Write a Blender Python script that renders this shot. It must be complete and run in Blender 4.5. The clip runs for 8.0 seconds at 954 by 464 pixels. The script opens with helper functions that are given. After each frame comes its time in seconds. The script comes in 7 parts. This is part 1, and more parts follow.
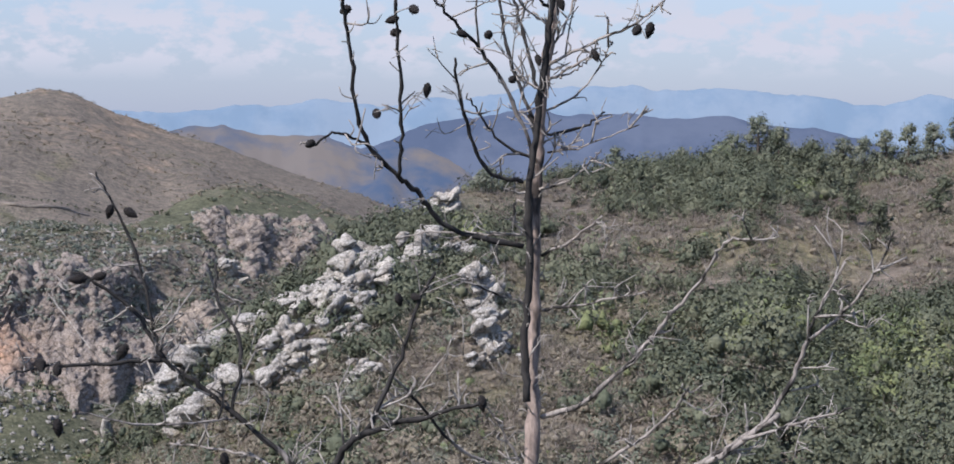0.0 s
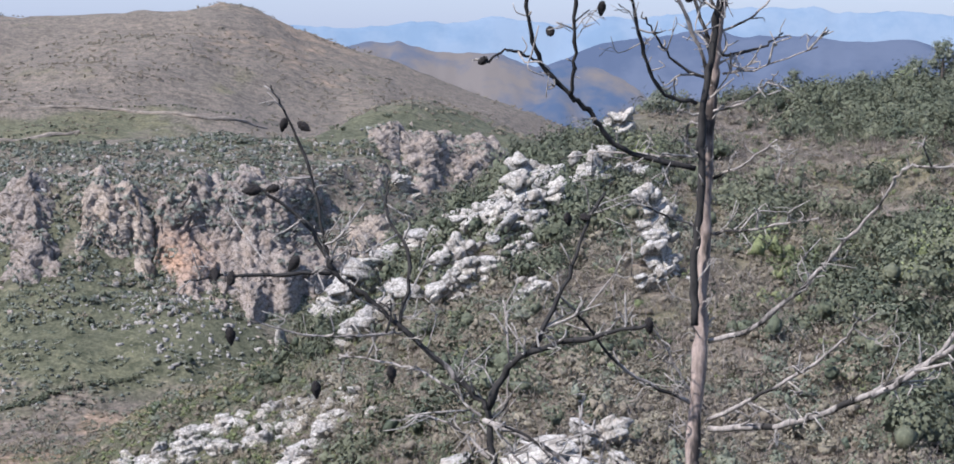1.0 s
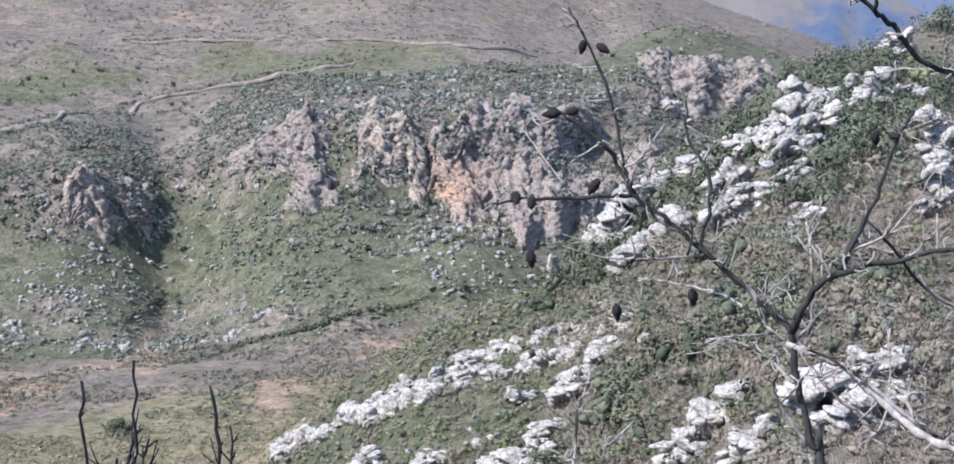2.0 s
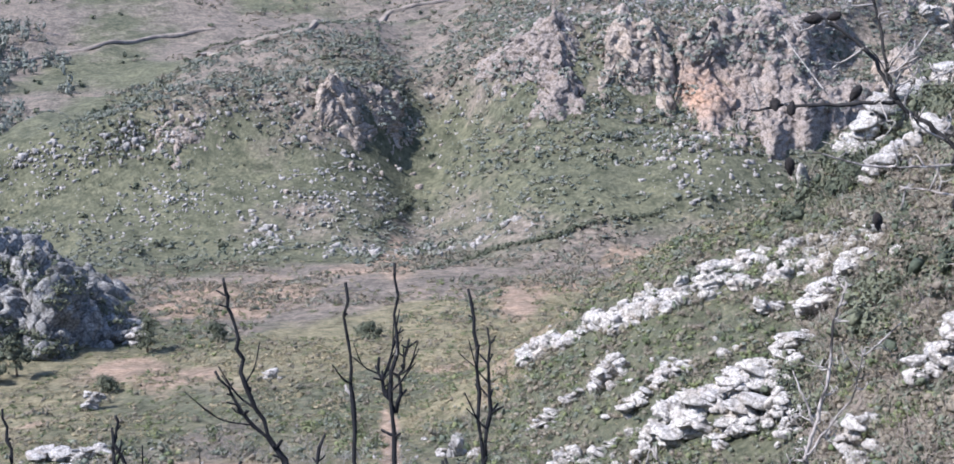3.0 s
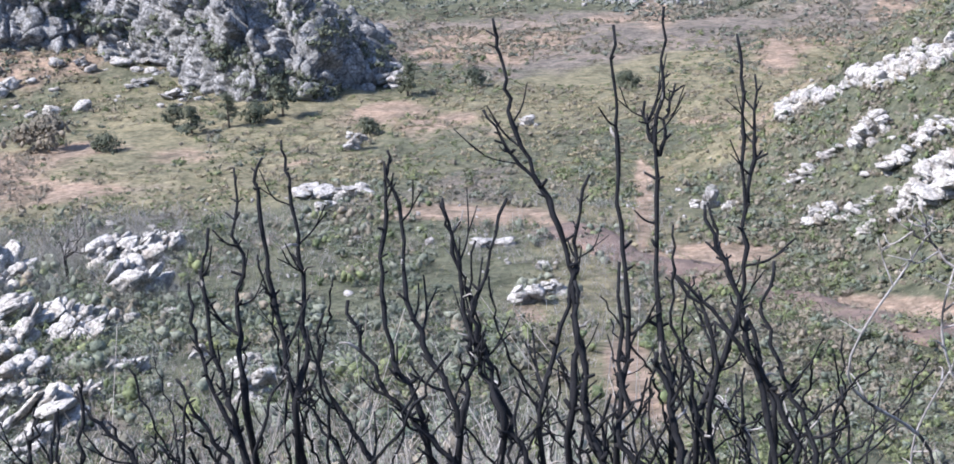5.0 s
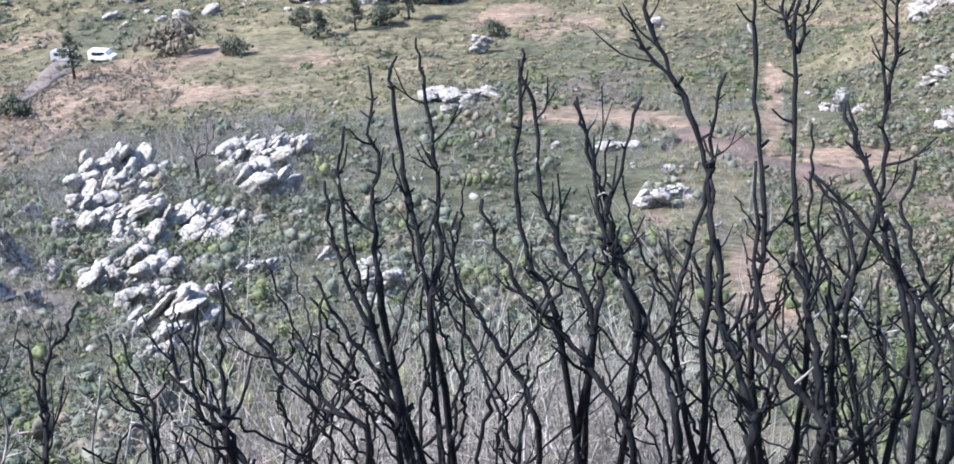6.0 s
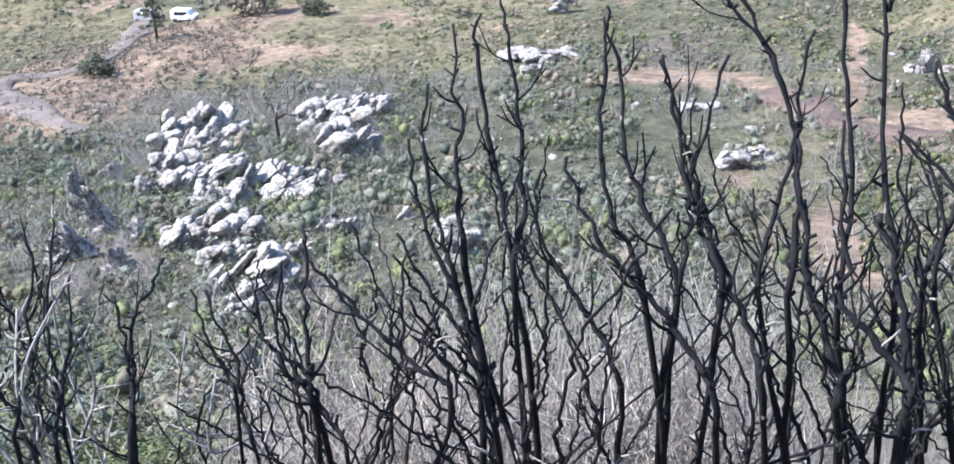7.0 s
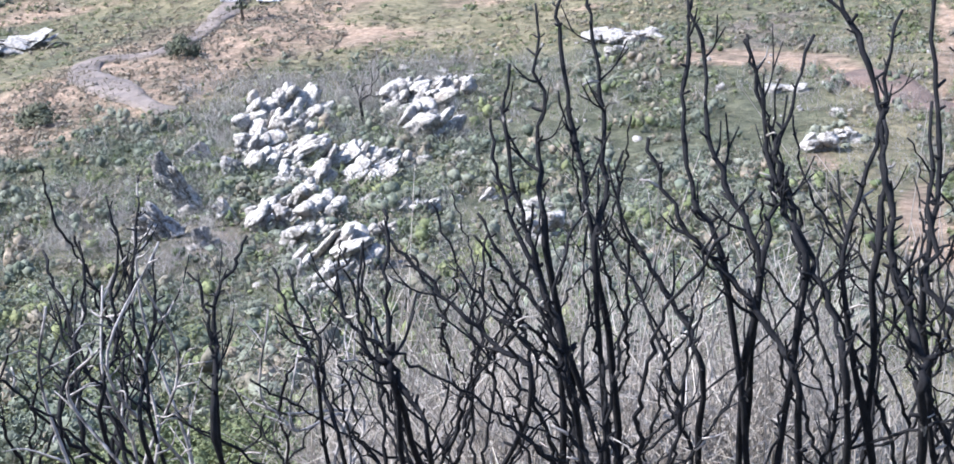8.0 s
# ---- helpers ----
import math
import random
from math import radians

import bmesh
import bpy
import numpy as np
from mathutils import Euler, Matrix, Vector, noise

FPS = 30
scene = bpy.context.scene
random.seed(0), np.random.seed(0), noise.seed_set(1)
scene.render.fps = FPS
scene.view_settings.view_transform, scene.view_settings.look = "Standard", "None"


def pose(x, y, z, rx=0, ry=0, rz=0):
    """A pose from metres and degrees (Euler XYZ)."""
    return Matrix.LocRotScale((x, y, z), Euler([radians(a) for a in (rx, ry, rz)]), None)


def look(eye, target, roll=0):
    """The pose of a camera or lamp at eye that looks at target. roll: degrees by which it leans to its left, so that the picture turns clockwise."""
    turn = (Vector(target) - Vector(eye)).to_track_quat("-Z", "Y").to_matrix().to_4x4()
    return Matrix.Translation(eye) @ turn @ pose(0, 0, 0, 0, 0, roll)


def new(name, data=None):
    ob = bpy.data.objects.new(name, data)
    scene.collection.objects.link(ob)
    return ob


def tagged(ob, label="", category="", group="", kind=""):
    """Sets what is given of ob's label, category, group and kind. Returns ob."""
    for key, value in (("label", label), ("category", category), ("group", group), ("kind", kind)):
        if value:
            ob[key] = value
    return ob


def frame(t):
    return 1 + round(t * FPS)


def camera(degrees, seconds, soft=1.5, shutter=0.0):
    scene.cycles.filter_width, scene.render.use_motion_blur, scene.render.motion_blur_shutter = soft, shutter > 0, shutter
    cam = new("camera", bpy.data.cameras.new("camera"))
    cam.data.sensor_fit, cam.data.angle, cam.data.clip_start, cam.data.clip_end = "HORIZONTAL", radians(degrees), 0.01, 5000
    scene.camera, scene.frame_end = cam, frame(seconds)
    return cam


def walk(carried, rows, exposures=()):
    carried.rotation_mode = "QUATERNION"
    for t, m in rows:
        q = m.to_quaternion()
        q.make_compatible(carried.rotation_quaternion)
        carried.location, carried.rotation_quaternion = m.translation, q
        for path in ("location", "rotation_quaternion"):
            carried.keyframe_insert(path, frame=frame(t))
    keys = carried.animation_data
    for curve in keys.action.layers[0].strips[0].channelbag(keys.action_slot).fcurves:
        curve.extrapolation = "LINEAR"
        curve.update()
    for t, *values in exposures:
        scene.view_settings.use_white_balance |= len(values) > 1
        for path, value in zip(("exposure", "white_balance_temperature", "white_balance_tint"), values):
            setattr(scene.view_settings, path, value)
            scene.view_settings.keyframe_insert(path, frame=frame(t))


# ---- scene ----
# Bearings are degrees to the left of +y as seen from the lookout, rises are degrees above its eye level.
EYE = 1.6
PATH = (
    (0.0, 0.000, 0.000, 0.000, 0.060, -3.596, -0.034),
    (0.5, 0.006, 0.041, -0.001, 2.969, -4.256, -0.147),
    (0.8, 0.020, 0.032, -0.007, 5.517, -5.631, 0.351),
    (1.0, 0.006, 0.029, -0.003, 5.891, -6.378, 0.852),
    (1.5, -0.055, 0.016, -0.019, 9.150, -8.197, 0.181),
    (1.7, -0.070, 0.030, -0.020, 11.685, -8.297, 0.009),
    (1.8, -0.086, 0.034, -0.022, 12.862, -8.637, -0.347),
    (2.0, -0.112, 0.041, -0.025, 15.147, -8.858, -0.835),
    (2.2, -0.119, 0.019, -0.022, 17.007, -9.035, -1.345),
    (3.3, -0.139, -0.057, -0.022, 26.267, -12.744, -2.137),
    (3.5, -0.134, -0.084, -0.016, 27.930, -13.156, -2.386),
    (4.0, -0.144, -0.075, -0.024, 29.913, -15.427, -2.590),
    (4.5, -0.138, -0.091, -0.026, 31.045, -18.576, -2.522),
    (4.7, -0.135, -0.100, -0.024, 31.807, -19.114, -2.697),
    (5.8, -0.167, -0.121, -0.051, 36.742, -22.519, -3.753),
    (6.0, -0.172, -0.133, -0.049, 37.858, -22.925, -4.442),
    (6.5, -0.198, -0.162, -0.057, 39.062, -23.428, -4.691),
    (7.0, -0.199, -0.136, -0.064, 40.882, -24.031, -5.254),
    (7.5, -0.203, -0.135, -0.070, 43.495, -24.188, -6.217),
    (8.0, -0.198, -0.126, -0.074, 44.029, -24.376, -6.250),
)


def held(x, y, z, bearing, rise, roll):
    b, e = radians(bearing), radians(rise)
    eye = Vector((x, y, z + EYE))
    ahead = Vector((-math.sin(b) * math.cos(e), math.cos(b) * math.cos(e), math.sin(e)))
    return look(eye, eye + ahead, roll)


cam = camera(31.63, 8.0, soft=1.65)
walk(cam, [(row[0], held(*row[1:])) for row in PATH],
     ((0.0, 0.39, 6250, 16), (0.7, 0.54, 6150, 16), (1.3, 0.8, 5950, 15), (2.0, 0.96, 5850, 15), (3.4, 1.03, 5870, 17), (4.4, 1.12, 5980, 17), (5.2, 1.2, 5840, 16), (6.5, 1.42, 5810, 15), (8.0, 1.5, 5830, 15)))

# ---- world and sun ----
SUN_BEARING, SUN_RISE = 131.0, 48.0
world = bpy.data.worlds.new("sky")
scene.world = world
world.use_nodes = True
wt = world.node_tree
wt.nodes.clear()


def wn(kind, **sets):
    node = wt.nodes.new(kind)
    for key, value in sets.items():
        node.inputs[key].default_value = value
    return node


w_out = wn("ShaderNodeOutputWorld")
w_bg = wn("ShaderNodeBackground", Strength=0.15)
sky = wn("ShaderNodeTexSky")
sky.sky_type = "NISHITA"
sky.sun_disc = False
sky.sun_elevation = radians(SUN_RISE)
sky.sun_rotation = radians(-SUN_BEARING)
sky.air_density, sky.dust_density, sky.ozone_density = 1.0, 0.3, 3.0
w_co = wn("ShaderNodeTexCoord")
w_map = wn("ShaderNodeMapping", Scale=(12.0, 12.0, 24.0))
w_cl = wn("ShaderNodeTexNoise", Scale=2.6, Detail=8.0, Roughness=0.58)
w_ramp = wn("ShaderNodeValToRGB")
w_ramp.color_ramp.elements[0].position, w_ramp.color_ramp.elements[1].position = 0.47, 0.56
w_sep = wn("ShaderNodeSeparateXYZ")
w_low = wn("ShaderNodeMapRange")
w_low.inputs["From Min"].default_value, w_low.inputs["From Max"].default_value = 0.026, 0.042
w_mul = wn("ShaderNodeMath")
w_mul.operation = "MULTIPLY"
w_high = wn("ShaderNodeMapRange")
w_high.inputs["From Min"].default_value, w_high.inputs["From Max"].default_value = 0.085, 0.062
w_high.inputs["To Min"].default_value, w_high.inputs["To Max"].default_value = 0.25, 1.0
w_both = wn("ShaderNodeMath")
w_both.operation = "MULTIPLY"
w_mix = wn("ShaderNodeMix")
w_mix.data_type = "RGBA"
w_mix.inputs[7].default_value = (3.3, 3.45, 3.85, 1)
w_haze = wn("ShaderNodeMix")
w_haze.data_type = "RGBA"
w_haze.inputs[7].default_value = (1.82, 2.17, 2.92, 1)
w_hz = wn("ShaderNodeMapRange")
w_hz.inputs["From Min"].default_value, w_hz.inputs["From Max"].default_value = 0.3, 0.0
w_hz.inputs["To Min"].default_value, w_hz.inputs["To Max"].default_value = 0.0, 0.92
for a, b in (
    (w_co.outputs["Generated"], w_map.inputs["Vector"]),
    (w_map.outputs["Vector"], w_cl.inputs["Vector"]),
    (w_cl.outputs["Fac"], w_ramp.inputs["Fac"]),
    (w_co.outputs["Generated"], w_sep.inputs["Vector"]),
    (w_sep.outputs["Z"], w_low.inputs["Value"]),
    (w_ramp.outputs["Color"], w_mul.inputs[0]),
    (w_sep.outputs["Z"], w_high.inputs["Value"]),
    (w_low.outputs["Result"], w_both.inputs[0]),
    (w_high.outputs["Result"], w_both.inputs[1]),
    (w_both.outputs["Value"], w_mul.inputs[1]),
    (w_mul.outputs["Value"], w_mix.inputs[0]),
    (w_sep.outputs["Z"], w_hz.inputs["Value"]),
    (w_hz.outputs["Result"], w_haze.inputs[0]),
    (sky.outputs["Color"], w_haze.inputs[6]),
    (w_haze.outputs[2], w_mix.inputs[6]),
    (w_mix.outputs[2], w_bg.inputs["Color"]),
    (w_bg.outputs["Background"], w_out.inputs["Surface"]),
):
    wt.links.new(a, b)

sun = new("sun", bpy.data.lights.new("sun", "SUN"))
sun.data.energy, sun.data.angle, sun.data.color = 4.8, radians(0.55), (1.0, 0.95, 0.87)
b, e = radians(SUN_BEARING), radians(SUN_RISE)
sun.matrix_world = look(
    (-math.sin(b) * math.cos(e) * 300, math.cos(b) * math.cos(e) * 300, math.sin(e) * 300 + 60), (0, 0, 60)
)


# ---- materials ----
def material(name, rough=0.85, spec=0.3):
    m = bpy.data.materials.new(name)
    m.use_nodes = True
    bsdf = m.node_tree.nodes["Principled BSDF"]
    bsdf.inputs["Roughness"].default_value = rough
    bsdf.inputs["Specular IOR Level"].default_value = spec
    return m, m.node_tree, bsdf


def link(nt, a, b):
    nt.links.new(a, b)


def noise_node(nt, scale, detail=5.0, rough=0.6, vector=None):
    n = nt.nodes.new("ShaderNodeTexNoise")
    n.inputs["Scale"].default_value, n.inputs["Detail"].default_value = scale, detail
    n.inputs["Roughness"].default_value = rough
    if vector:
        link(nt, vector, n.inputs["Vector"])
    return n.outputs["Fac"]


def ramp(nt, fac, stops):
    n = nt.nodes.new("ShaderNodeValToRGB")
    el = n.color_ramp.elements
    while len(el) < len(stops):
        el.new(0.5)
    for k, (at, colour) in enumerate(stops):
        el[k].position, el[k].color = at, (*colour, 1)
    link(nt, fac, n.inputs["Fac"])
    return n.outputs["Color"]


def blend(nt, fac, a, b, how="MIX"):
    n = nt.nodes.new("ShaderNodeMix")
    n.data_type, n.blend_type = "RGBA", how
    for value, slot in ((fac, 0), (a, 6), (b, 7)):
        if isinstance(value, (int, float)):
            n.inputs[slot].default_value = value
        elif isinstance(value, tuple):
            n.inputs[slot].default_value = (*value, 1)
        else:
            link(nt, value, n.inputs[slot])
    return n.outputs[2]


def math_node(nt, how, a, b):
    n = nt.nodes.new("ShaderNodeMath")
    n.operation = how
    for k, value in enumerate((a, b)):
        if isinstance(value, (int, float)):
            n.inputs[k].default_value = value
        else:
            link(nt, value, n.inputs[k])
    return n.outputs[0]


def bump(nt, bsdf, height, strength, distance):
    n = nt.nodes.new("ShaderNodeBump")
    n.inputs["Strength"].default_value, n.inputs["Distance"].default_value = strength, distance
    link(nt, height, n.inputs["Height"])
    link(nt, n.outputs["Normal"], bsdf.inputs["Normal"])


def where(nt):
    return nt.nodes.new("ShaderNodeNewGeometry").outputs["Position"]


def tone(nt, name="tone"):
    n = nt.nodes.new("ShaderNodeAttribute")
    n.attribute_name = name
    return n


def ground_material():
    m, nt, bsdf = material("hill_ground", 0.95, 0.15)
    p = where(nt)
    cover = tone(nt, "cover")
    sep = nt.nodes.new("ShaderNodeSeparateColor")
    link(nt, cover.outputs["Color"], sep.inputs["Color"])
    fine = noise_node(nt, 1.1, 8.0, 0.7, p)
    coarse = noise_node(nt, 0.09, 6.0, 0.65, p)
    grass = ramp(nt, fine, [(0.3, (0.085, 0.078, 0.042)), (0.5, (0.18, 0.162, 0.1)), (0.7, (0.3, 0.262, 0.17))])
    lush = ramp(nt, fine, [(0.32, (0.048, 0.053, 0.035)), (0.52, (0.108, 0.111, 0.071)), (0.72, (0.19, 0.182, 0.122))])
    soil = ramp(nt, fine, [(0.3, (0.115, 0.083, 0.06)), (0.5, (0.255, 0.19, 0.138)), (0.7, (0.4, 0.31, 0.232))])
    litter = ramp(nt, fine, [(0.3, (0.063, 0.054, 0.044)), (0.5, (0.16, 0.137, 0.113)), (0.7, (0.265, 0.228, 0.19))])

    def soft(weight):
        add = math_node(nt, "MULTIPLY_ADD", coarse, 1.1)
        add.node.inputs[2].default_value = -0.55
        both = math_node(nt, "ADD", weight, add)
        n = nt.nodes.new("ShaderNodeMapRange")
        n.interpolation_type = "SMOOTHSTEP"
        n.inputs["From Min"].default_value, n.inputs["From Max"].default_value = 0.3, 0.7
        link(nt, both, n.inputs["Value"])
        return n.outputs["Result"]

    c = blend(nt, soft(sep.outputs["Red"]), grass, lush)
    c = blend(nt, soft(sep.outputs["Blue"]), c, litter)
    c = blend(nt, soft(sep.outputs["Green"]), c, soil)
    mid = noise_node(nt, 0.3, 7.0, 0.68, p)
    c = blend(nt, 0.8, c, ramp(nt, coarse, [(0.3, (0.72, 0.74, 0.76)), (0.7, (1.15, 1.12, 1.1))]), "MULTIPLY")
    c = blend(nt, 0.9, c, ramp(nt, mid, [(0.36, (0.5, 0.53, 0.5)), (0.5, (0.95, 0.95, 0.95)), (0.68, (1.3, 1.25, 1.2))]), "MULTIPLY")
    link(nt, c, bsdf.inputs["Base Color"])
    bump(nt, bsdf, fine, 0.9, 0.5)
    return m


def rock_material(name, dark, mid, pale, stain, scale=1.0, cracks=0.8, scar=None):
    m, nt, bsdf = material(name, 0.9, 0.25)
    p = where(nt)
    shift = nt.nodes.new("ShaderNodeObjectInfo").outputs["Random"]
    grain = noise_node(nt, 2.6 * scale, 9.0, 0.68, p)
    patch = noise_node(nt, 0.33 * scale, 5.0, 0.6, p)
    vor = nt.nodes.new("ShaderNodeTexVoronoi")
    vor.feature = "DISTANCE_TO_EDGE"
    vor.inputs["Scale"].default_value = 0.55 * scale
    warp = blend(nt, 0.35, p, nt.nodes.new("ShaderNodeTexNoise").outputs["Color"], "ADD")
    link(nt, warp, vor.inputs["Vector"])
    c = ramp(nt, grain, [(0.28, dark), (0.46, mid), (0.66, pale)])
    c = blend(nt, ramp(nt, patch, [(0.5, (0, 0, 0)), (0.72, (0.75, 0.75, 0.75))]), c, stain)
    if scar:
        c = blend(nt, math_node(nt, "MULTIPLY", tone(nt).outputs["Fac"], ramp(nt, patch, [(0.3, (0.2, 0.2, 0.2)), (0.55, (1, 1, 1))])), c, blend(nt, 0.6, c, scar))
    crack = ramp(nt, vor.outputs["Distance"], [(0.0, (0.14, 0.135, 0.13)), (0.055, (0.75, 0.75, 0.75)), (0.09, (1, 1, 1))])
    c = blend(nt, cracks, c, crack, "MULTIPLY")
    tint = ramp(nt, shift, [(0.0, (0.82, 0.82, 0.84)), (1.0, (1.08, 1.06, 1.02))])
    c = blend(nt, 1.0, c, tint, "MULTIPLY")
    # Hollows of the bump noise are darkened too: crevice shade put into the colour.
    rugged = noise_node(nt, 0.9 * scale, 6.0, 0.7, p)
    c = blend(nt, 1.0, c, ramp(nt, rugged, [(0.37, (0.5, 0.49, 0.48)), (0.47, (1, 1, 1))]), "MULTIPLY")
    link(nt, c, bsdf.inputs["Base Color"])
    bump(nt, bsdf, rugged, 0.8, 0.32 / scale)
    return m


def leaf_material(name, dark, pale, other):
    m, nt, bsdf = material(name, 0.75, 0.25)
    geo = nt.nodes.new("ShaderNodeNewGeometry")
    low, high = (tuple(a + (b - a) * k for a, b in zip(dark, pale)) for k in (0.3, 0.85))
    c = ramp(nt, geo.outputs["Random Per Island"], [(0.0, low), (1.0, high)])
    t = tone(nt)
    c = blend(nt, 1.0, c, ramp(nt, t.outputs["Fac"], [(0.0, (0.72, 0.74, 0.74)), (1.0, (1.14, 1.12, 1.1))]), "MULTIPLY")
    c = blend(nt, t.outputs["Fac"], c, blend(nt, 0.7, c, other))
    speck = noise_node(nt, 3.2, 4.0, 0.7, where(nt))
    c = blend(nt, 1.0, c, ramp(nt, speck, [(0.38, (0.74, 0.75, 0.75)), (0.62, (1.16, 1.15, 1.14))]), "MULTIPLY")
    link(nt, c, bsdf.inputs["Base Color"])
    bump(nt, bsdf, speck, 0.5, 0.2)
    return m


def twig_material(name, a, b):
    m, nt, bsdf = material(name, 0.9, 0.2)
    geo = nt.nodes.new("ShaderNodeNewGeometry")
    c = ramp(nt, geo.outputs["Random Per Island"], [(0.0, a), (1.0, b)])
    link(nt, c, bsdf.inputs["Base Color"])
    return m


def bark_material(name, base, second, scar, amount, streak=26.0):
    m, nt, bsdf = material(name, 0.85, 0.15)
    tc = nt.nodes.new("ShaderNodeTexCoord")
    mp = nt.nodes.new("ShaderNodeMapping")
    mp.inputs["Scale"].default_value = (1, 1, 0.3)
    link(nt, tc.outputs["Object"], mp.inputs["Vector"])
    grain = noise_node(nt, streak * 2, 6.0, 0.7, mp.outputs["Vector"])
    patch = noise_node(nt, streak * 0.35, 4.0, 0.6, mp.outputs["Vector"])
    c = ramp(nt, grain, [(0.3, base), (0.7, second)])
    c = blend(nt, ramp(nt, patch, [(amount, (0, 0, 0)), (amount + 0.06, (1, 1, 1))]), c, scar)
    link(nt, c, bsdf.inputs["Base Color"])
    bump(nt, bsdf, grain, 0.7, 0.01)
    return m


def plain_material(name, colour, rough=0.6, metal=0.0):
    m, nt, bsdf = material(name, rough, 0.4)
    n = noise_node(nt, 3.0, 5.0, 0.6, where(nt))
    lo, hi = tuple(v * 0.82 for v in colour), tuple(min(1, v * 1.12) for v in colour)
    c = ramp(nt, n, [(0.3, lo), (0.7, hi)])
    if rough > 0.9:
        wide = noise_node(nt, 0.35, 5.0, 0.65, where(nt))
        c = blend(nt, 1.0, c, ramp(nt, wide, [(0.38, (0.7, 0.7, 0.7)), (0.62, (1.3, 1.27, 1.22))]), "MULTIPLY")
        bump(nt, bsdf, n, 0.8, 0.15)
    link(nt, c, bsdf.inputs["Base Color"])
    bsdf.inputs["Metallic"].default_value = metal
    return m


def far_haze_material(name, low, high, glow):
    # Haze is painted: blue in the colour, and a glow that flattens shading.
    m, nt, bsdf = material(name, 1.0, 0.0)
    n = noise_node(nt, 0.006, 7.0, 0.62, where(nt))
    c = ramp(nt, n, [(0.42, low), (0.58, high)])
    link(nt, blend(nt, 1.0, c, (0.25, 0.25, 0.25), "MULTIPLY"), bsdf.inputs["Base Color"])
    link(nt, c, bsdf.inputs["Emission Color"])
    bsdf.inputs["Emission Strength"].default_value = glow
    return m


M_GROUND = ground_material()
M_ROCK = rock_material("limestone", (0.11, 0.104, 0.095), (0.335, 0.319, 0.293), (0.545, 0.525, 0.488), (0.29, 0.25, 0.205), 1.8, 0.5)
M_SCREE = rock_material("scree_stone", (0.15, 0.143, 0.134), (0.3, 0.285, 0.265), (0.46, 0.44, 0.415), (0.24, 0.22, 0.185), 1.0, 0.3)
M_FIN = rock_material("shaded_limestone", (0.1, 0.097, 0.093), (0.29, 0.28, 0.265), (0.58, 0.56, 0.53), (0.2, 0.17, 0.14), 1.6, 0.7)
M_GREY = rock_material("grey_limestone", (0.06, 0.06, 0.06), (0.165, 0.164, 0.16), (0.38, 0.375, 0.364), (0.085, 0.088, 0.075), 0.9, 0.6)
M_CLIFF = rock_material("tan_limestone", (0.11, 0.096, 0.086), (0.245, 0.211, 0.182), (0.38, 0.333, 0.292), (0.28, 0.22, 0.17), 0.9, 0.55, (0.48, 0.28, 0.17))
M_DARK = leaf_material("maquis_leaf", (0.036, 0.045, 0.032), (0.105, 0.124, 0.08), (0.145, 0.147, 0.096))
M_GREEN = leaf_material("bright_leaf", (0.058, 0.08, 0.038), (0.14, 0.172, 0.08), (0.19, 0.2, 0.092))
M_GRASS = leaf_material("dry_grass", (0.12, 0.113, 0.066), (0.275, 0.248, 0.15), (0.34, 0.28, 0.18))
M_GREYLEAF = leaf_material("grey_scrub_leaf", (0.085, 0.082, 0.062), (0.22, 0.203, 0.155), (0.24, 0.195, 0.145))
M_BROWNLEAF = leaf_material("brown_scrub_leaf", (0.125, 0.102, 0.08), (0.285, 0.236, 0.185), (0.2, 0.188, 0.135))
# Leaf of the distant hillside, paled and blued: some haze is in the colour.
M_HILLLEAF = leaf_material("hill_scrub_leaf", (0.082, 0.096, 0.072), (0.195, 0.212, 0.168), (0.25, 0.236, 0.185))
M_SLOPELEAF = leaf_material("slope_bush_leaf", (0.058, 0.074, 0.052), (0.165, 0.192, 0.138), (0.21, 0.212, 0.165))
M_ASHTWIG = twig_material("ash_twig", (0.16, 0.15, 0.14), (0.42, 0.395, 0.37))
# Far woods leaf, likewise lifted towards pale blue green to carry haze.
M_WOODS = leaf_material("woods_leaf", (0.095, 0.118, 0.102), (0.19, 0.213, 0.183), (0.21, 0.215, 0.175))
M_TWIG = twig_material("dry_twig", (0.17, 0.15, 0.13), (0.5, 0.455, 0.4))
M_BROWN = twig_material("brown_twig", (0.15, 0.125, 0.105), (0.36, 0.31, 0.265))
M_CHAR = bark_material("charred_bark", (0.006, 0.006, 0.007), (0.023, 0.023, 0.025), (0.42, 0.38, 0.33), 0.665)
M_PINE = bark_material("pine_bark", (0.12, 0.093, 0.08), (0.4, 0.32, 0.275), (0.05, 0.042, 0.038), 0.56, 16.0)
M_LIMB = bark_material("weathered_limb", (0.13, 0.114, 0.102), (0.41, 0.37, 0.335), (0.035, 0.032, 0.03), 0.5, 18.0)
M_CHARLIMB = bark_material("charred_limb", (0.014, 0.0135, 0.0135), (0.055, 0.051, 0.048), (0.3, 0.27, 0.245), 0.66, 18.0)
M_STUB = bark_material("bare_twig", (0.16, 0.145, 0.13), (0.42, 0.385, 0.35), (0.05, 0.046, 0.043), 0.58, 30.0)
M_CONE = bark_material("cone_scale", (0.012, 0.011, 0.011), (0.05, 0.044, 0.042), (0.09, 0.08, 0.07), 0.66, 40.0)
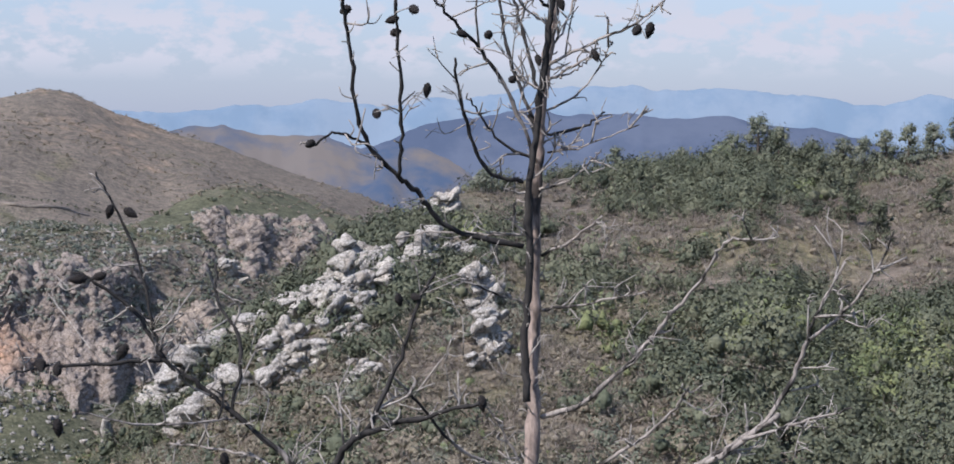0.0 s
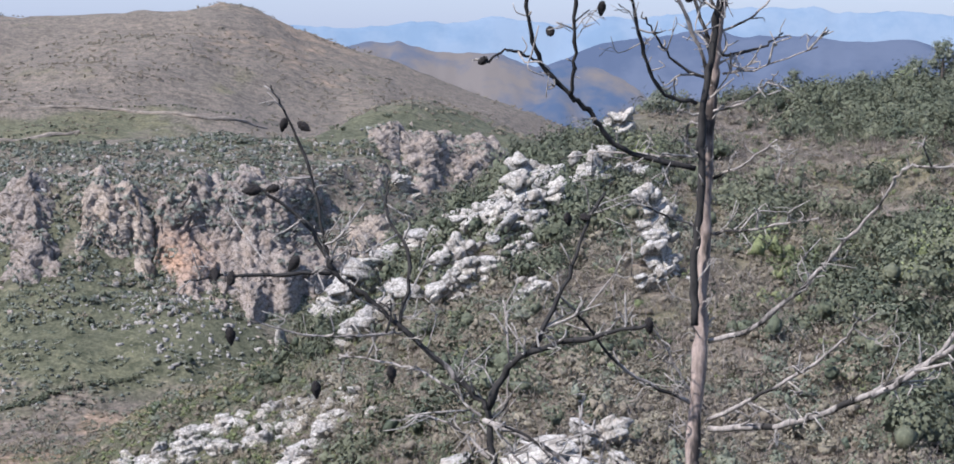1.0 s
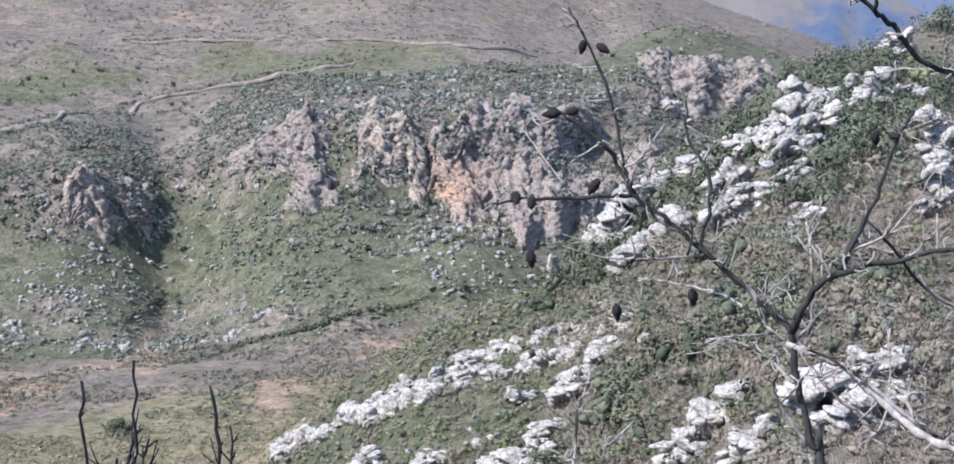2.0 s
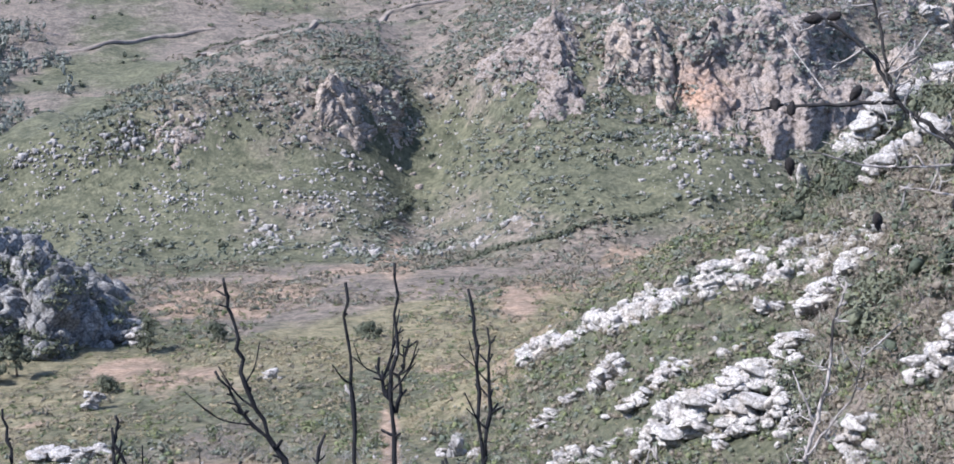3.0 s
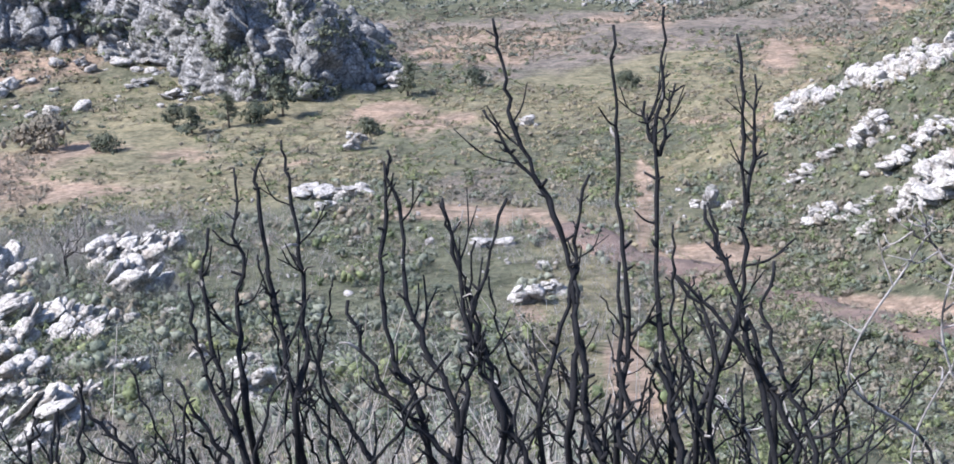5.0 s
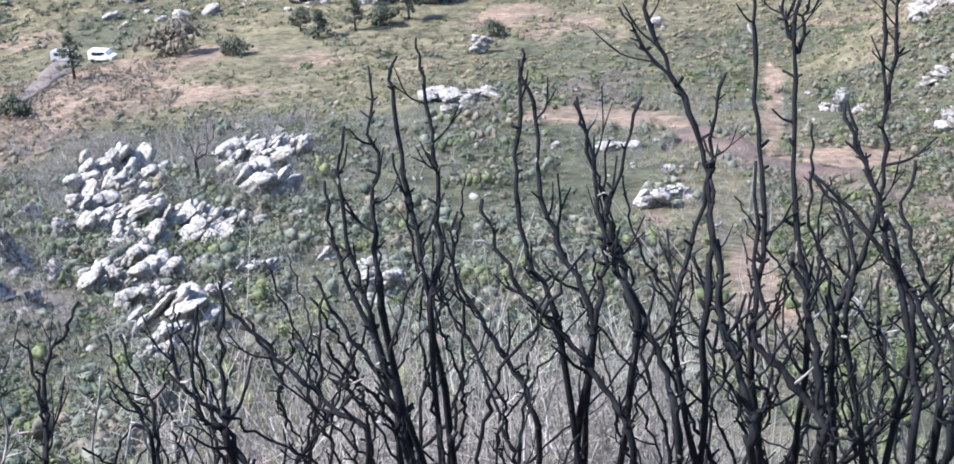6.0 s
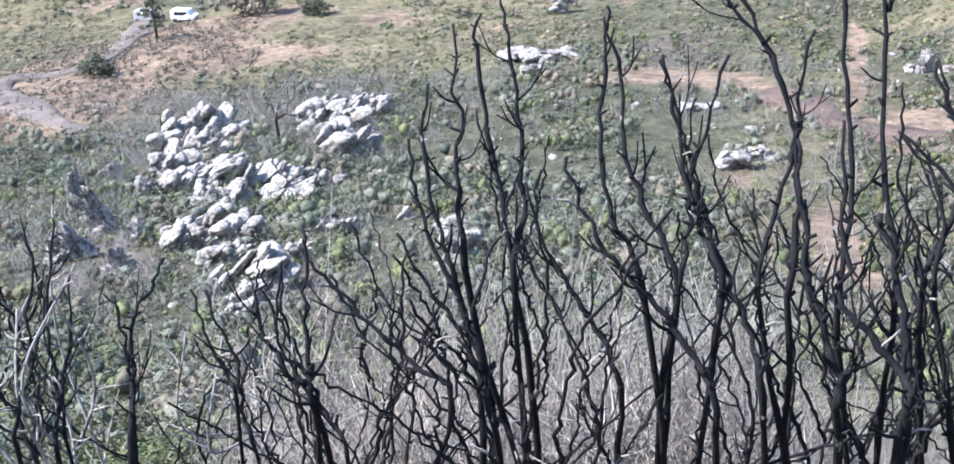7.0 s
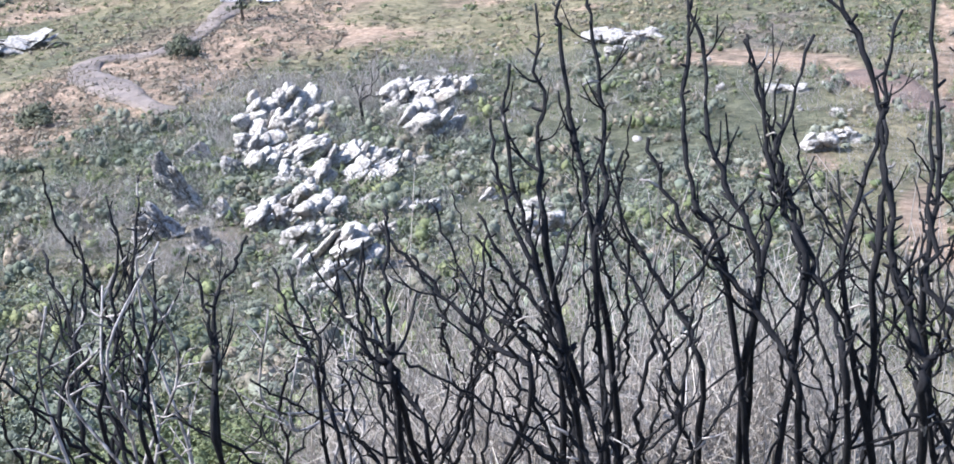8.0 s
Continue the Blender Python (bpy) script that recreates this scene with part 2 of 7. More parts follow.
M_ROAD = plain_material("dirt_road", (0.135, 0.096, 0.079), 0.95)
M_GREYROAD = plain_material("grey_dirt_road", (0.15, 0.126, 0.112), 0.95)
M_SAND = plain_material("bare_sand", (0.2, 0.172, 0.145), 0.95)


# ---- mesh helpers ----
def mesh_ob(name, verts, faces, mat, parent=None, label="", smooth=False, tones=None):
    me = bpy.data.meshes.new(name)
    me.from_pydata(np.asarray(verts).tolist(), [], np.asarray(faces).tolist() if not isinstance(faces, list) else faces)
    me.materials.append(mat)
    if smooth:
        me.polygons.foreach_set("use_smooth", [True] * len(me.polygons))
    if tones is not None:
        me.attributes.new("tone", "FLOAT", "POINT").data.foreach_set("value", np.asarray(tones, np.float32))
    ob = new(name, me)
    if parent:
        ob.parent = parent
    if label:
        tagged(ob, label)
    return ob


def _hash(i, seed):
    h = (i[..., 0] * 374761393 + i[..., 1] * 668265263 + i[..., 2] * 2147483647 + seed * 1274126177) & 0xFFFFFFFF
    h = ((h ^ (h >> 13)) * 1274126177) & 0xFFFFFFFF
    return ((h ^ (h >> 16)) & 0xFFFFFF) / 8388607.5 - 1.0


def grain(p, seed=0):
    """Smooth value noise of places (n, 3), from -1 to 1."""
    i = np.floor(p).astype(np.int64)
    f = p - i
    f = f * f * (3 - 2 * f)
    out = 0.0
    for dx in (0, 1):
        for dy in (0, 1):
            for dz in (0, 1):
                w = (f[..., 0] if dx else 1 - f[..., 0]) * (f[..., 1] if dy else 1 - f[..., 1]) * (f[..., 2] if dz else 1 - f[..., 2])
                out = out + w * _hash(i + np.array((dx, dy, dz)), seed)
    return out


def fbm(p, octaves=4, seed=0, gain=0.5):
    out, amp = 0.0, 1.0
    for k in range(octaves):
        out = out + amp * grain(p * 2.03**k + k * 17.3, seed + k)
        amp *= gain
    return out


def ridged(p, octaves=4, seed=0):
    out, amp = 0.0, 1.0
    for k in range(octaves):
        out = out + amp * (1 - 2 * np.abs(grain(p * 2.03**k + k * 9.1, seed + k)))
        amp *= 0.5
    return out


def ease(a, b, v):
    t = np.clip((v - a) / (b - a), 0, 1)
    return t * t * (3 - 2 * t)


def place(bearing, away, rise):
    """A place by bearing, distance over ground and rise."""
    b = radians(bearing)
    return (-math.sin(b) * away, math.cos(b) * away, EYE + away * math.tan(radians(rise)))


# ---- the lie of the land ----
FALL = ((0, -1.6), (1.2, -1.7), (3, -3.2), (7, -5.5), (10, -7.2), (14, -9.6), (20, -13.4), (30, -19.2), (50, -29.0), (72, -36.9), (95, -43), (118, -49),
        (145, -54), (180, -61), (245, -68.5), (330, -76), (420, -80), (600, -84), (2000, -120), (5000, -160))
# crest lines: bearing, distance and rise
SPUR = ((-120, 330, -30), (-80, 330, 1), (-30, 310, 0), (-16, 300, -0.9), (-12.5, 295, -1.4), (-9.5, 285, -1.0), (-6.5, 285, -1.5), (-2.3, 268, -1.9),
        (1, 250, -2.4), (4.5, 215, -4.2), (8.6, 195, -7.4), (12.7, 188, -10.9), (17, 185, -12.4), (22, 185, -15.9), (26, 190, -18.5), (32, 190, -24), (60, 190, -40))
LOWER = ((-60, 560, -9), (-2, 560, -4.5), (5.1, 520, -3.6), (9.4, 480, -3.4), (11.5, 425, -5.2), (14.8, 412, -4.8), (19.7, 405, -5.0), (22.6, 405, -5.5),
         (25, 425, -6.6), (28.1, 400, -6.5), (33, 402, -6.9), (39, 410, -8.0), (43.2, 420, -9.7), (50, 430, -10.8), (90, 470, -11), (130, 470, -20))
MOUNT = ((-60, 860, -12), (-5, 870, -5.5), (0, 880, -3.8), (3.9, 890, -2.4), (6.5, 900, -1.7), (10, 915, -0.5), (12.5, 925, 0.4), (13.9, 930, 1.15),
         (17.8, 940, 1.05), (21.7, 950, 1.0), (40, 960, 1.9), (75, 950, 3), (110, 900, 3), (150, 900, -6))
MOUND = ((30, 265, -22), (36, 266, -16.5), (39, 268, -14.6), (46, 285, -13.0), (60, 300, -11.5), (100, 310, -11), (130, 310, -20))


def crest_at(bearing, line, blur=0.5):
    """Distance and height of a crest line on each bearing."""
    b, away, rise = np.array(line).T
    height = EYE + away * np.tan(np.radians(rise))
    soft = [(np.interp(bearing + k, b, away), np.interp(bearing + k, b, height)) for k in (-blur, 0, blur)]
    return sum(v[0] for v in soft) / 3, sum(v[1] for v in soft) / 3


def over(a, b, k):
    return 0.5 * (a + b + np.sqrt((a - b) ** 2 + k * k))


def bearing_of(x, y):
    return np.degrees(np.arctan2(-x, y))


def ground_z(x, y):
    x, y = np.asarray(x, float), np.asarray(y, float)
    r = np.hypot(x, y)
    fr, fz = np.array(FALL).T
    z = sum(np.interp(r * k, fr, fz) for k in (0.9, 1.0, 1.1)) / 3 + EYE
    back = ease(-0.05, -0.5, y / np.maximum(r, 1e-6))
    z = z * (1 - back) + (0.1 * r - 0.02) * back
    th = bearing_of(x, y)
    c, h = crest_at(th, SPUR)
    d = np.abs(r - c)
    z = over(z, h - np.where(r < c, 0.1, 0.4) * (np.sqrt(d * d + 36) - 6), 3)
    c, h = crest_at(th, MOUND)
    d = np.abs(r - c)
    z = over(z, h - 0.34 * (np.sqrt(d * d + 25) - 5), 3)
    c, h = crest_at(th, LOWER, 1.0)
    bench = ease(3, 8, th) * ease(36, 28, th)
    d = np.abs(r - c)
    z = over(z, h - np.where(r < c, 0.36 * d + 10 * ease(1, 20, d) * ease(9.0, 13.0, th), 0.06 * d - bench * (0.2 * np.minimum(d, 55) - 0.06 * np.maximum(d - 55, 0))), 4)
    z = z - 1.5 * np.exp(-(((th - 25.7) / 0.9) ** 2)) * ease(345, 375, r) * ease(470, 400, r)
    z = z - 1.2 * np.exp(-(((th - 18.2) / 0.9) ** 2)) * ease(325, 360, r) * ease(420, 380, r)
    c, h = crest_at(th, MOUNT)
    d = np.abs(r - c)
    soft = sum(crest_at(th + k, MOUNT)[1] for k in (-6, -4, -2, 0, 2, 4, 6)) / 7
    h = h + (soft - h) * ease(10, 130, c - r)
    z = over(z, h - np.where(r < c, 0.2, 0.3) * (np.sqrt(d * d + 900) - 30), 8)
    q = np.stack([x, y, 0 * x], -1)
    z = z + ease(560, 680, r) * ease(8, 110, c - r) * (5 * ridged(q / 150, 2, 25) + 1.2 * fbm(q / 30, 3, 27))
    rough = ease(4, 60, r)
    z = z + rough * (0.9 * fbm(q / 34, 4, 3) + 0.35 * fbm(q / 6, 3, 8)) + ease(330, 600, r) * 5 * fbm(q / 160, 3, 5) + ease(320, 350, r) * 1.3 * ridged(q / 28, 3, 15)
    return z


def meet(bearing, rise, near=25.0, far=1500.0):
    """The place where the line of sight on that bearing and rise meets the ground."""
    r = np.geomspace(near, far, 900)
    b = radians(bearing)
    x, y = -math.sin(b) * r, math.cos(b) * r
    under = ground_z(x, y) >= EYE + r * math.tan(radians(rise))
    k = int(np.argmax(under)) if under.any() else len(r) - 1
    return x[k], y[k], float(ground_z(x[k : k + 1], y[k : k + 1])[0])


# bare soil: bearing, rise, half widths in degrees, how bare
BARE = (
    (34.6, -19.2, 1.6, 0.22, 1.3), (32.3, -19.45, 1.6, 0.3, 1.3), (30.0, -20.0, 1.2, 0.4, 1.0), (31.5, -22.8, 0.9, 0.5, 1.0), (27.9, -24.4, 0.9, 1.0, 1.2), (27.2, -26.0, 1.1, 1.0, 1.1),
    (24.5, -20.9, 3.2, 0.45, 1.1), (18, -22.5, 4.0, 0.4, 1.1), (22.4, -14.2, 0.6, 0.6, 1.3), (27.1, -18.4, 0.35, 0.8, 1.2), (27.1, -19.8, 0.4, 0.7, 1.2), (26.5, -12.4, 0.5, 0.8, 0.8), (35.8, -15.6, 1.2, 0.3, 1.0), (33.6, -16.0, 1.0, 0.22, 0.8),
    (54.5, -17.6, 4.2, 1.3, 1.0), (60, -18.6, 2.8, 1.1, 0.95), (50.0, -16.4, 3.0, 0.55, 0.9), (37, -15.9, 2.2, 0.35, 0.6), (58.5, -21.5, 2.5, 0.7, 0.5), (47.5, -17.4, 2.6, 0.4, 0.7),
    (44, -6.0, 4.0, 1.0, 0.5), (43.5, -16.6, 2.0, 0.3, 0.8), (46.5, -16.0, 1.6, 0.25, 0.9), (30, -17.2, 1.2, 0.22, 0.5), (25, -16.4, 1.5, 0.25, 0.4), (39, -17.2, 1.6, 0.2, 0.5),
)


def build_ground():
    view = np.arange(-28, 76, 0.28)
    rest = np.arange(76, 332 - 0.1, 4.0)
    az = np.concatenate([view, rest])
    rad = np.concatenate([[0.0], np.geomspace(0.6, 4900, 430)])
    a, r = np.meshgrid(np.radians(az), rad, indexing="ij")
    x, y = -np.sin(a) * r, np.cos(a) * r
    z = ground_z(x, y)
    n, m = x.shape
    idx = np.arange(n * m).reshape(n, m)
    nxt = np.roll(idx, -1, 0)
    faces = np.stack([idx[:, :-1], nxt[:, :-1], nxt[:, 1:], idx[:, 1:]], -1).reshape(-1, 4)
    ob = mesh_ob("ground", np.stack([x, y, z], -1).reshape(-1, 3), faces[:, ::-1], M_GROUND, smooth=True)
    th, rr = np.degrees(a), r
    rise = np.degrees(np.arctan2(z - EYE, np.maximum(r, 0.1)))
    c_spur, _ = crest_at(th, SPUR)
    on_spur = ease(15, 11, th) * ease(c_spur + 40, c_spur + 20, rr) * ease(40, 60, rr)
    lush = 0.35 + 0.6 * ease(300, 335, rr) * ease(640, 600, rr)
    lush = lush * ease(640, 600, rr) + (0.2 + 0.42 * ease(-0.7, -2.6, rise)) * ease(600, 640, rr)
    soil = 0.3 * ease(245, 285, rr) * ease(350, 318, rr) * ease(9, 13, th)
    for at, up, wide, tall, how in BARE:
        soil = soil + how * np.exp(-(((th - at) / wide) ** 2) - ((rise - up) / tall) ** 2) * (rr > 45) * (rr < 600)
    soil = soil + 0.22 * ease(620, 700, rr) * ease(-2.6, -1.0, rise)
    litter = 0.7 * on_spur + 0.5 * ease(620, 680, rr) + 0.62 * ease(255, 300, rr) * ease(350, 325, rr) + 0.3 * ease(45, 30, rr)
    litter = litter + 0.25 * ease(175, 120, rr) * ease(28, 36, th)
    lush = lush + 0.5 * ease(190, 150, rr) * ease(28, 36, th)
    litter = litter + 0.5 * ease(-9.5, -7.5, rise) * ease(-3.2, -4.2, rise) * ease(340, 370, rr) * ease(640, 600, rr) * ease(36, 30, th)
    litter = litter + 0.3 * ease(620, 680, rr) + 0.6 * ease(35, 39, th) * ease(430, 450, rr)
    lush = lush + 0.5 * ease(205, 180, rr) * ease(27, 23, th) * ease(5, 9, th)
    q = np.stack([x, y, 0 * x], -1)
    floor = ease(150, 190, rr) * ease(345, 320, rr)
    lush = lush + floor * 0.55 * fbm(q / 24, 3, 141)
    soil = soil + 0.5 * floor * ease(0.25, 0.75, fbm(q / 17, 3, 142))
    litter = litter + 0.55 * ease(45, 90, rr) * ease(345, 320, rr) * fbm(q / 20, 3, 143) + ease(330, 350, rr) * (0.15 + 0.5 * fbm(q / 26, 3, 144))
    soil = soil + 0.3 * ease(620, 680, rr) * fbm(q / 60, 4, 145)
    cover = np.stack([lush, soil, litter, np.ones_like(rr)], -1).reshape(-1).astype(np.float32)
    ob.data.attributes.new("cover", "FLOAT_COLOR", "POINT").data.foreach_set("color", cover)
    return tagged(ob, "hilly ground of grass, scrub, litter and bare soil", "ground", kind="structure")


build_ground()


# ---- far ranges ----
def far_range(name, label, mat, away, depth, crest, rough, seed):
    """A long range of hills: bearings and rises of its crest, with a slope to either side."""
    bs, es = np.array(crest).T
    az = np.arange(bs[0], bs[-1] + 0.01, 0.12)
    rise = np.interp(az, bs, es)
    s = np.linspace(-1, 1, 41)
    a, k = np.meshgrid(np.radians(az), s, indexing="ij")
    r = away + depth * k
    x, y = -np.sin(a) * r, np.cos(a) * r
    top = EYE + away * np.tan(np.radians(rise))[:, None]
    q = np.stack([x, y, 0 * x], -1)
    floor = -0.1 * away
    z = floor + (top - floor) * (1 - np.abs(k) ** 1.3) + rough * (fbm(np.stack([np.degrees(a) * 0.6, k * 0.8, 0 * a + seed], -1), 5, seed, 0.5) * (1 - np.abs(k)) + 1.5 * fbm(np.stack([np.degrees(a) * 0.9, k * 5, 0 * a + 3], -1), 3, seed + 3) * ease(0, 0.3, np.abs(k)) * ease(1, 0.7, np.abs(k)))
    n, m = x.shape
    idx = np.arange(n * m).reshape(n, m)
    faces = np.stack([idx[:-1, :-1], idx[:-1, 1:], idx[1:, 1:], idx[1:, :-1]], -1).reshape(-1, 4)
    ob = mesh_ob(name, np.stack([x, y, z], -1).reshape(-1, 3), faces, mat, smooth=True)
    return tagged(ob, label, "mountains", kind="structure")


far_range("backdrop_1", "mountain range painted pale blue with haze", far_haze_material("far_blue_haze", (0.16, 0.232, 0.33), (0.2, 0.265, 0.355), 1.0),
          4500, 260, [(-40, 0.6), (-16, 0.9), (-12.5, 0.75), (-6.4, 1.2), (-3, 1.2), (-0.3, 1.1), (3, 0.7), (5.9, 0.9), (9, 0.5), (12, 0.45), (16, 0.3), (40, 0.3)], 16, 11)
far_range("backdrop_2", "distant wooded ridge painted dark blue with haze", far_haze_material("far_dark_blue_haze", (0.075, 0.1, 0.16), (0.1, 0.125, 0.185), 1.0),
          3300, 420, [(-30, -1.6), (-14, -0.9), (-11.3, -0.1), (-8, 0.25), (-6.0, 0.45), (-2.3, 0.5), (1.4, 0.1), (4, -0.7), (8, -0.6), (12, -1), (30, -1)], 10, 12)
# Blue patches between the brown stand for cloud shade, painted with the haze.
far_range("backdrop_3", "brown hills beyond the valley with painted haze and blue cloud shade", far_haze_material("far_brown_haze", (0.07, 0.102, 0.17), (0.165, 0.152, 0.15), 0.95),
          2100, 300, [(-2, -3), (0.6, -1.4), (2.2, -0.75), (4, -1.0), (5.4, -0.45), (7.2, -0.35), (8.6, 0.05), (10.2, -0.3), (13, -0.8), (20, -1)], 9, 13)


# ---- fast meshes of many pieces ----
def fast_mesh(name, verts, faces, mat, tones=None, smooth=False):
    """A mesh object from arrays, all faces with the same number of corners."""
    me = bpy.data.meshes.new(name)
    n, k = faces.shape
    me.vertices.add(len(verts))
    me.vertices.foreach_set("co", np.ascontiguousarray(verts, np.float32).ravel())
    me.loops.add(n * k)
    me.loops.foreach_set("vertex_index", np.ascontiguousarray(faces, np.int32).ravel())
    me.polygons.add(n)
    me.polygons.foreach_set("loop_start", np.arange(0, n * k, k, dtype=np.int32))
    if smooth:
        me.polygons.foreach_set("use_smooth", np.ones(n, bool))
    me.update(calc_edges=True)
    me.materials.append(mat)
    if tones is not None:
        me.attributes.new("tone", "FLOAT", "POINT").data.foreach_set("value", np.ascontiguousarray(tones, np.float32))
    return new(name, me)


def scatter(rng, n, b0, b1, r0, r1):
    b = np.radians(rng.uniform(b0, b1, n))
    r = np.sqrt(rng.uniform(r0 * r0, r1 * r1, n))
    x, y = -np.sin(b) * r, np.cos(b) * r
    return np.stack([x, y, ground_z(x, y)], -1)


def unit(rng, n):
    v = rng.normal(size=(n, 3))
    return v / np.linalg.norm(v, axis=1, keepdims=True)


def leaves(rng, at, wide, tall, each, leaf, tones, blade=0.0):
    """Shrubs of many small sprays: places, half widths, heights, sprays each and their size. blade: 0 for leaves any way, 1 for upright blades."""
    n, lobes = len(at), 7
    lobe = rng.normal(size=(n, lobes, 3)) * (0.55, 0.55, 0.3)
    lobe[:, :, 2] = 0.25 + 0.5 * rng.random((n, lobes))
    pick = rng.integers(0, lobes, (n, each))
    c = np.take_along_axis(lobe, pick[..., None].repeat(3, 2), 1)
    off = unit(rng, n * each).reshape(n, each, 3) * (0.5 * rng.random((n, each, 1)) ** 0.5)
    p = (c + off) * np.stack([wide, wide, tall], -1)[:, None]
    p[..., 2] = np.maximum(p[..., 2], 0.02 * tall[:, None]) * (1 - 0.6 * blade * rng.random((n, each)))
    p = (p + at[:, None]).reshape(-1, 3)
    s = (leaf[:, None] * rng.uniform(0.6, 1.3, (n, each))).reshape(-1, 1)
    u = unit(rng, n * each) * (1, 1, 1 - 0.5 * blade) + np.array((0, 0, 1.5 * blade))
    face = unit(rng, n * each) * 0.55 + (off + 0.55 * c * (1, 1, 0.8)).reshape(-1, 3) * 2.0
    face /= np.linalg.norm(face, axis=1, keepdims=True) + 1e-9
    u = u - (1 - blade) * face * (u * face).sum(1, keepdims=True)
    u /= np.linalg.norm(u, axis=1, keepdims=True) + 1e-9
    v = np.cross(u, face)
    v /= np.linalg.norm(v, axis=1, keepdims=True) + 1e-9
    w = 0.62 - 0.44 * blade
    verts = np.stack([p - u * s * 0.7 - v * s * w, p - u * s * 0.7 + v * s * w, p + u * s * (1.0 + 0.8 * blade)], 1).reshape(-1, 3)
    faces = np.arange(len(verts)).reshape(-1, 3)
    tone_all = np.repeat(tones, each * 3)
    if blade > 0.9:
        return verts, faces, tone_all
    # the dense inner growth: a few uneven lobes under the sprays
    heart = 1 if blade >= 0.5 else 3 if each > 60 else 2 if each > 30 else 1
    radius = (0.42 - 0.24 * blade, 0.29, 0.24)[heart - 1]
    iv, jf = ball(1)
    mid = lobe[:, :heart] * (0.0 if heart == 1 else 0.9, 0.0 if heart == 1 else 0.9, 0.6)
    body = mid[:, :, None] + iv * radius * rng.uniform(0.4, 1.45, (n, heart, len(iv), 1)) * (1, 1, 0.8)
    body = body * np.stack([wide, wide, tall], -1)[:, None, None] + at[:, None, None]
    more = (jf[None] + (np.arange(n * heart) * len(iv))[:, None, None]).reshape(-1, 3) + len(verts)
    return np.concatenate([verts, body.reshape(-1, 3)]), np.concatenate([faces, more]), np.concatenate([tone_all, np.repeat(tones, heart * len(iv))])


def scrub(name, label, mat, rng, at, wide, tall, each, leaf, blade=0.0):
    if not len(at):
        return None
    v, f, t = leaves(rng, at, wide, tall, each, leaf, rng.random(len(at)), blade)
    return tagged(fast_mesh(name, v, f, mat, t), label, "shrubs", kind="stuff")


def twigs(rng, at, wide, tall, each, thick, crook=0.2):
    """Bare shrubs: many thin rising twigs; crook: how far they wander."""
    n, steps = len(at), 4 if crook > 0.3 else 3
    m = n * each
    base = np.repeat(at, each, 0) + rng.normal(size=(m, 3)) * np.repeat(wide, each)[:, None] * (0.12 + 0.5 * crook, 0.12 + 0.5 * crook, 0)
    w, h = np.repeat(wide, each), np.repeat(tall, each) * rng.uniform(0.35, 1.0, m)
    a = rng.uniform(0, 2 * np.pi, m)
    lean = rng.random(m) ** 0.7 * w
    pts = []
    for k in range(steps):
        f = k / (steps - 1)
        q = base + np.stack([np.cos(a) * lean * f**0.8, np.sin(a) * lean * f**0.8, h * f], -1)
        pts.append(q + rng.normal(size=(m, 3)) * (crook * w * (f > 0))[:, None] * (1, 1, 0.8) * (0.5 + 0.5 * f))
    pts = np.stack(pts, 1)
    r = np.repeat(thick, each)[:, None] * np.linspace(1.0, 0.4, steps)
    rings = []
    for k in range(3):
        t = 2 * np.pi * k / 3
        rings.append(pts + r[..., None] * np.array((math.cos(t), math.sin(t), 0.3)))
    v = np.stack(rings, 2).reshape(-1, 3)
    i = np.arange(m)[:, None, None] * 3 * steps + np.arange(steps - 1)[None, :, None] * 3
    j = np.arange(3)[None, None, :]
    f = np.stack([i + j, i + (j + 1) % 3, i + 3 + (j + 1) % 3, i + 3 + j], -1).reshape(-1, 4)
    return v, f


def bare_scrub(name, label, mat, rng, at, wide, tall, each, thick, crook=0.2):
    v, f = twigs(rng, at, wide, tall, each, thick, crook)
    return tagged(fast_mesh(name, v, f, mat), label, "shrubs", kind="stuff")


# ---- rocks ----
def piece(rng, half, cuts=1, count=20):
    """One angular broken stone: the hull of places on a box, its faces roughened."""
    q = rng.uniform(-1, 1, (count, 3))
    q = q / np.abs(q).max(1, keepdims=True) ** rng.uniform(0.8, 1.0, (count, 1)) * half
    bm = bmesh.new()
    for co in q:
        bm.verts.new(co)
    bmesh.ops.convex_hull(bm, input=bm.verts[:])
    loose = [v for v in bm.verts if not v.link_faces]
    bmesh.ops.delete(bm, geom=loose, context="VERTS")
    if cuts:
        bmesh.ops.subdivide_edges(bm, edges=bm.edges[:], cuts=cuts, use_grid_fill=True)
    bmesh.ops.triangulate(bm, faces=bm.faces[:])
    bm.verts.index_update()
    v = np.array([w.co[:] for w in bm.verts])
    f = np.array([[w.index for w in c.verts] for c in bm.faces])
    bm.free()
    if cuts:
        v = v * (1 + 0.1 * rng.normal(size=(len(v), 1)).clip(-1.5, 1.2) * 0.6)
    return v, f


def ball(level):
    bm = bmesh.new()
    bmesh.ops.create_icosphere(bm, subdivisions=level, radius=1.0)
    v = np.array([p.co[:] for p in bm.verts])
    f = np.array([[q.index for q in p.verts] for p in bm.faces])
    bm.free()
    return v, f


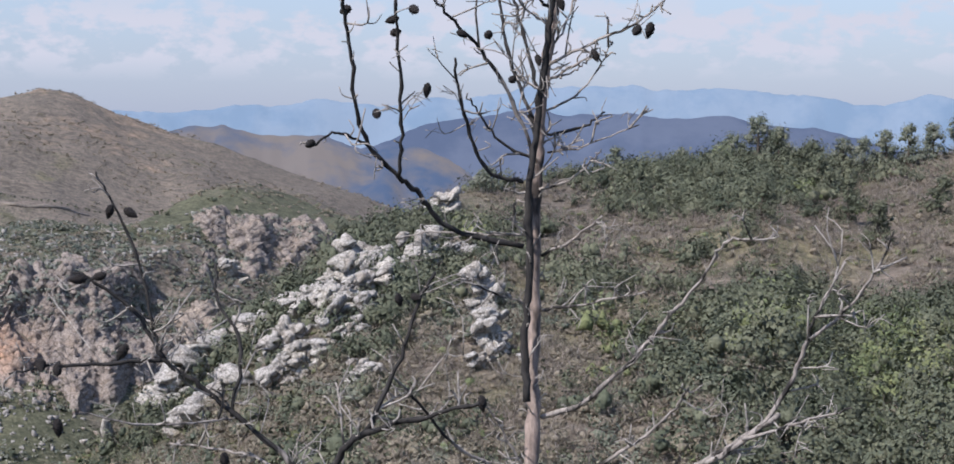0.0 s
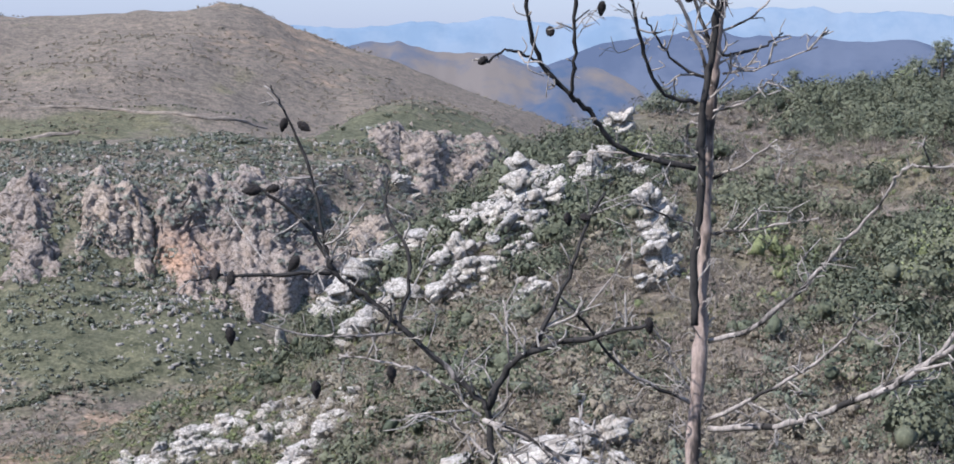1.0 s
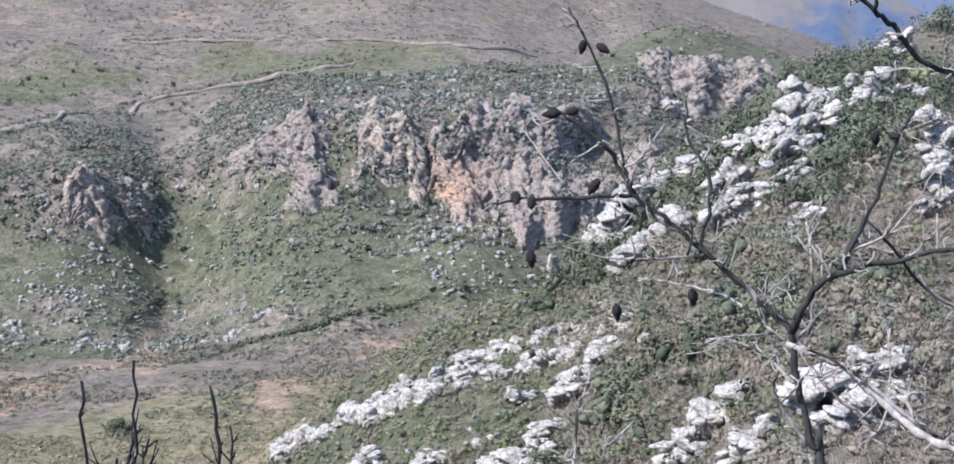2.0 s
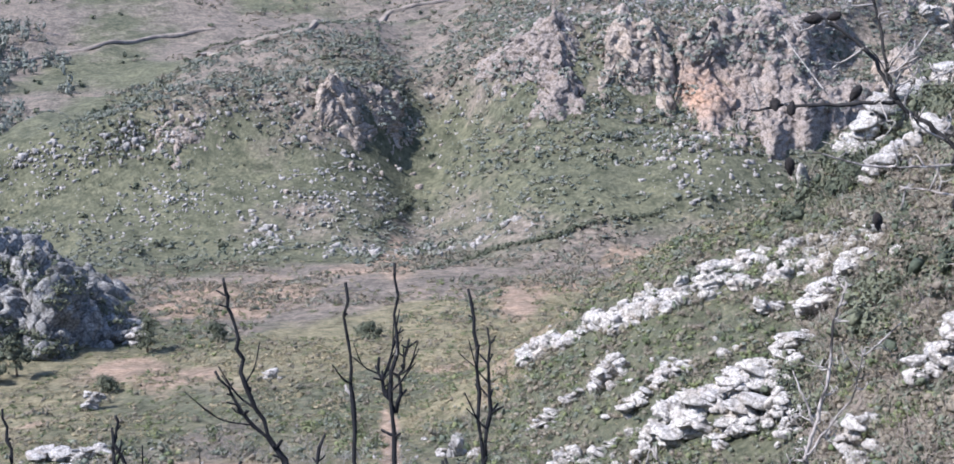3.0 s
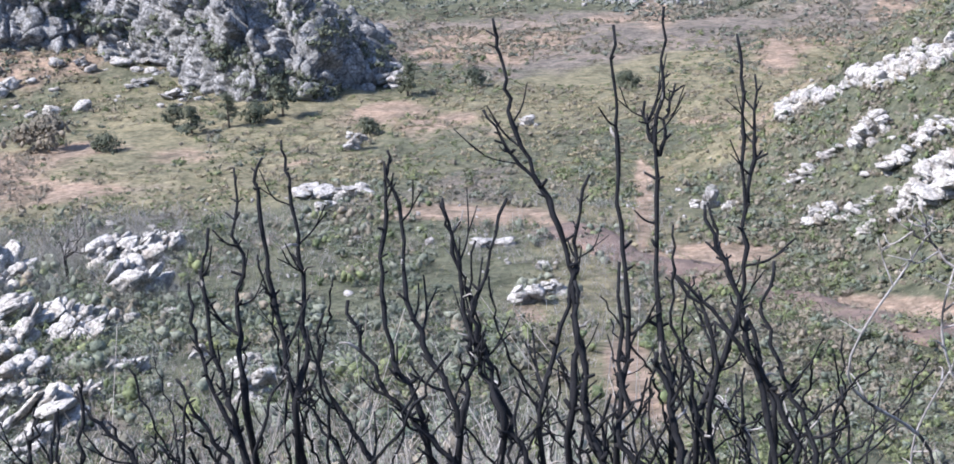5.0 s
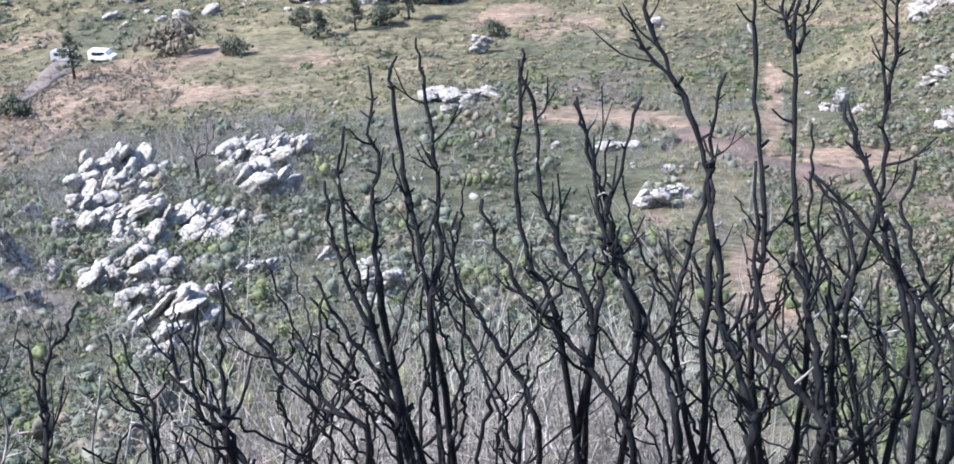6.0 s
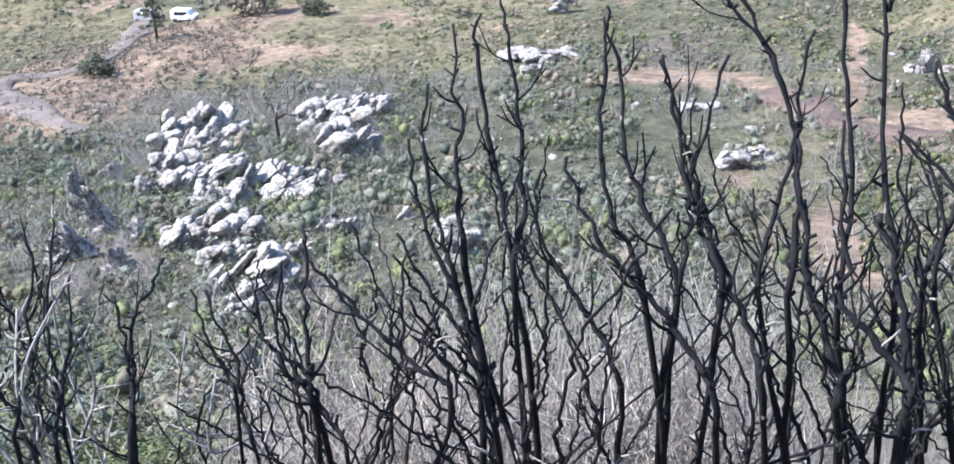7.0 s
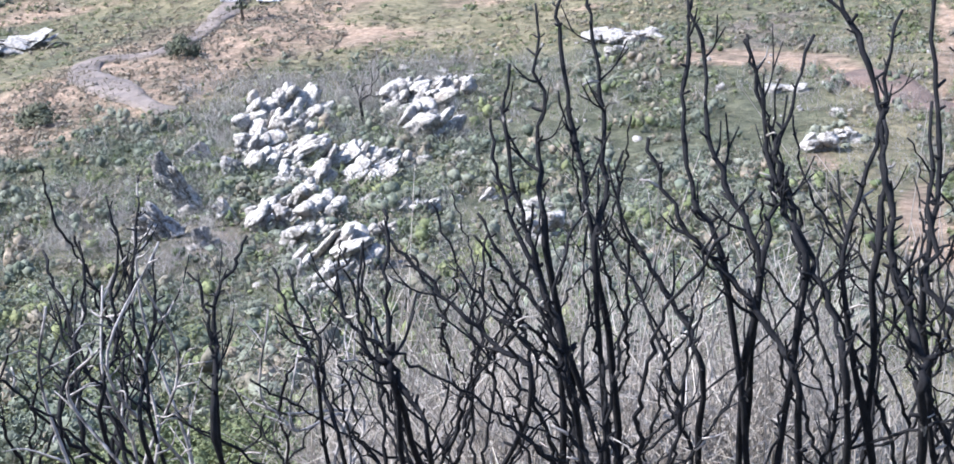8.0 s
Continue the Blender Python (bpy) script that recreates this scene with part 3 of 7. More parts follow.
def crag_shape(seed, beds=3.0, level=4, joints_in=2):
    """A weathered limestone block: a rounded box cut by planes, stepped along its beds and split by open joints."""
    rng = np.random.default_rng(seed)
    way, f = ball(level)
    power = rng.uniform(4.5, 9.0)
    reach = [(np.abs(way) ** power).sum(1) ** (-1 / power)]
    for n in unit(rng, 11):
        reach.append(rng.uniform(0.62, 1.05) / np.maximum(way @ n, 0.05))
    r = -np.log(np.exp(-30 * np.stack(reach)).sum(0)) / 30
    q = way * r[:, None]
    axis = np.array((rng.normal() * 0.25, rng.normal() * 0.25, 1.0))
    h = (q @ (axis / np.linalg.norm(axis)) + 0.12 * fbm(q * 1.3, 2, seed + 1)) * beds / 2 + rng.random()
    layer = np.floor(h)
    frac = h - layer
    step = rng.uniform(-1, 1, 24)[layer.astype(int) % 24]
    r = r * (1 + 0.13 * step - 0.2 * np.exp(-(np.minimum(frac, 1 - frac) / 0.13) ** 2))
    for n in unit(rng, joints_in):
        n = n * (1, 1, 0.25)
        gap = q @ (n / np.linalg.norm(n)) - rng.uniform(-0.45, 0.45) + 0.1 * fbm(q * 2, 2, seed + 5)
        r = r * (1 - 0.34 * np.exp(-((gap / 0.08) ** 2)))
    r = r * (1 + 0.08 * fbm(q * 1.8, 2, seed + 2) + 0.08 * ridged(q * 3.5, 2, seed + 3))
    return way * r[:, None] * (1.22, 1.0, 0.95), f


def crags(name, mat, seeds, beds, joints_in=2, level=5):
    made = []
    for k in seeds:
        v, f = crag_shape(k, beds, level, joints_in)
        me = bpy.data.meshes.new(name)
        me.from_pydata(v.tolist(), [], f.tolist())
        me.polygons.foreach_set("use_smooth", [True] * len(me.polygons))
        me.materials.append(mat)
        made.append(me)
    return made


CRAGS = crags("limestone_boulder", M_ROCK, range(40, 54), 4.2, 4)
SLABS = crags("limestone_slab", M_ROCK, range(80, 90), 1.5, 3)
FINS = crags("limestone_fin", M_FIN, range(70, 74), 1.6, 4)
COBBLES = crags("limestone_cobble", M_ROCK, range(200, 212), 1.4, 2, 4)


LOOSE, STANDING = [], []


def block(rng, x, y, z, w, h, deep, label, turn, tilt=0.25, loose=False, shapes=CRAGS, dip=0.0):
    turns = (rng.uniform(-tilt, tilt), rng.uniform(-tilt, tilt) - dip, turn + (0 if dip else rng.choice((0, math.pi))) + rng.uniform(-0.5, 0.5))
    if loose:
        LOOSE.append(Matrix.LocRotScale((x, y, z), Euler(turns), (w, w * deep, h)))
        return None
    ob = new("limestone_boulder", shapes[int(rng.integers(len(shapes)))])
    ob.location, ob.rotation_euler, ob.scale = (x, y, z), turns, (w, w * deep, h)
    return tagged(ob, label, "rock", "boulders")


def boulder(rng, bearing, rise, wide, tall, label="pale grey cracked limestone boulder on the hillside", deep=0.85, broken=0, loose=False, shapes=CRAGS, dip=0.0):
    """A boulder that stands where the line of sight meets the ground; its width and height are in degrees of view. broken: how many blocks lie against it."""
    x, y, z = meet(bearing, rise)
    away = math.hypot(x, y)
    w, h = away * math.tan(radians(wide)) / 2, away * math.tan(radians(tall)) / 2
    STANDING.append((x, y, w))
    core = 0.58 if broken > 6 else 0.8 if broken else 1.0
    block(rng, x, y, z + h * 0.5, w * core, h * 1.2 * core, deep, label, radians(bearing), loose=loose, shapes=shapes, dip=dip)
    b = radians(bearing)
    side, ahead = Vector((math.cos(b), math.sin(b), 0)), Vector((-math.sin(b), math.cos(b), 0))
    for k in range(broken):
        f = rng.uniform(0.2, 0.44)
        at = Vector((x, y, 0)) + side * w * rng.uniform(-1.05, 1.05) + ahead * w * rng.uniform(-0.9, 0.3)
        g = float(ground_z(np.array([at.x]), np.array([at.y]))[0])
        block(rng, at.x, at.y, g + h * (rng.uniform(0.1, 1.3) if broken > 6 else f * rng.uniform(0.3, 1.0)), w * f * rng.uniform(0.9, 1.6), min(h, w) * f * rng.uniform(0.6, 1.1), deep, label, b, 0.4, True, dip=dip)


def small_rocks(name, label, mat, rng, at, size):
    """Many small stones, joined."""
    v0, f0 = piece(np.random.default_rng(7), np.ones(3), 0, 14)
    n = len(at)
    a = rng.uniform(0, 2 * np.pi, n)
    s = 0.62 * size[:, None] * rng.uniform(0.4, 1.5, (n, 3)) * (1, 1, 1.15)
    ca, sa = np.cos(a)[:, None], np.sin(a)[:, None]
    p = v0[None] * s[:, None]
    p = np.stack([p[..., 0] * ca - p[..., 1] * sa, p[..., 0] * sa + p[..., 1] * ca, p[..., 2]], -1) + at[:, None]
    f = (f0[None] + (np.arange(n) * len(v0))[:, None, None]).reshape(-1, 3)
    return tagged(fast_mesh(name, p.reshape(-1, 3), f, mat), label, "rocks", kind="stuff")


# ---- cliffs ----
def joints(p, seed):
    """Blocks in three dimensions: how far from the nearest joint, and a number of each block's own."""
    i = np.floor(p).astype(np.int64)
    one, two, own = np.full(len(p), 9.0), np.full(len(p), 9.0), np.zeros(len(p))
    for dx in (-1, 0, 1):
        for dy in (-1, 0, 1):
            for dz in (-1, 0, 1):
                cell = i + np.array((dx, dy, dz))
                mark = cell + 0.5 + 0.42 * np.stack([_hash(cell, seed + k) for k in (1, 2, 3)], -1)
                d = np.linalg.norm(p - mark, axis=1)
                near_it = d < one
                two = np.where(near_it, one, np.minimum(two, d))
                tilt = np.stack([_hash(cell, seed + k) for k in (5, 6, 7)], -1)
                own = np.where(near_it, 0.8 * _hash(cell, seed + 4) + 1.1 * ((p - mark) * tilt).sum(1), own)
                one = np.where(near_it, d, one)
    return two - one, own


def craggy(p, size, seed, fine):
    """Relief of a broken limestone face, in units of size."""
    q = p / size
    q = q + 0.12 * np.stack([fbm(q * 0.8, 2, seed + k) for k in (11, 12, 13)], -1)
    gap, own = joints(q * (1, 1, 0.7), seed)
    gap_2, own_2 = joints(q * (2.6, 2.6, 2.0), seed + 20)
    return 0.25 * fbm(q * 0.3, 2, seed + 7) + 0.4 * own - 0.3 * ease(0.14, 0.0, gap) + 0.2 * own_2 - 0.22 * ease(0.16, 0.0, gap_2) + fine * fbm(q * 6, 2, seed + 9)


def patch(name, label, mat, az, rad, height, size, depth, seed, rows, scar=None, grain_of=(1.0, 1.0, 1.0), fine=0.05):
    """A sheet of rock over a stretch of bearings and distances, evenly spaced up its face, broken into blocks."""
    A, R = np.meshgrid(az, rad, indexing="ij")
    a = np.radians(A)
    z, m = height(A, R, -np.sin(a) * R, np.cos(a) * R)
    climb = np.sqrt(np.diff(R, axis=1) ** 2 + (3 * np.diff(z, axis=1)) ** 2) * (0.15 + np.maximum(m[:, 1:], m[:, :-1]))
    run = np.concatenate([np.zeros((len(az), 1)), np.cumsum(climb, 1)], 1)
    pick = [np.interp(np.linspace(0, run[k, -1], rows), run[k], rad) for k in range(len(az))]
    R = np.array(pick)
    A = np.repeat(az[:, None], rows, 1)
    a = np.radians(A)
    x, y = -np.sin(a) * R, np.cos(a) * R
    z, m = height(A, R, x, y)
    pts = np.stack([x, y, z], -1)
    across, along = np.gradient(pts, axis=0), np.gradient(pts, axis=1)
    nrm = np.cross(along, across)
    nrm /= np.linalg.norm(nrm, axis=-1, keepdims=True) + 1e-9
    nrm *= np.sign(nrm[..., 2:] + 1e-9)
    lift = craggy(pts.reshape(-1, 3) * grain_of, size, seed, fine).reshape(x.shape)
    pts = pts + nrm * (lift * depth * size * np.clip(m * 1.6, 0, 1))[..., None]
    i = np.arange(x.size).reshape(x.shape)
    f = np.stack([i[:-1, :-1], i[1:, :-1], i[1:, 1:], i[:-1, 1:]], -1).reshape(-1, 4)
    shown = (m > 0.02).ravel()
    f = f[shown[f].any(1)]
    tones = None
    if scar:
        up = np.degrees(np.arctan2(pts[..., 2] - EYE, R))
        tones = np.exp(-(((A - scar[0]) / scar[2]) ** 2) - ((up - scar[1]) / scar[3]) ** 2).ravel()
    ob = fast_mesh(name, pts.reshape(-1, 3), f[:, ::-1], mat, tones, smooth=fine == 0)
    return tagged(ob, label, "cliff", kind="structure"), pts.reshape(-1, 3)[(m > 0.3).ravel()]


def cliff(name, label, mat, b0, b1, top, foot, prows, seed, strength=1.0, scar=None):
    """A craggy face on the hillside between two lines of rise; prows are bearings where a buttress juts out."""

    def height(A, R, x, y):
        g = ground_z(x, y)
        up = np.degrees(np.arctan2(g - EYE, R))
        hi, lo = (np.interp(A, *np.array(line).T) for line in (top, foot))
        edge = 0.5 * fbm(np.stack([A * 1.7, R / 12, 0 * A], -1), 3, seed + 50)
        side = ease(b0, b0 + 0.9, A + edge) * ease(b1, b1 - 0.9, A + edge)
        m = ease(lo - 0.5, lo + 0.9, up + edge) * ease(hi + 0.6, hi - 0.9, up + 0.8 * edge) * side
        out = np.zeros_like(A)
        for at, wide, far in prows:
            at = at + 0.25 * fbm(np.stack([R / 9, 0 * R, 0 * R], -1), 2, seed + 60)
            shape = np.where(A > at, 1 - (A - at) / wide, 1 - (at - A) / (0.35 * wide))
            out = np.maximum(out, 0.42 * far * np.clip(shape, 0, 1) ** 0.9)
        wide_lumps = 3.0 * fbm(np.stack([np.radians(A) * 400 / 17, R / 22, 0 * A + 5], -1), 2, seed + 1)
        body = ease(0, 1.0, m) * np.maximum(1.6 + out + wide_lumps, -0.5) * strength
        return g + body - 1.2 * (1 - ease(0, 0.5, m)), m

    return patch(name, label, mat, np.arange(b0 - 0.2, b1 + 0.2, 0.065), np.arange(350, 520 if b1 < 11 else 434, 0.4), height, 3.8, 0.6, seed, 200, scar, (1.0, 1.0, 0.62), 0.015)


_, face_1 = cliff("cliff_1", "pinkish limestone cliff with an orange scar", M_CLIFF, 10.0, 17.4, [(10.0, -6.3), (11.3, -5.2), (13.4, -4.4), (15.3, -4.7), (17.4, -5.9)],
      [(10.0, -8.4), (11, -8.7), (13.6, -9.4), (15.5, -8.4), (17.4, -7.7)], [(12.4, 2.8, 10), (15.4, 1.3, 6), (13.9, 0.7, 4)], 3, scar=(16.0, -7.3, 1.0, 0.9))
_, face_2 = cliff("cliff_2", "grey pink limestone cliff in the hillside", M_CLIFF, 16.8, 20.1, [(16.8, -5.6), (17.8, -4.5), (18.8, -4.5), (20.1, -5.8)],
      [(16.8, -7.7), (18.4, -7.5), (20.1, -7.3)], [(18.4, 0.9, 7), (17.3, 0.5, 4)], 5)
_, face_3 = cliff("cliff_3", "tall grey limestone buttress on the hillside", M_CLIFF, 19.3, 23.9, [(19.3, -5.6), (20.7, -4.7), (22.3, -5.3), (23.9, -6.8)],
      [(19.3, -7.6), (20.8, -7.8), (22, -7.3), (23.9, -7.1)], [(20.8, 2.2, 12), (22.4, 0.9, 5)], 7)
_, face_4 = cliff("cliff_4", "dark shaded limestone buttress above the gully", M_CLIFF, 25.0, 29.4, [(25.0, -8.0), (26.3, -7.2), (27.6, -6.3), (28.4, -6.2), (29.4, -6.9)],
      [(25.0, -9.5), (27, -9.1), (28.2, -8.5), (29.4, -7.8)], [(27.9, 1.8, 4), (26.4, 0.8, 3)], 9)
_, face_5 = cliff("cliff_5", "upper limestone cliff with shaded clefts", M_CLIFF, 4.4, 10.2, [(4.4, -3.6), (6, -3.2), (9.2, -2.9), (10.2, -3.3)],
      [(4.4, -4.9), (7, -5.0), (10.2, -4.7)], [(7.3, 1.3, 9), (8.8, 0.8, 6), (5.8, 0.6, 5)], 11)
_, face_6 = cliff("cliff_6", "small grey crag on the green slope", M_CLIFF, 31.8, 35.0, [(31.8, -8.0), (33.2, -7.3), (35.0, -8.1)],
      [(31.8, -8.9), (33.4, -9.0), (35.0, -8.9)], [(33.3, 0.8, 3)], 13, 0.5)
_, face_7 = cliff("cliff_7", "warm limestone knob beside the gorge", M_CLIFF, 7.4, 10.6, [(7.4, -6.4), (9, -5.8), (10.6, -6.4)],
      [(7.4, -8.4), (10.6, -8.6)], [(8.8, 1.0, 5)], 15, 0.7)

DOME_TOP = ((35.0, -15.7), (35.6, -14.7), (36.2, -13.7), (37.3, -12.6), (39.8, -11.0), (43.7, -9.4), (45.6, -8.7), (48, -8.1), (52, -7.6), (57, -8.2), (62, -11))
DOME_FOOT = ((34, 252), (38, 246), (40.5, 247), (42, 257), (43.5, 270), (46, 281), (50, 286), (62, 290))


def dome_height(A, R, x, y):
    g = ground_z(x, y)
    start = np.interp(A, *np.array(DOME_FOOT).T) + 3.0 * fbm(np.stack([A / 1.6, 0 * A, 0 * A], -1), 2, 19)
    top = EYE + (start + 26) * np.tan(np.radians(np.interp(A, *np.array(DOME_TOP).T)))
    t = np.clip((R - start) / 26, 0, 1)
    back = np.clip((R - start - 30) / 45, 0, 1)
    body = (1 - (1 - t) ** 2.3) * (1 - back * back)
    crag = 2.2 * fbm(np.stack([np.radians(A) * 260 / 14, R / 14, 0 * A], -1), 2, 17)
    z = g - 3 + (top - g + 3) * body + crag * np.clip(4 * body, 0, 1) * (1 - 0.55 * ease(0.8, 1.0, t))
    return np.where(t > 0, z, g - 3), ease(0.0, 0.06, body)


OUTCROP, outcrop_face = patch("rock_outcrop", "dark grey limestone dome overgrown with scrub", M_GREY, np.arange(34.6, 61.0, 0.075), np.arange(238, 340, 0.5), dome_height, 6.0, 0.75, 17, 240, grain_of=(1.0, 1.0, 0.5), fine=0)

# ---- boulders, by bearing, rise, width and height in degrees ----
CREST_ROCKS = (
    (3.95, -4.78, 1.24, 1.04),
    (4.54, -5.49, 1.66, 1.04),
    (3.93, -5.79, 1.24, 1.04),
    (4.73, -6.30, 1.45, 1.04),
    (4.12, -6.52, 1.45, 0.83),
    (4.52, -7.12, 1.04, 0.52),
    (1.97, -4.86, 1.04, 1.24),
    (1.42, -3.20, 1.04, 0.83),
    (0.61, -4.33, 0.83, 0.41),
    (-0.31, -6.31, 1.04, 1.45),
    (-0.35, -7.63, 1.04, 1.24),
    (-0.07, -8.19, 0.62, 0.62),
    (5.94, -6.62, 1.04, 1.04),
    (6.54, -7.72, 1.24, 1.24),
    (5.92, -8.33, 1.24, 1.24),
    (6.73, -8.58, 1.04, 0.83),
    (3.89, -8.55, 0.83, 0.83),
    (8.39, -4.94, 0.62, 0.41),
)
SLOPE_ROCKS = (
    (9.22, -8.06, 1.45, 1.04),
    (10.05, -8.76, 1.66, 1.24),
    (9.42, -9.71, 1.86, 1.04),
    (10.67, -9.31, 1.24, 0.83),
    (7.78, -7.07, 1.24, 0.62),
    (6.76, -6.21, 1.24, 0.52),
    (12.56, -10.73, 0.52, 1.04),
    (11.10, -13.45, 1.04, 0.62),
    (11.95, -14.35, 1.24, 0.83),
    (13.65, -14.53, 0.83, 0.52),
    (7.11, -15.40, 1.86, 1.04),
    (7.94, -16.31, 1.66, 1.24),
    (5.84, -16.38, 1.86, 1.04),
    (3.19, -14.44, 2.48, 1.45),
    (1.59, -13.62, 1.45, 1.04),
    (2.37, -15.05, 2.28, 1.04),
    (0.97, -14.31, 1.24, 0.83),
    (13.03, -15.80, 1.24, 0.62),
    (14.11, -16.61, 1.86, 0.62),
    (19.34, -16.62, 0.83, 0.41),
    (17.31, -16.64, 1.04, 0.31),
)
FAN_ROCKS = (
    (13.41, -17.04, 1.24, 0.83),
    (14.44, -17.07, 1.45, 0.83),
    (15.48, -17.70, 1.66, 0.83),
    (16.53, -17.92, 1.45, 0.83),
    (17.59, -18.78, 1.45, 0.93),
    (16.32, -18.68, 1.66, 0.72),
    (14.64, -18.36, 1.66, 1.04),
    (13.39, -18.13, 1.24, 1.04),
    (12.97, -18.63, 0.83, 0.83),
    (14.84, -18.81, 1.24, 0.62),
    (18.22, -17.81, 1.04, 0.52),
    (19.28, -16.98, 1.04, 0.83),
    (17.05, -16.75, 0.93, 0.41),
    (12.81, -15.80, 1.24, 0.52),
    (11.83, -14.39, 1.45, 0.83),
    (20.93, -19.78, 0.87, 0.70),
    (19.52, -19.30, 0.83, 0.25),
    (19.20, -20.01, 0.62, 0.41),
    (24.82, -19.27, 0.58, 0.62),
    (20.57, -17.59, 0.62, 0.33),
    (21.44, -18.12, 0.83, 0.29),
    (10.62, -18.89, 1.24, 1.24),
    (10.49, -19.72, 1.24, 0.83),
)
VALLEY_ROCKS = (
    (37.25, -16.83, 0.62, 0.62),
    (31.17, -16.30, 0.58, 0.29),
    (32.88, -14.74, 0.37, 0.17),
    (35.93, -14.72, 0.62, 0.41),
    (35.60, -14.53, 0.62, 0.37),
    (38.52, -18.29, 1.45, 0.37),
    (37.37, -18.35, 1.04, 0.37),
    (38.64, -18.91, 0.72, 0.50),
    (58.91, -15.93, 1.66, 0.3),
    (59.44, -16.00, 1.04, 0.26),
)
FIELD_ROCKS = (
    (37.51, -20.04, 0.46, 0.29),
    (34.89, -20.27, 0.31, 0.21),
    (32.58, -20.43, 1.04, 0.29),
    (31.24, -22.43, 1.04, 0.75),
    (30.56, -22.20, 0.83, 0.62),
    (30.85, -21.35, 0.52, 0.33),
    (41.67, -24.17, 1.04, 0.83),
    (35.89, -14.54, 0.83, 0.52),
    (35.64, -14.89, 0.62, 0.41),
    (44.81, -13.11, 0.52, 0.52),
    (43.72, -13.36, 0.83, 0.37),
    (45.55, -12.54, 0.41, 0.29),
    (46.34, -13.23, 0.37, 0.21),
    (44.54, -14.16, 0.62, 0.29),
    (43.36, -14.66, 0.83, 0.25),
    (46.44, -14.72, 0.52, 0.29),
)
KNOLL_ROCKS = (
    (50.49, -19.54, 1.45, 1.24),
    (51.24, -20.07, 1.24, 1.04),
    (51.74, -20.44, 1.04, 0.83),
    (49.95, -20.24, 0.83, 1.24),
    (50.50, -20.93, 1.04, 0.83),
    (51.20, -21.14, 1.04, 0.83),
    (46.21, -19.55, 1.14, 0.93),
    (45.47, -19.80, 1.24, 0.83),
    (45.15, -20.74, 1.24, 1.04),
    (45.78, -20.47, 1.04, 1.04),
    (44.33, -19.42, 0.83, 0.62),
    (44.60, -19.00, 0.62, 0.41),
    (48.77, -21.16, 1.55, 0.83),
    (47.24, -21.42, 1.24, 0.72),
    (47.77, -21.97, 1.24, 0.72),
    (46.06, -21.76, 0.62, 0.72),
    (48.09, -22.58, 0.83, 0.25),
)
LEDGE_ROCKS = (
    (50.11, -21.76, 1.04, 0.93),
    (50.94, -22.72, 1.24, 1.04),
    (49.99, -23.06, 1.24, 1.04),
    (51.99, -22.98, 1.04, 1.04),
    (50.33, -23.76, 1.04, 0.83),
    (49.55, -24.54, 2.48, 0.93),
    (49.86, -25.04, 1.04, 0.72),
    (50.53, -25.63, 0.93, 0.62),
    (47.60, -24.06, 0.62, 0.93),
    (46.82, -23.05, 0.52, 0.52),
    (43.64, -22.89, 0.52, 0.29),
    (46.27, -23.13, 0.83, 0.46),
    (41.67, -24.60, 0.93, 1.24),
    (42.05, -24.94, 0.83, 0.62),
    (43.35, -26.30, 0.62, 0.41),
    (38.78, -24.05, 0.62, 0.62),
)
FIN_ROCKS = (
    (55.1, -21.9, 1.0, 2.5),
    (54.5, -22.4, 0.9, 2.2),
    (53.7, -20.9, 0.9, 1.3),
    (55.5, -23.1, 1.0, 1.7),
    (54.2, -23.6, 0.8, 1.2),
    (56.3, -23.0, 0.8, 1.3),
    (52.6, -21.6, 0.8, 1.2),
    (53.2, -22.9, 0.7, 1.0),
)
STRIP = ((9.83, -11.15), (11.51, -11.87), (13.2, -12.48), (15.32, -12.97), (17.03, -13.76), (18.75, -14.54), (20.46, -15.2), (22.17, -15.94))

rock_rng = np.random.default_rng(5)
for spec, label in (
    (CREST_ROCKS, "white weathered limestone crag on the scrubby ridge"),
    (SLOPE_ROCKS, "broken white limestone block among shrubs"),
    (FAN_ROCKS, "white limestone block in a rocky fan"),
    (VALLEY_ROCKS, "pale limestone boulder in the valley meadow"),
    (FIELD_ROCKS, "pale limestone boulder in rough grass"),
    (KNOLL_ROCKS, "cracked white limestone block on the knoll"),
    (LEDGE_ROCKS, "pale limestone block on the slope below the knoll"),
    (FIN_ROCKS, "upright grey limestone fin on the steep slope"),
):
    knoll = spec in (KNOLL_ROCKS, LEDGE_ROCKS)
    for b, e, w, h in spec:
        many = (15 if knoll else 13) if w > 0.6 else 2
        if spec is FIN_ROCKS:
            boulder(rock_rng, b, e, w * 1.2, h * 1.15, label=label, broken=2, shapes=FINS, dip=0.25)
        elif knoll:
            boulder(rock_rng, b, e - 0.45, w * 1.45, h * 1.6, label=label, broken=many, dip=0.6)
        elif spec is CREST_ROCKS:
            boulder(rock_rng, b, e - 0.15, w * 1.15, h * 1.8, label=label, broken=many, shapes=CRAGS, dip=0.35)
        elif spec is FIELD_ROCKS:
            boulder(rock_rng, b, e, w * 1.15, h * 1.3, label=label, broken=many)
        else:
            boulder(rock_rng, b, e - 0.1, w * 1.05, h * 1.5, label=label, broken=many, shapes=SLABS)

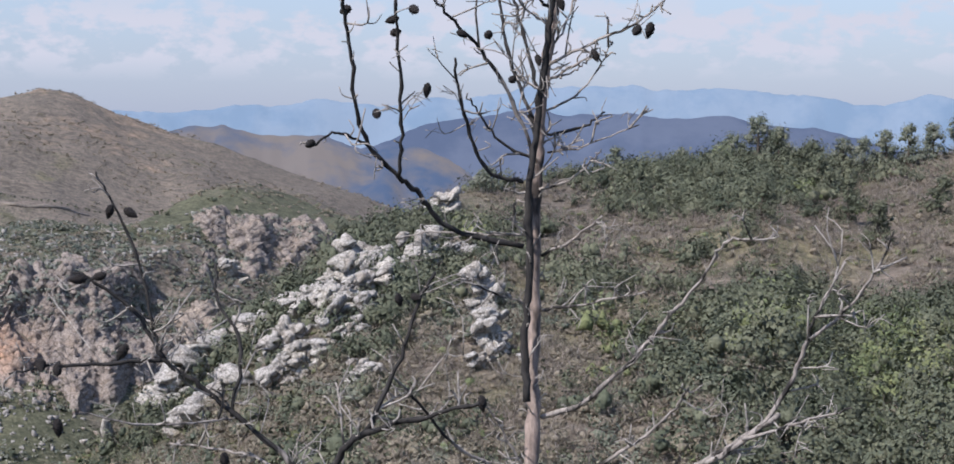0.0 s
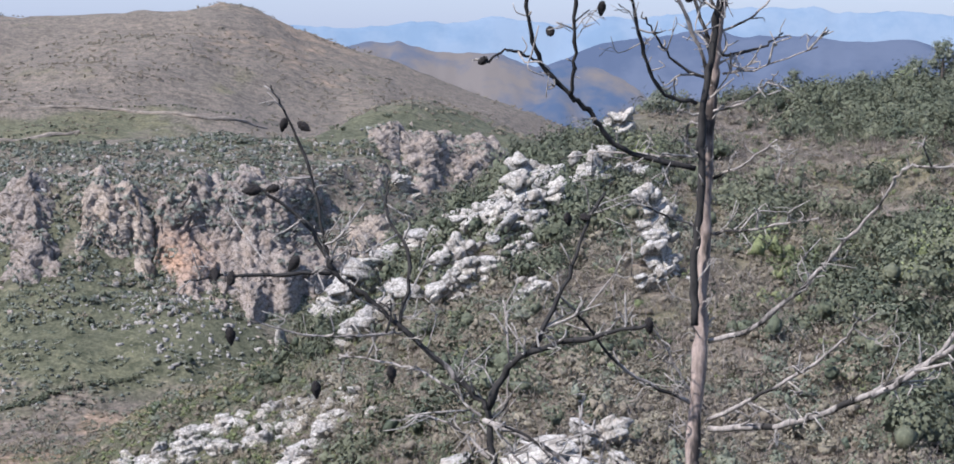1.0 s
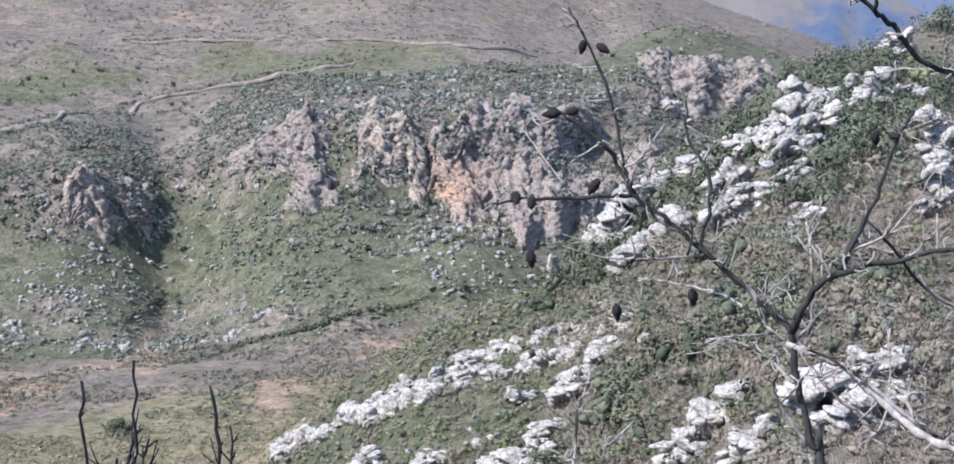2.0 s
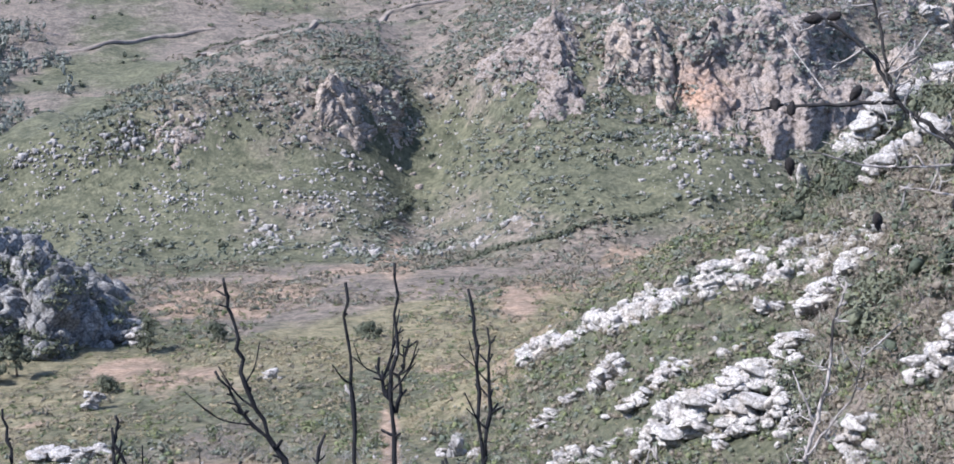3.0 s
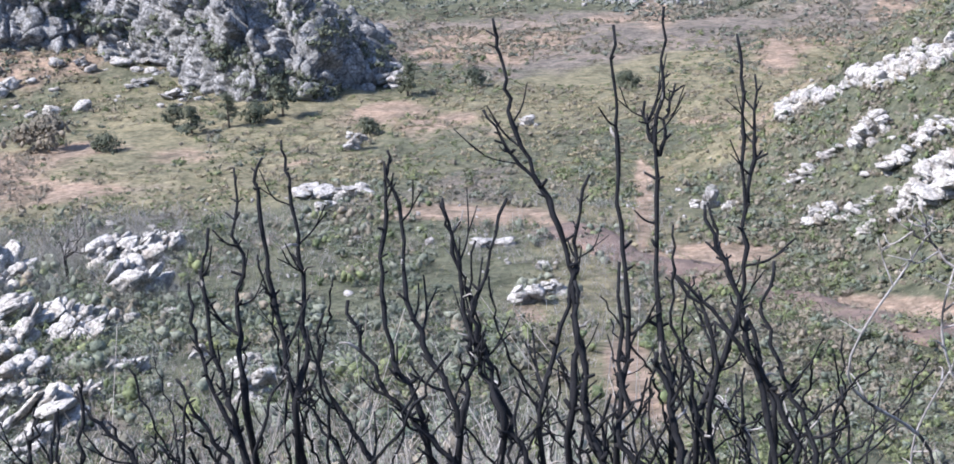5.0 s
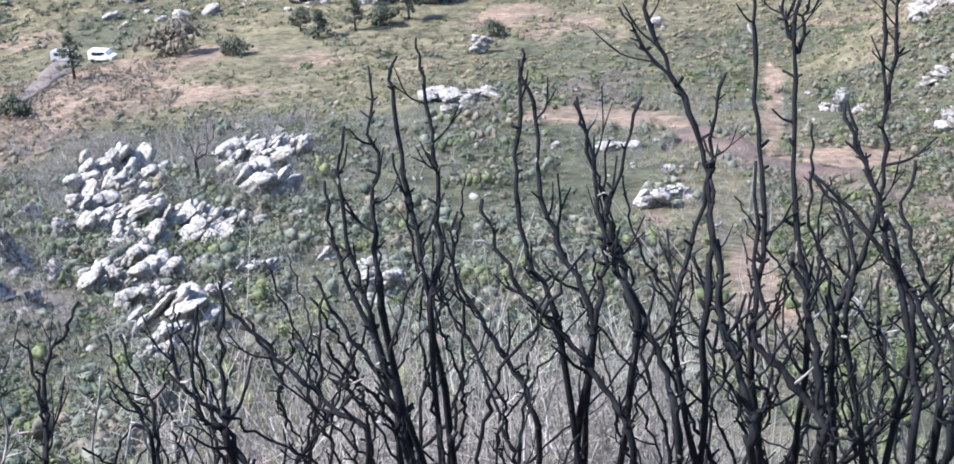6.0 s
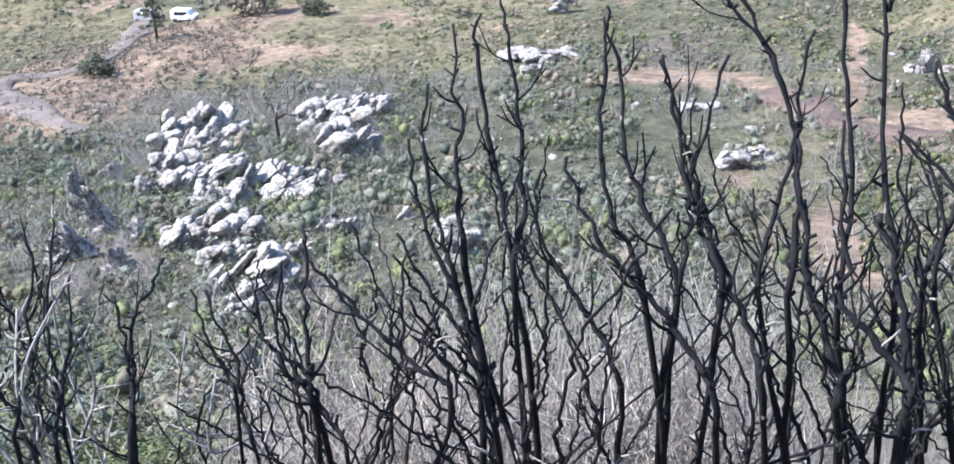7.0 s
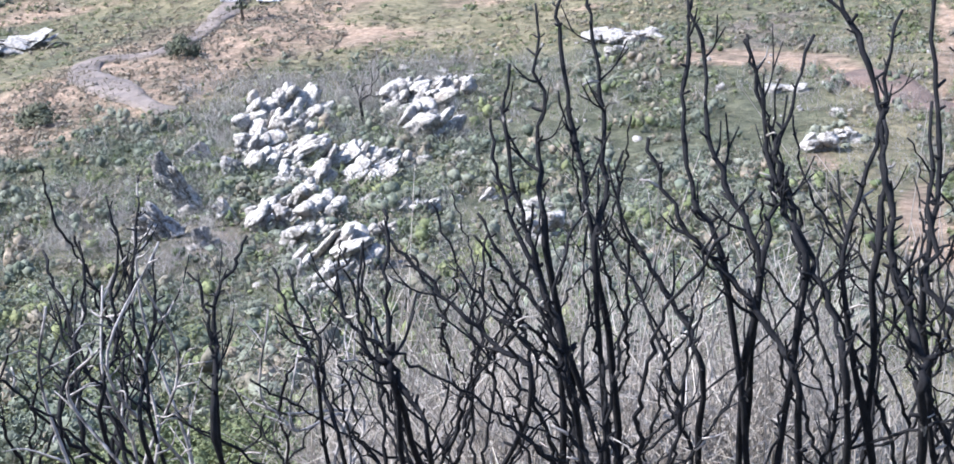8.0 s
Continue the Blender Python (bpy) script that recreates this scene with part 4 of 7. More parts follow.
# the long strip of broken blocks down the spur
sb, se = np.array(STRIP).T
for k in range(230):
    f = rock_rng.random() ** 1.15
    at = f * (len(STRIP) - 1)
    wide = rock_rng.uniform(0.3, 0.62)
    boulder(rock_rng, float(np.interp(at, range(len(sb)), sb)) + rock_rng.normal() * 0.25,
            float(np.interp(at, range(len(se)), se)) - 0.05 - rock_rng.random() * 1.5 * (1.05 - 0.8 * f),
            wide, wide * rock_rng.uniform(0.6, 0.9), "rounded grey white limestone block in a rock band", shapes=COBBLES)
# loose blocks round the larger groups
for spec, n in ((CREST_ROCKS, 26), (SLOPE_ROCKS, 34), (FAN_ROCKS, 46), (KNOLL_ROCKS, 22), (LEDGE_ROCKS, 22)):
    for k in range(n):
        row = spec[int(rock_rng.integers(len(spec)))]
        wide = rock_rng.uniform(0.2, 0.5)
        boulder(rock_rng, row[0] + rock_rng.normal() * 0.8, row[1] + rock_rng.normal() * 0.35, wide, wide * rock_rng.uniform(0.5, 0.9),
                "loose limestone block among grass and shrubs", loose=True)

for k in range(46):
    wide = 0.14 + 0.5 * rock_rng.random() ** 2.5
    boulder(rock_rng, rock_rng.uniform(41.5, 50), rock_rng.uniform(-15.0, -13.2), wide, wide * rock_rng.uniform(0.5, 0.8), loose=True)
forms = [crag_shape(160 + k, 2.4, 3, 2) for k in range(12)]
BLOCKS = []
for v, f in forms:
    me = bpy.data.meshes.new("limestone_block")
    me.from_pydata(v.tolist(), [], f.tolist())
    me.polygons.foreach_set("use_smooth", [True] * len(me.polygons))
    me.materials.append(M_ROCK)
    BLOCKS.append(me)
# the largest lie as things of their own, the small ones are joined
LOOSE.sort(key=lambda m: -m.to_scale().x)
pv, pf, pn = [], [], 0
for k, m in enumerate(LOOSE):
    if k < 280:
        ob = new("limestone_block", BLOCKS[k % 12])
        ob.matrix_world = m
        tagged(ob, "broken white limestone block lying against larger boulders", "rock", "broken blocks")
        continue
    v, f = forms[k % 12]
    m = np.array(m)
    pv.append(v @ m[:3, :3].T + m[:3, 3])
    pf.append(f + pn)
    pn += len(v)
tagged(fast_mesh("broken_stones", np.concatenate(pv), np.concatenate(pf), M_ROCK, smooth=True), "small broken limestone stones lying among the boulders", "rocks", kind="stuff")

# scree and stones too many to count
sg = np.random.default_rng(11)
stones = []
for b, r, wb, wr, n, size in ((18, 372, 2.5, 14, 160, 0.8), (14.8, 365, 1.2, 18, 110, 1.0), (28.5, 372, 2.5, 14, 320, 0.75),
                              (33.5, 372, 3.5, 14, 300, 0.7), (40, 385, 2.5, 14, 300, 0.75), (24, 345, 2, 5, 60, 1.1), (22, 150, 6, 35, 160, 0.4), (36, 140, 9, 40, 160, 0.35),
                              (48, 100, 6, 18, 160, 0.35), (31.2, 350, 0.7, 10, 60, 1.2), (27.5, 342, 1.5, 4, 70, 1.2), (6, 230, 9, 40, 120, 0.5), (19, 395, 6, 8, 60, 1.0), (16, 425, 7, 22, 520, 0.8), (12, 465, 6, 24, 330, 0.9)):
    bb, rr = np.radians(b + wb * sg.normal(size=n) * 0.6), r + wr * sg.normal(size=n) * 0.6
    x, y = -np.sin(bb) * rr, np.cos(bb) * rr
    stones.append(np.stack([x, y, ground_z(x, y), size * (0.4 + 0.9 * sg.random(n) ** 2)], -1))
# rock bands on the hillside: bearing, rise, spread, how many, size
for b, e, wb, we, n, size in ((39.5, -8.5, 0.9, 0.2, 70, 1.1), (37.8, -8.7, 0.9, 0.22, 90, 1.2), (36.1, -8.4, 1.1, 0.25, 110, 1.3), (34.6, -8.2, 0.8, 0.25, 80, 1.3), (33.2, -7.9, 0.8, 0.3, 60, 1.3),
                              (39.6, -9.6, 0.8, 0.25, 80, 1.0), (37.6, -9.7, 0.7, 0.2, 40, 1.0), (34.7, -9.9, 0.5, 0.35, 60, 1.2), (29.4, -8.9, 0.7, 0.4, 80, 1.3), (30.6, -7.2, 0.9, 0.25, 60, 1.2),
                              (16.7, -8.9, 0.6, 0.3, 70, 1.3), (16.6, -10.0, 0.5, 0.5, 80, 1.1), (25.4, -11.6, 0.5, 0.25, 60, 1.0), (23.5, -11.3, 0.7, 0.15, 60, 0.9), (29.3, -11.5, 0.6, 0.25, 40, 1.0),
                              (22.0, -12.0, 0.5, 0.1, 30, 0.8), (24.4, -8.6, 0.6, 0.6, 70, 1.1), (18.0, -4.3, 1.2, 0.3, 150, 1.2), (16.0, -4.4, 1.2, 0.3, 150, 1.2), (13.2, -4.3, 1.2, 0.25, 120, 1.2), (21.5, -4.9, 1.0, 0.2, 90, 1.2)):
    for k in range(int(1.2 * n)):
        x, y, z = meet(b + 1.2 * wb * sg.normal(), e + 1.5 * we * sg.normal(), 300)
        stones.append(np.array([[x, y, z, size * (0.25 + 0.75 * sg.random() ** 3)]]))
stones = np.concatenate(stones)
small_rocks("scattered_stones", "scattered pale limestone stones and scree", M_SCREE, sg, stones[:, :3], stones[:, 3])


edge = np.concatenate((face_1[::37], face_2[::37], face_3[::37], face_4[::37], face_5[::60]))
edge = edge[sg.integers(0, len(edge), 420)] + sg.normal(size=(420, 3)) * (9, 9, 0)
edge[:, 2] = ground_z(edge[:, 0], edge[:, 1])
small_rocks("cliff_rubble", "tan limestone rubble round the cliffs", M_CLIFF, sg, edge, 0.4 + 1.1 * sg.random(420) ** 2)


# ---- plant cover ----
pg = np.random.default_rng(21)


def noise_at(p, size, seed):
    return fbm(np.stack([p[:, 0], p[:, 1], 0 * p[:, 0]], -1) / size, 3, seed)


def clear(p):
    """Which places are not on, or close before, a boulder."""
    rocks = np.array([row for row in STANDING if row[2] > 0.9])
    ok = np.ones(len(p), bool)
    for x, y, w in rocks:
        away = math.hypot(x, y)
        for back in (0.0, 0.7 * w + 0.6):
            f = 1 - back / away
            ok &= np.hypot(p[:, 0] - x * f, p[:, 1] - y * f) > 0.6 * w
    return ok


def grown(p, most=0.55):
    """Which places carry plants: not the bare soil."""
    at, rr = bearing_of(p[:, 0], p[:, 1]), np.hypot(p[:, 0], p[:, 1])
    up = np.degrees(np.arctan2(p[:, 2] - EYE, rr))
    bare = sum(how * np.exp(-(((at - b) / wide) ** 2) - ((up - e) / tall) ** 2) for b, e, wide, tall, how in BARE)
    return bare + 0.25 * noise_at(p, 6, 99) < most


# spur and ridge: dense maquis, brown bare shrubs between
p = scatter(pg, 6600, -17.5, 13, 70, 310)
th, rr = bearing_of(p[:, 0], p[:, 1]), np.hypot(p[:, 0], p[:, 1])
c_spur, _ = crest_at(th, SPUR)
keep = (rr < c_spur + 12) & clear(p)
p, th, rr = (v[keep] for v in (p, th, rr))
up = np.degrees(np.arctan2(p[:, 2] - EYE, rr))
wood = 0.9 * noise_at(p, 30, 31) - 0.55
# stands of green and stretches of bare brush: bearing, rise, half widths, how green
for b, e, wb, we, how in ((-12, -11, 5.5, 4.5, 1.4), (-6, -7, 3.5, 2.2, 0.5), (5, -5.5, 5, 3.0, 0.6), (-9.5, -2.0, 3, 1.0, 0.7), (-14.6, -4.8, 2.4, 2.6, -0.9), (-3, -13.5, 4.5, 2.6, -0.5), (-4.5, -3.6, 4, 1.0, -0.4), (-1.5, -6.5, 1.5, 2.5, -0.3)):
    wood = wood + how * np.exp(-(((th - b) / wb) ** 2) - ((up - e) / we) ** 2)
dense = wood + 0.35 * pg.normal(size=len(p)) > -0.05
d = p[dense]
n = len(d)
size = pg.uniform(0.8, 1.9, n) + 1.3 * (pg.random(n) < 0.22)
bright = noise_at(d, 26, 37) + 0.7 * ease(-11, -15, th[dense]) * ease(170, 110, rr[dense]) + 0.25 * pg.normal(size=n) > 0.8
for pick, mat, label in ((~bright, M_DARK, "dense dark green maquis on the ridge"), (bright, M_GREEN, "bright green bushes on the ridge flank")):
    scrub("maquis", label, mat, pg, d[pick], size[pick], size[pick] * pg.uniform(0.9, 1.6, pick.sum()), 165, 0.09 + 0.045 * size[pick])
q = p[~dense]
q = q[pg.random(len(q)) < 0.95]
n = len(q)
size = pg.uniform(0.7, 1.7, n)
bare_scrub("bare_shrubs", "brown leafless shrubs and dead brush", M_BROWN, pg, q, size, size * pg.uniform(0.9, 1.7, n), 8, np.full(n, 0.036), 0.35)
g = q[pg.random(n) < 0.95]
for lo, hi, mat, label in ((0, 0.3, M_GREYLEAF, "low grey green scrub between bare shrubs"), (0.3, 0.9, M_BROWNLEAF, "low brown scrub between bare shrubs"), (0.9, 1, M_GREEN, "low green bushes between bare shrubs")):
    k = (np.arange(len(g)) / len(g) >= lo) & (np.arange(len(g)) / len(g) < hi)
    scrub("mixed_scrub", label, mat, pg, g[k], pg.uniform(0.8, 1.8, k.sum()), pg.uniform(0.6, 1.5, k.sum()), 90, np.full(k.sum(), 0.105), 0.5)

big = d[pg.random(len(d)) < 0.2]
size = pg.uniform(1.5, 2.7, len(big))
scrub("tall_bushes", "tall dark green bushes on the ridge", M_DARK, pg, big, size, size * pg.uniform(1.0, 1.5, len(big)), 330, 0.12 + 0.04 * size)

p = scatter(pg, 4700, -17.5, 12, 66, 165)
p = p[clear(p)]
for k, mat, label in ((0, M_BROWNLEAF, "brown dry undergrowth on the flank"), (1, M_GREYLEAF, "grey green undergrowth on the flank"), (2, M_BROWNLEAF, "reddish brown undergrowth on the flank")):
    g = p[k::3]
    g = g[bearing_of(g[:, 0], g[:, 1]) > -8 + 3 * pg.normal(size=len(g))]
    scrub("undergrowth", label, mat, pg, g, pg.uniform(0.5, 1.2, len(g)), pg.uniform(0.4, 1.0, len(g)), 60, np.full(len(g), 0.095), 0.6)

p = scatter(pg, 950, -17.5, -7, 66, 175)
th = bearing_of(p[:, 0], p[:, 1])
p = p[clear(p) & (noise_at(p, 20, 39) + 0.12 * (-11 - th) > -0.1)]
for k, mat, label in ((0, M_DARK, "dark green pines and maquis on the flank"), (1, M_DARK, "dense dark maquis low on the flank"), (2, M_DARK, "dark bushes low on the flank")):
    g = p[k::3]
    size = pg.uniform(1.0, 2.3, len(g))
    scrub("flank_maquis", label, mat, pg, g, size, size * pg.uniform(0.9, 1.5, len(g)), 170, 0.1 + 0.04 * size)

p = scatter(pg, 1300, -9, 12, 66, 170)
p = p[clear(p) & (noise_at(p, 13, 35) > 0.1)]
for k, mat, label in ((0, M_BROWNLEAF, "pale brown dead bushes among dry brush"), (1, M_SLOPELEAF, "grey green bushes among dry brush"), (2, M_BROWNLEAF, "brown dead bushes among dry brush")):
    g = p[k::3]
    size = pg.uniform(0.7, 1.9, len(g))
    scrub("flank_bushes", label, mat, pg, g, size, size * pg.uniform(0.8, 1.4, len(g)), 150, 0.07 + 0.04 * size, 0.2)

# spur tip, fan and near slopes: green tussocks and low shrubs
p = scatter(pg, 8600, 6, 63, 45, 200)
th, rr = bearing_of(p[:, 0], p[:, 1]), np.hypot(p[:, 0], p[:, 1])
w = noise_at(p, 16, 41)
keep = (w + 0.15 * pg.normal(size=len(w)) > -0.15) & ~((rr > 140) & (th < 12)) & grown(p) & clear(p)
p, w = p[keep], w[keep]
size = pg.uniform(0.35, 1.1, len(p)) * (0.8 + 0.5 * (w > 0.3))
kinds = pg.random(len(p))
for lo, hi, mat, label, tall in ((0, 0.3, M_GREEN, "fresh green low bushes and grass clumps", 0.9), (0.3, 0.5, M_SLOPELEAF, "dull green low bushes", 0.9), (0.5, 0.8, M_GREYLEAF, "grey green low scrub", 1.0), (0.8, 1.0, M_GRASS, "yellow green grass tussocks", 0.6)):
    k = (kinds >= lo) & (kinds < hi)
    scrub("low_scrub", label, mat, pg, p[k], size[k], size[k] * tall * pg.uniform(0.7, 1.4, k.sum()), 84, 0.03 + 0.028 * size[k], 0.55)
x = scatter(pg, 3000, 4, 25, 82, 185)
x = x[(noise_at(x, 14, 45) > -0.6) & grown(x) & clear(x)]
for k, mat, label in ((0, M_GREYLEAF, "grey green shrubs round the rocks"), (1, M_GREEN, "fresh green shrubs round the rocks"), (2, M_SLOPELEAF, "muted green shrubs round the rocks"), (3, M_BROWNLEAF, "brown dry shrubs round the rocks")):
    g = x[k::4]
    size = pg.uniform(0.5, 1.3, len(g))
    scrub("rock_shrubs", label, mat, pg, g, size, size * pg.uniform(0.7, 1.3, len(g)), 130, 0.045 + 0.035 * size, 0.35)
x = scatter(pg, 1500, 8, 28, 60, 140)
x = x[grown(x) & clear(x) & (noise_at(x, 11, 46) > -0.3)]
for k, mat, label in ((0, M_SLOPELEAF, "dull green scrub above the road"), (1, M_GREYLEAF, "grey scrub above the road"), (2, M_GREEN, "green scrub above the road")):
    g = x[k::3]
    size = pg.uniform(0.4, 1.1, len(g))
    scrub("roadside_scrub", label, mat, pg, g, size, size * pg.uniform(0.7, 1.2, len(g)), 110, 0.05 + 0.04 * size, 0.4)
q = scatter(pg, 2300, 26, 64, 50, 172)
q = q[(noise_at(q, 18, 43) > -0.1) & grown(q) & clear(q)]
size = pg.uniform(0.6, 1.3, len(q))
bare_scrub("burnt_brush", "grey leafless brush on the slope", M_ASHTWIG, pg, q, size, size * pg.uniform(1.0, 2.0, len(q)), 8, np.full(len(q), 0.017), 0.4)

p = scatter(pg, 17000, 8, 63, 45, 190)
p = p[(noise_at(p, 12, 47) > -0.5) & grown(p, 0.7)]
for k, mat, label in ((0, M_GRASS, "short dry grass on the slopes"), (1, M_GREEN, "short green grass on the slopes"), (2, M_GREYLEAF, "short grey herbs on the slopes")):
    g = p[k::3]
    scrub("grass_tufts", label, mat, pg, g, pg.uniform(0.3, 0.7, len(g)), pg.uniform(0.2, 0.5, len(g)), 12, np.full(len(g), 0.085), 1.0)

x = scatter(pg, 7000, 28, 64, 46, 176)
th, rr = bearing_of(x[:, 0], x[:, 1]), np.hypot(x[:, 0], x[:, 1])
x = x[(noise_at(x, 9, 49) + 0.2 * pg.normal(size=len(x)) > -0.2) & grown(x) & clear(x) & (pg.random(len(x)) < ease(176, 125, rr) * ease(28, 37, th))]
for k, mat, label in ((0, M_SLOPELEAF, "grey green bushes round the knoll"), (1, M_SLOPELEAF, "muted green bushes on the slope"), (2, M_SLOPELEAF, "dense grey green scrub on the slope"), (3, M_GREEN, "fresh green bushes on the slope"), (4, M_GREYLEAF, "pale dry scrub on the slope")):
    g = x[k::5]
    size = pg.uniform(0.55, 1.2, len(g)) + 0.9 * (pg.random(len(g)) < 0.22)
    scrub("slope_bushes", label, mat, pg, g, size, size * pg.uniform(0.9, 1.5, len(g)), 200, 0.04 + 0.036 * size, 0.4)
for spec in (KNOLL_ROCKS, LEDGE_ROCKS):
    rows = [spec[int(k)] for k in pg.integers(0, len(spec), 110)]
    at = np.array([meet(b + pg.normal() * 0.65, e + pg.normal() * 0.4) for b, e, w, h in rows])
    for k, mat, label in ((0, M_SLOPELEAF, "grey green shrubs between limestone blocks"), (1, M_DARK, "dark green shrubs between limestone blocks")):
        g = at[k::2]
        size = pg.uniform(0.5, 1.1, len(g))
        scrub("rock_shrubs", label, mat, pg, g, size, size * pg.uniform(0.9, 1.5, len(g)), 200, 0.032 + 0.022 * size, 0.3)
x = scatter(pg, 3600, 48, 64, 135, 240)
x = x[~grown(x)]
scrub("dry_tufts", "dry brown tufts on bare soil", M_BROWNLEAF, pg, x, pg.uniform(0.4, 1.2, len(x)), pg.uniform(0.3, 0.9, len(x)), 24, np.full(len(x), 0.14), 0.6)

# valley floor: meadow tussocks
p = scatter(pg, 15000, 14, 62, 178, 335)
w = noise_at(p, 26, 51)
rr = np.hypot(p[:, 0], p[:, 1])
keep = (w > -0.3) & (pg.random(len(p)) < 1.1 - 0.6 * ease(255, 300, rr)) & grown(p)
p, w = p[keep], w[keep]
size = pg.uniform(0.35, 1.0, len(p)) * (0.8 + 0.5 * (w > 0.35))
kinds = pg.random(len(p)) + 0.25 * w
for lo, hi, mat, label, tall in ((-9, 0.32, M_GREEN, "green meadow tussocks", 0.7), (0.32, 0.58, M_GREYLEAF, "grey dry meadow scrub", 0.8), (0.58, 9, M_GRASS, "yellow green meadow grass clumps", 0.5)):
    k = (kinds >= lo) & (kinds < hi)
    scrub("meadow_tussocks", label, mat, pg, p[k], size[k], size[k] * tall, 36, 0.07 + 0.055 * size[k], 0.5)

p = scatter(pg, 3600, 16, 63, 140, 305)
p = p[(noise_at(p, 16, 55) > 0.22) & grown(p) & clear(p)]
for k, mat, label in ((0, M_GREYLEAF, "grey bushes dotted over the meadow"), (1, M_SLOPELEAF, "grey green bushes dotted over the meadow"), (2, M_GREEN, "yellow green bushes dotted over the meadow"), (3, M_SLOPELEAF, "olive bushes dotted over the meadow")):
    g = p[k::4]
    size = pg.uniform(0.4, 1.3, len(g))
    scrub("meadow_bushes", label, mat, pg, g, size, size * pg.uniform(0.6, 1.1, len(g)), 56, 0.1 + 0.06 * size)

# green hillside under the cliffs, and the benches over them
p = scatter(pg, 11000, 3, 50, 325, 470)
p = p[noise_at(p, 22, 61) > -0.25]
size = pg.uniform(0.3, 1.1, len(p)) + 0.7 * (pg.random(len(p)) < 0.1)
for k, mat, label in ((pg.random(len(p)) < 0.6, M_HILLLEAF, "green low scrub on the hillside"), (None, M_WOODS, "dull green scrub on the hillside")):
    k = ~last if k is None else k
    last = k
    scrub("hill_scrub", label, mat, pg, p[k], size[k], size[k] * 0.7, 18, 0.15 + 0.1 * size[k])
p = scatter(pg, 5200, 3, 50, 330, 470)
p = p[noise_at(p, 16, 67) > 0.0]
size = pg.uniform(0.5, 1.3, len(p))
scrub("hill_bushes", "dark green bushes on the hillside", M_SLOPELEAF, pg, p, size, size * 0.8, 18, 0.16 + 0.1 * size)
p = scatter(pg, 5200, 4, 36, 350, 480)
th, rr = bearing_of(p[:, 0], p[:, 1]), np.hypot(p[:, 0], p[:, 1])
up = np.degrees(np.arctan2(p[:, 2] - EYE, rr))
near_rock = ease(-10.2, -8.4, up) * ease(26, 22, th) + 0.6 * ease(-9.5, -8.0, up) * ease(24, 28, th)
p = p[near_rock + 0.5 * noise_at(p, 15, 57) > 0.45]
for k, mat, label in ((0, M_WOODS, "grey green brush round the cliffs"), (1, M_GREYLEAF, "dry grey brush round the cliffs"), (2, M_SLOPELEAF, "dull green bushes round the cliffs")):
    g = p[k::3]
    size = pg.uniform(0.6, 1.5, len(g))
    scrub("cliff_brush", label, mat, pg, g, size, size * pg.uniform(0.7, 1.2, len(g)), 34, 0.16 + 0.09 * size)
p = scatter(pg, 260, 3, 50, 340, 640)
scrub("dark_bushes", "dark round bushes dotted over the hillside", M_DARK, pg, p, pg.uniform(0.8, 1.7, len(p)), pg.uniform(1.0, 1.9, len(p)), 30, np.full(len(p), 0.5))
p = scatter(pg, 9000, 2, 46, 470, 960)
p = p[noise_at(p, 60, 63) > -0.15]
scrub("mountain_scrub", "grey brown scrub on the mountain", M_BROWNLEAF, pg, p, pg.uniform(0.5, 1.6, len(p)), pg.uniform(0.4, 1.0, len(p)), 12, np.full(len(p), 0.36))

# dark woods in the side valley
p = scatter(pg, 1900, 37, 54, 425, 640)
th, rr = bearing_of(p[:, 0], p[:, 1]), np.hypot(p[:, 0], p[:, 1])
p = p[noise_at(p, 22, 69) + 0.9 * ease(37.5, 40.5, th) - 1.1 * ease(560, 640, rr) > 0.1]
scrub("pine_woods", "blue green pine woods in a side valley", M_WOODS, pg, p, pg.uniform(1.3, 2.6, len(p)), pg.uniform(2.5, 5.5, len(p)), 62, np.full(len(p), 0.42))
p = scatter(pg, 4200, 12, 50, 283, 338)
p = p[noise_at(p, 11, 53) > -0.15]
for k, mat, label in ((0, M_BROWNLEAF, "brown dry scrub on the valley floor"), (1, M_GREYLEAF, "grey scrub on the valley floor"), (2, M_HILLLEAF, "olive scrub on the valley floor")):
    g = p[k::3]
    size = pg.uniform(0.35, 1.1, len(g))
    scrub("valley_scrub", label, mat, pg, g, size, size * 0.9, 20, 0.13 + 0.12 * size, 0.4)

# scrub that grows on the outcrop
flat = outcrop_face
pick = flat[pg.integers(0, len(flat), 5000)]
pick = pick[noise_at(pick + pick[:, 2:] * (2.0, 1.0, 0.0), 10, 71) > 0.2]
scrub("outcrop_scrub", "dark scrub in the clefts of the outcrop", M_DARK, pg, pick - (0, 0, 0.6), pg.uniform(0.8, 1.9, len(pick)), pg.uniform(0.7, 1.5, len(pick)), 50, np.full(len(pick), 0.24))


tops = np.concatenate((face_1, face_2, face_3, face_4, face_5))
pick = tops[pg.integers(0, len(tops), 1100)]
pick = pick[noise_at(pick + pick[:, 2:] * 2, 14, 73) > 0.12]
scrub("cliff_scrub", "grey green scrub on ledges of the cliffs", M_WOODS, pg, pick - (0, 0, 0.4), pg.uniform(0.7, 1.6, len(pick)), pg.uniform(0.6, 1.3, len(pick)), 22, np.full(len(pick), 0.4))


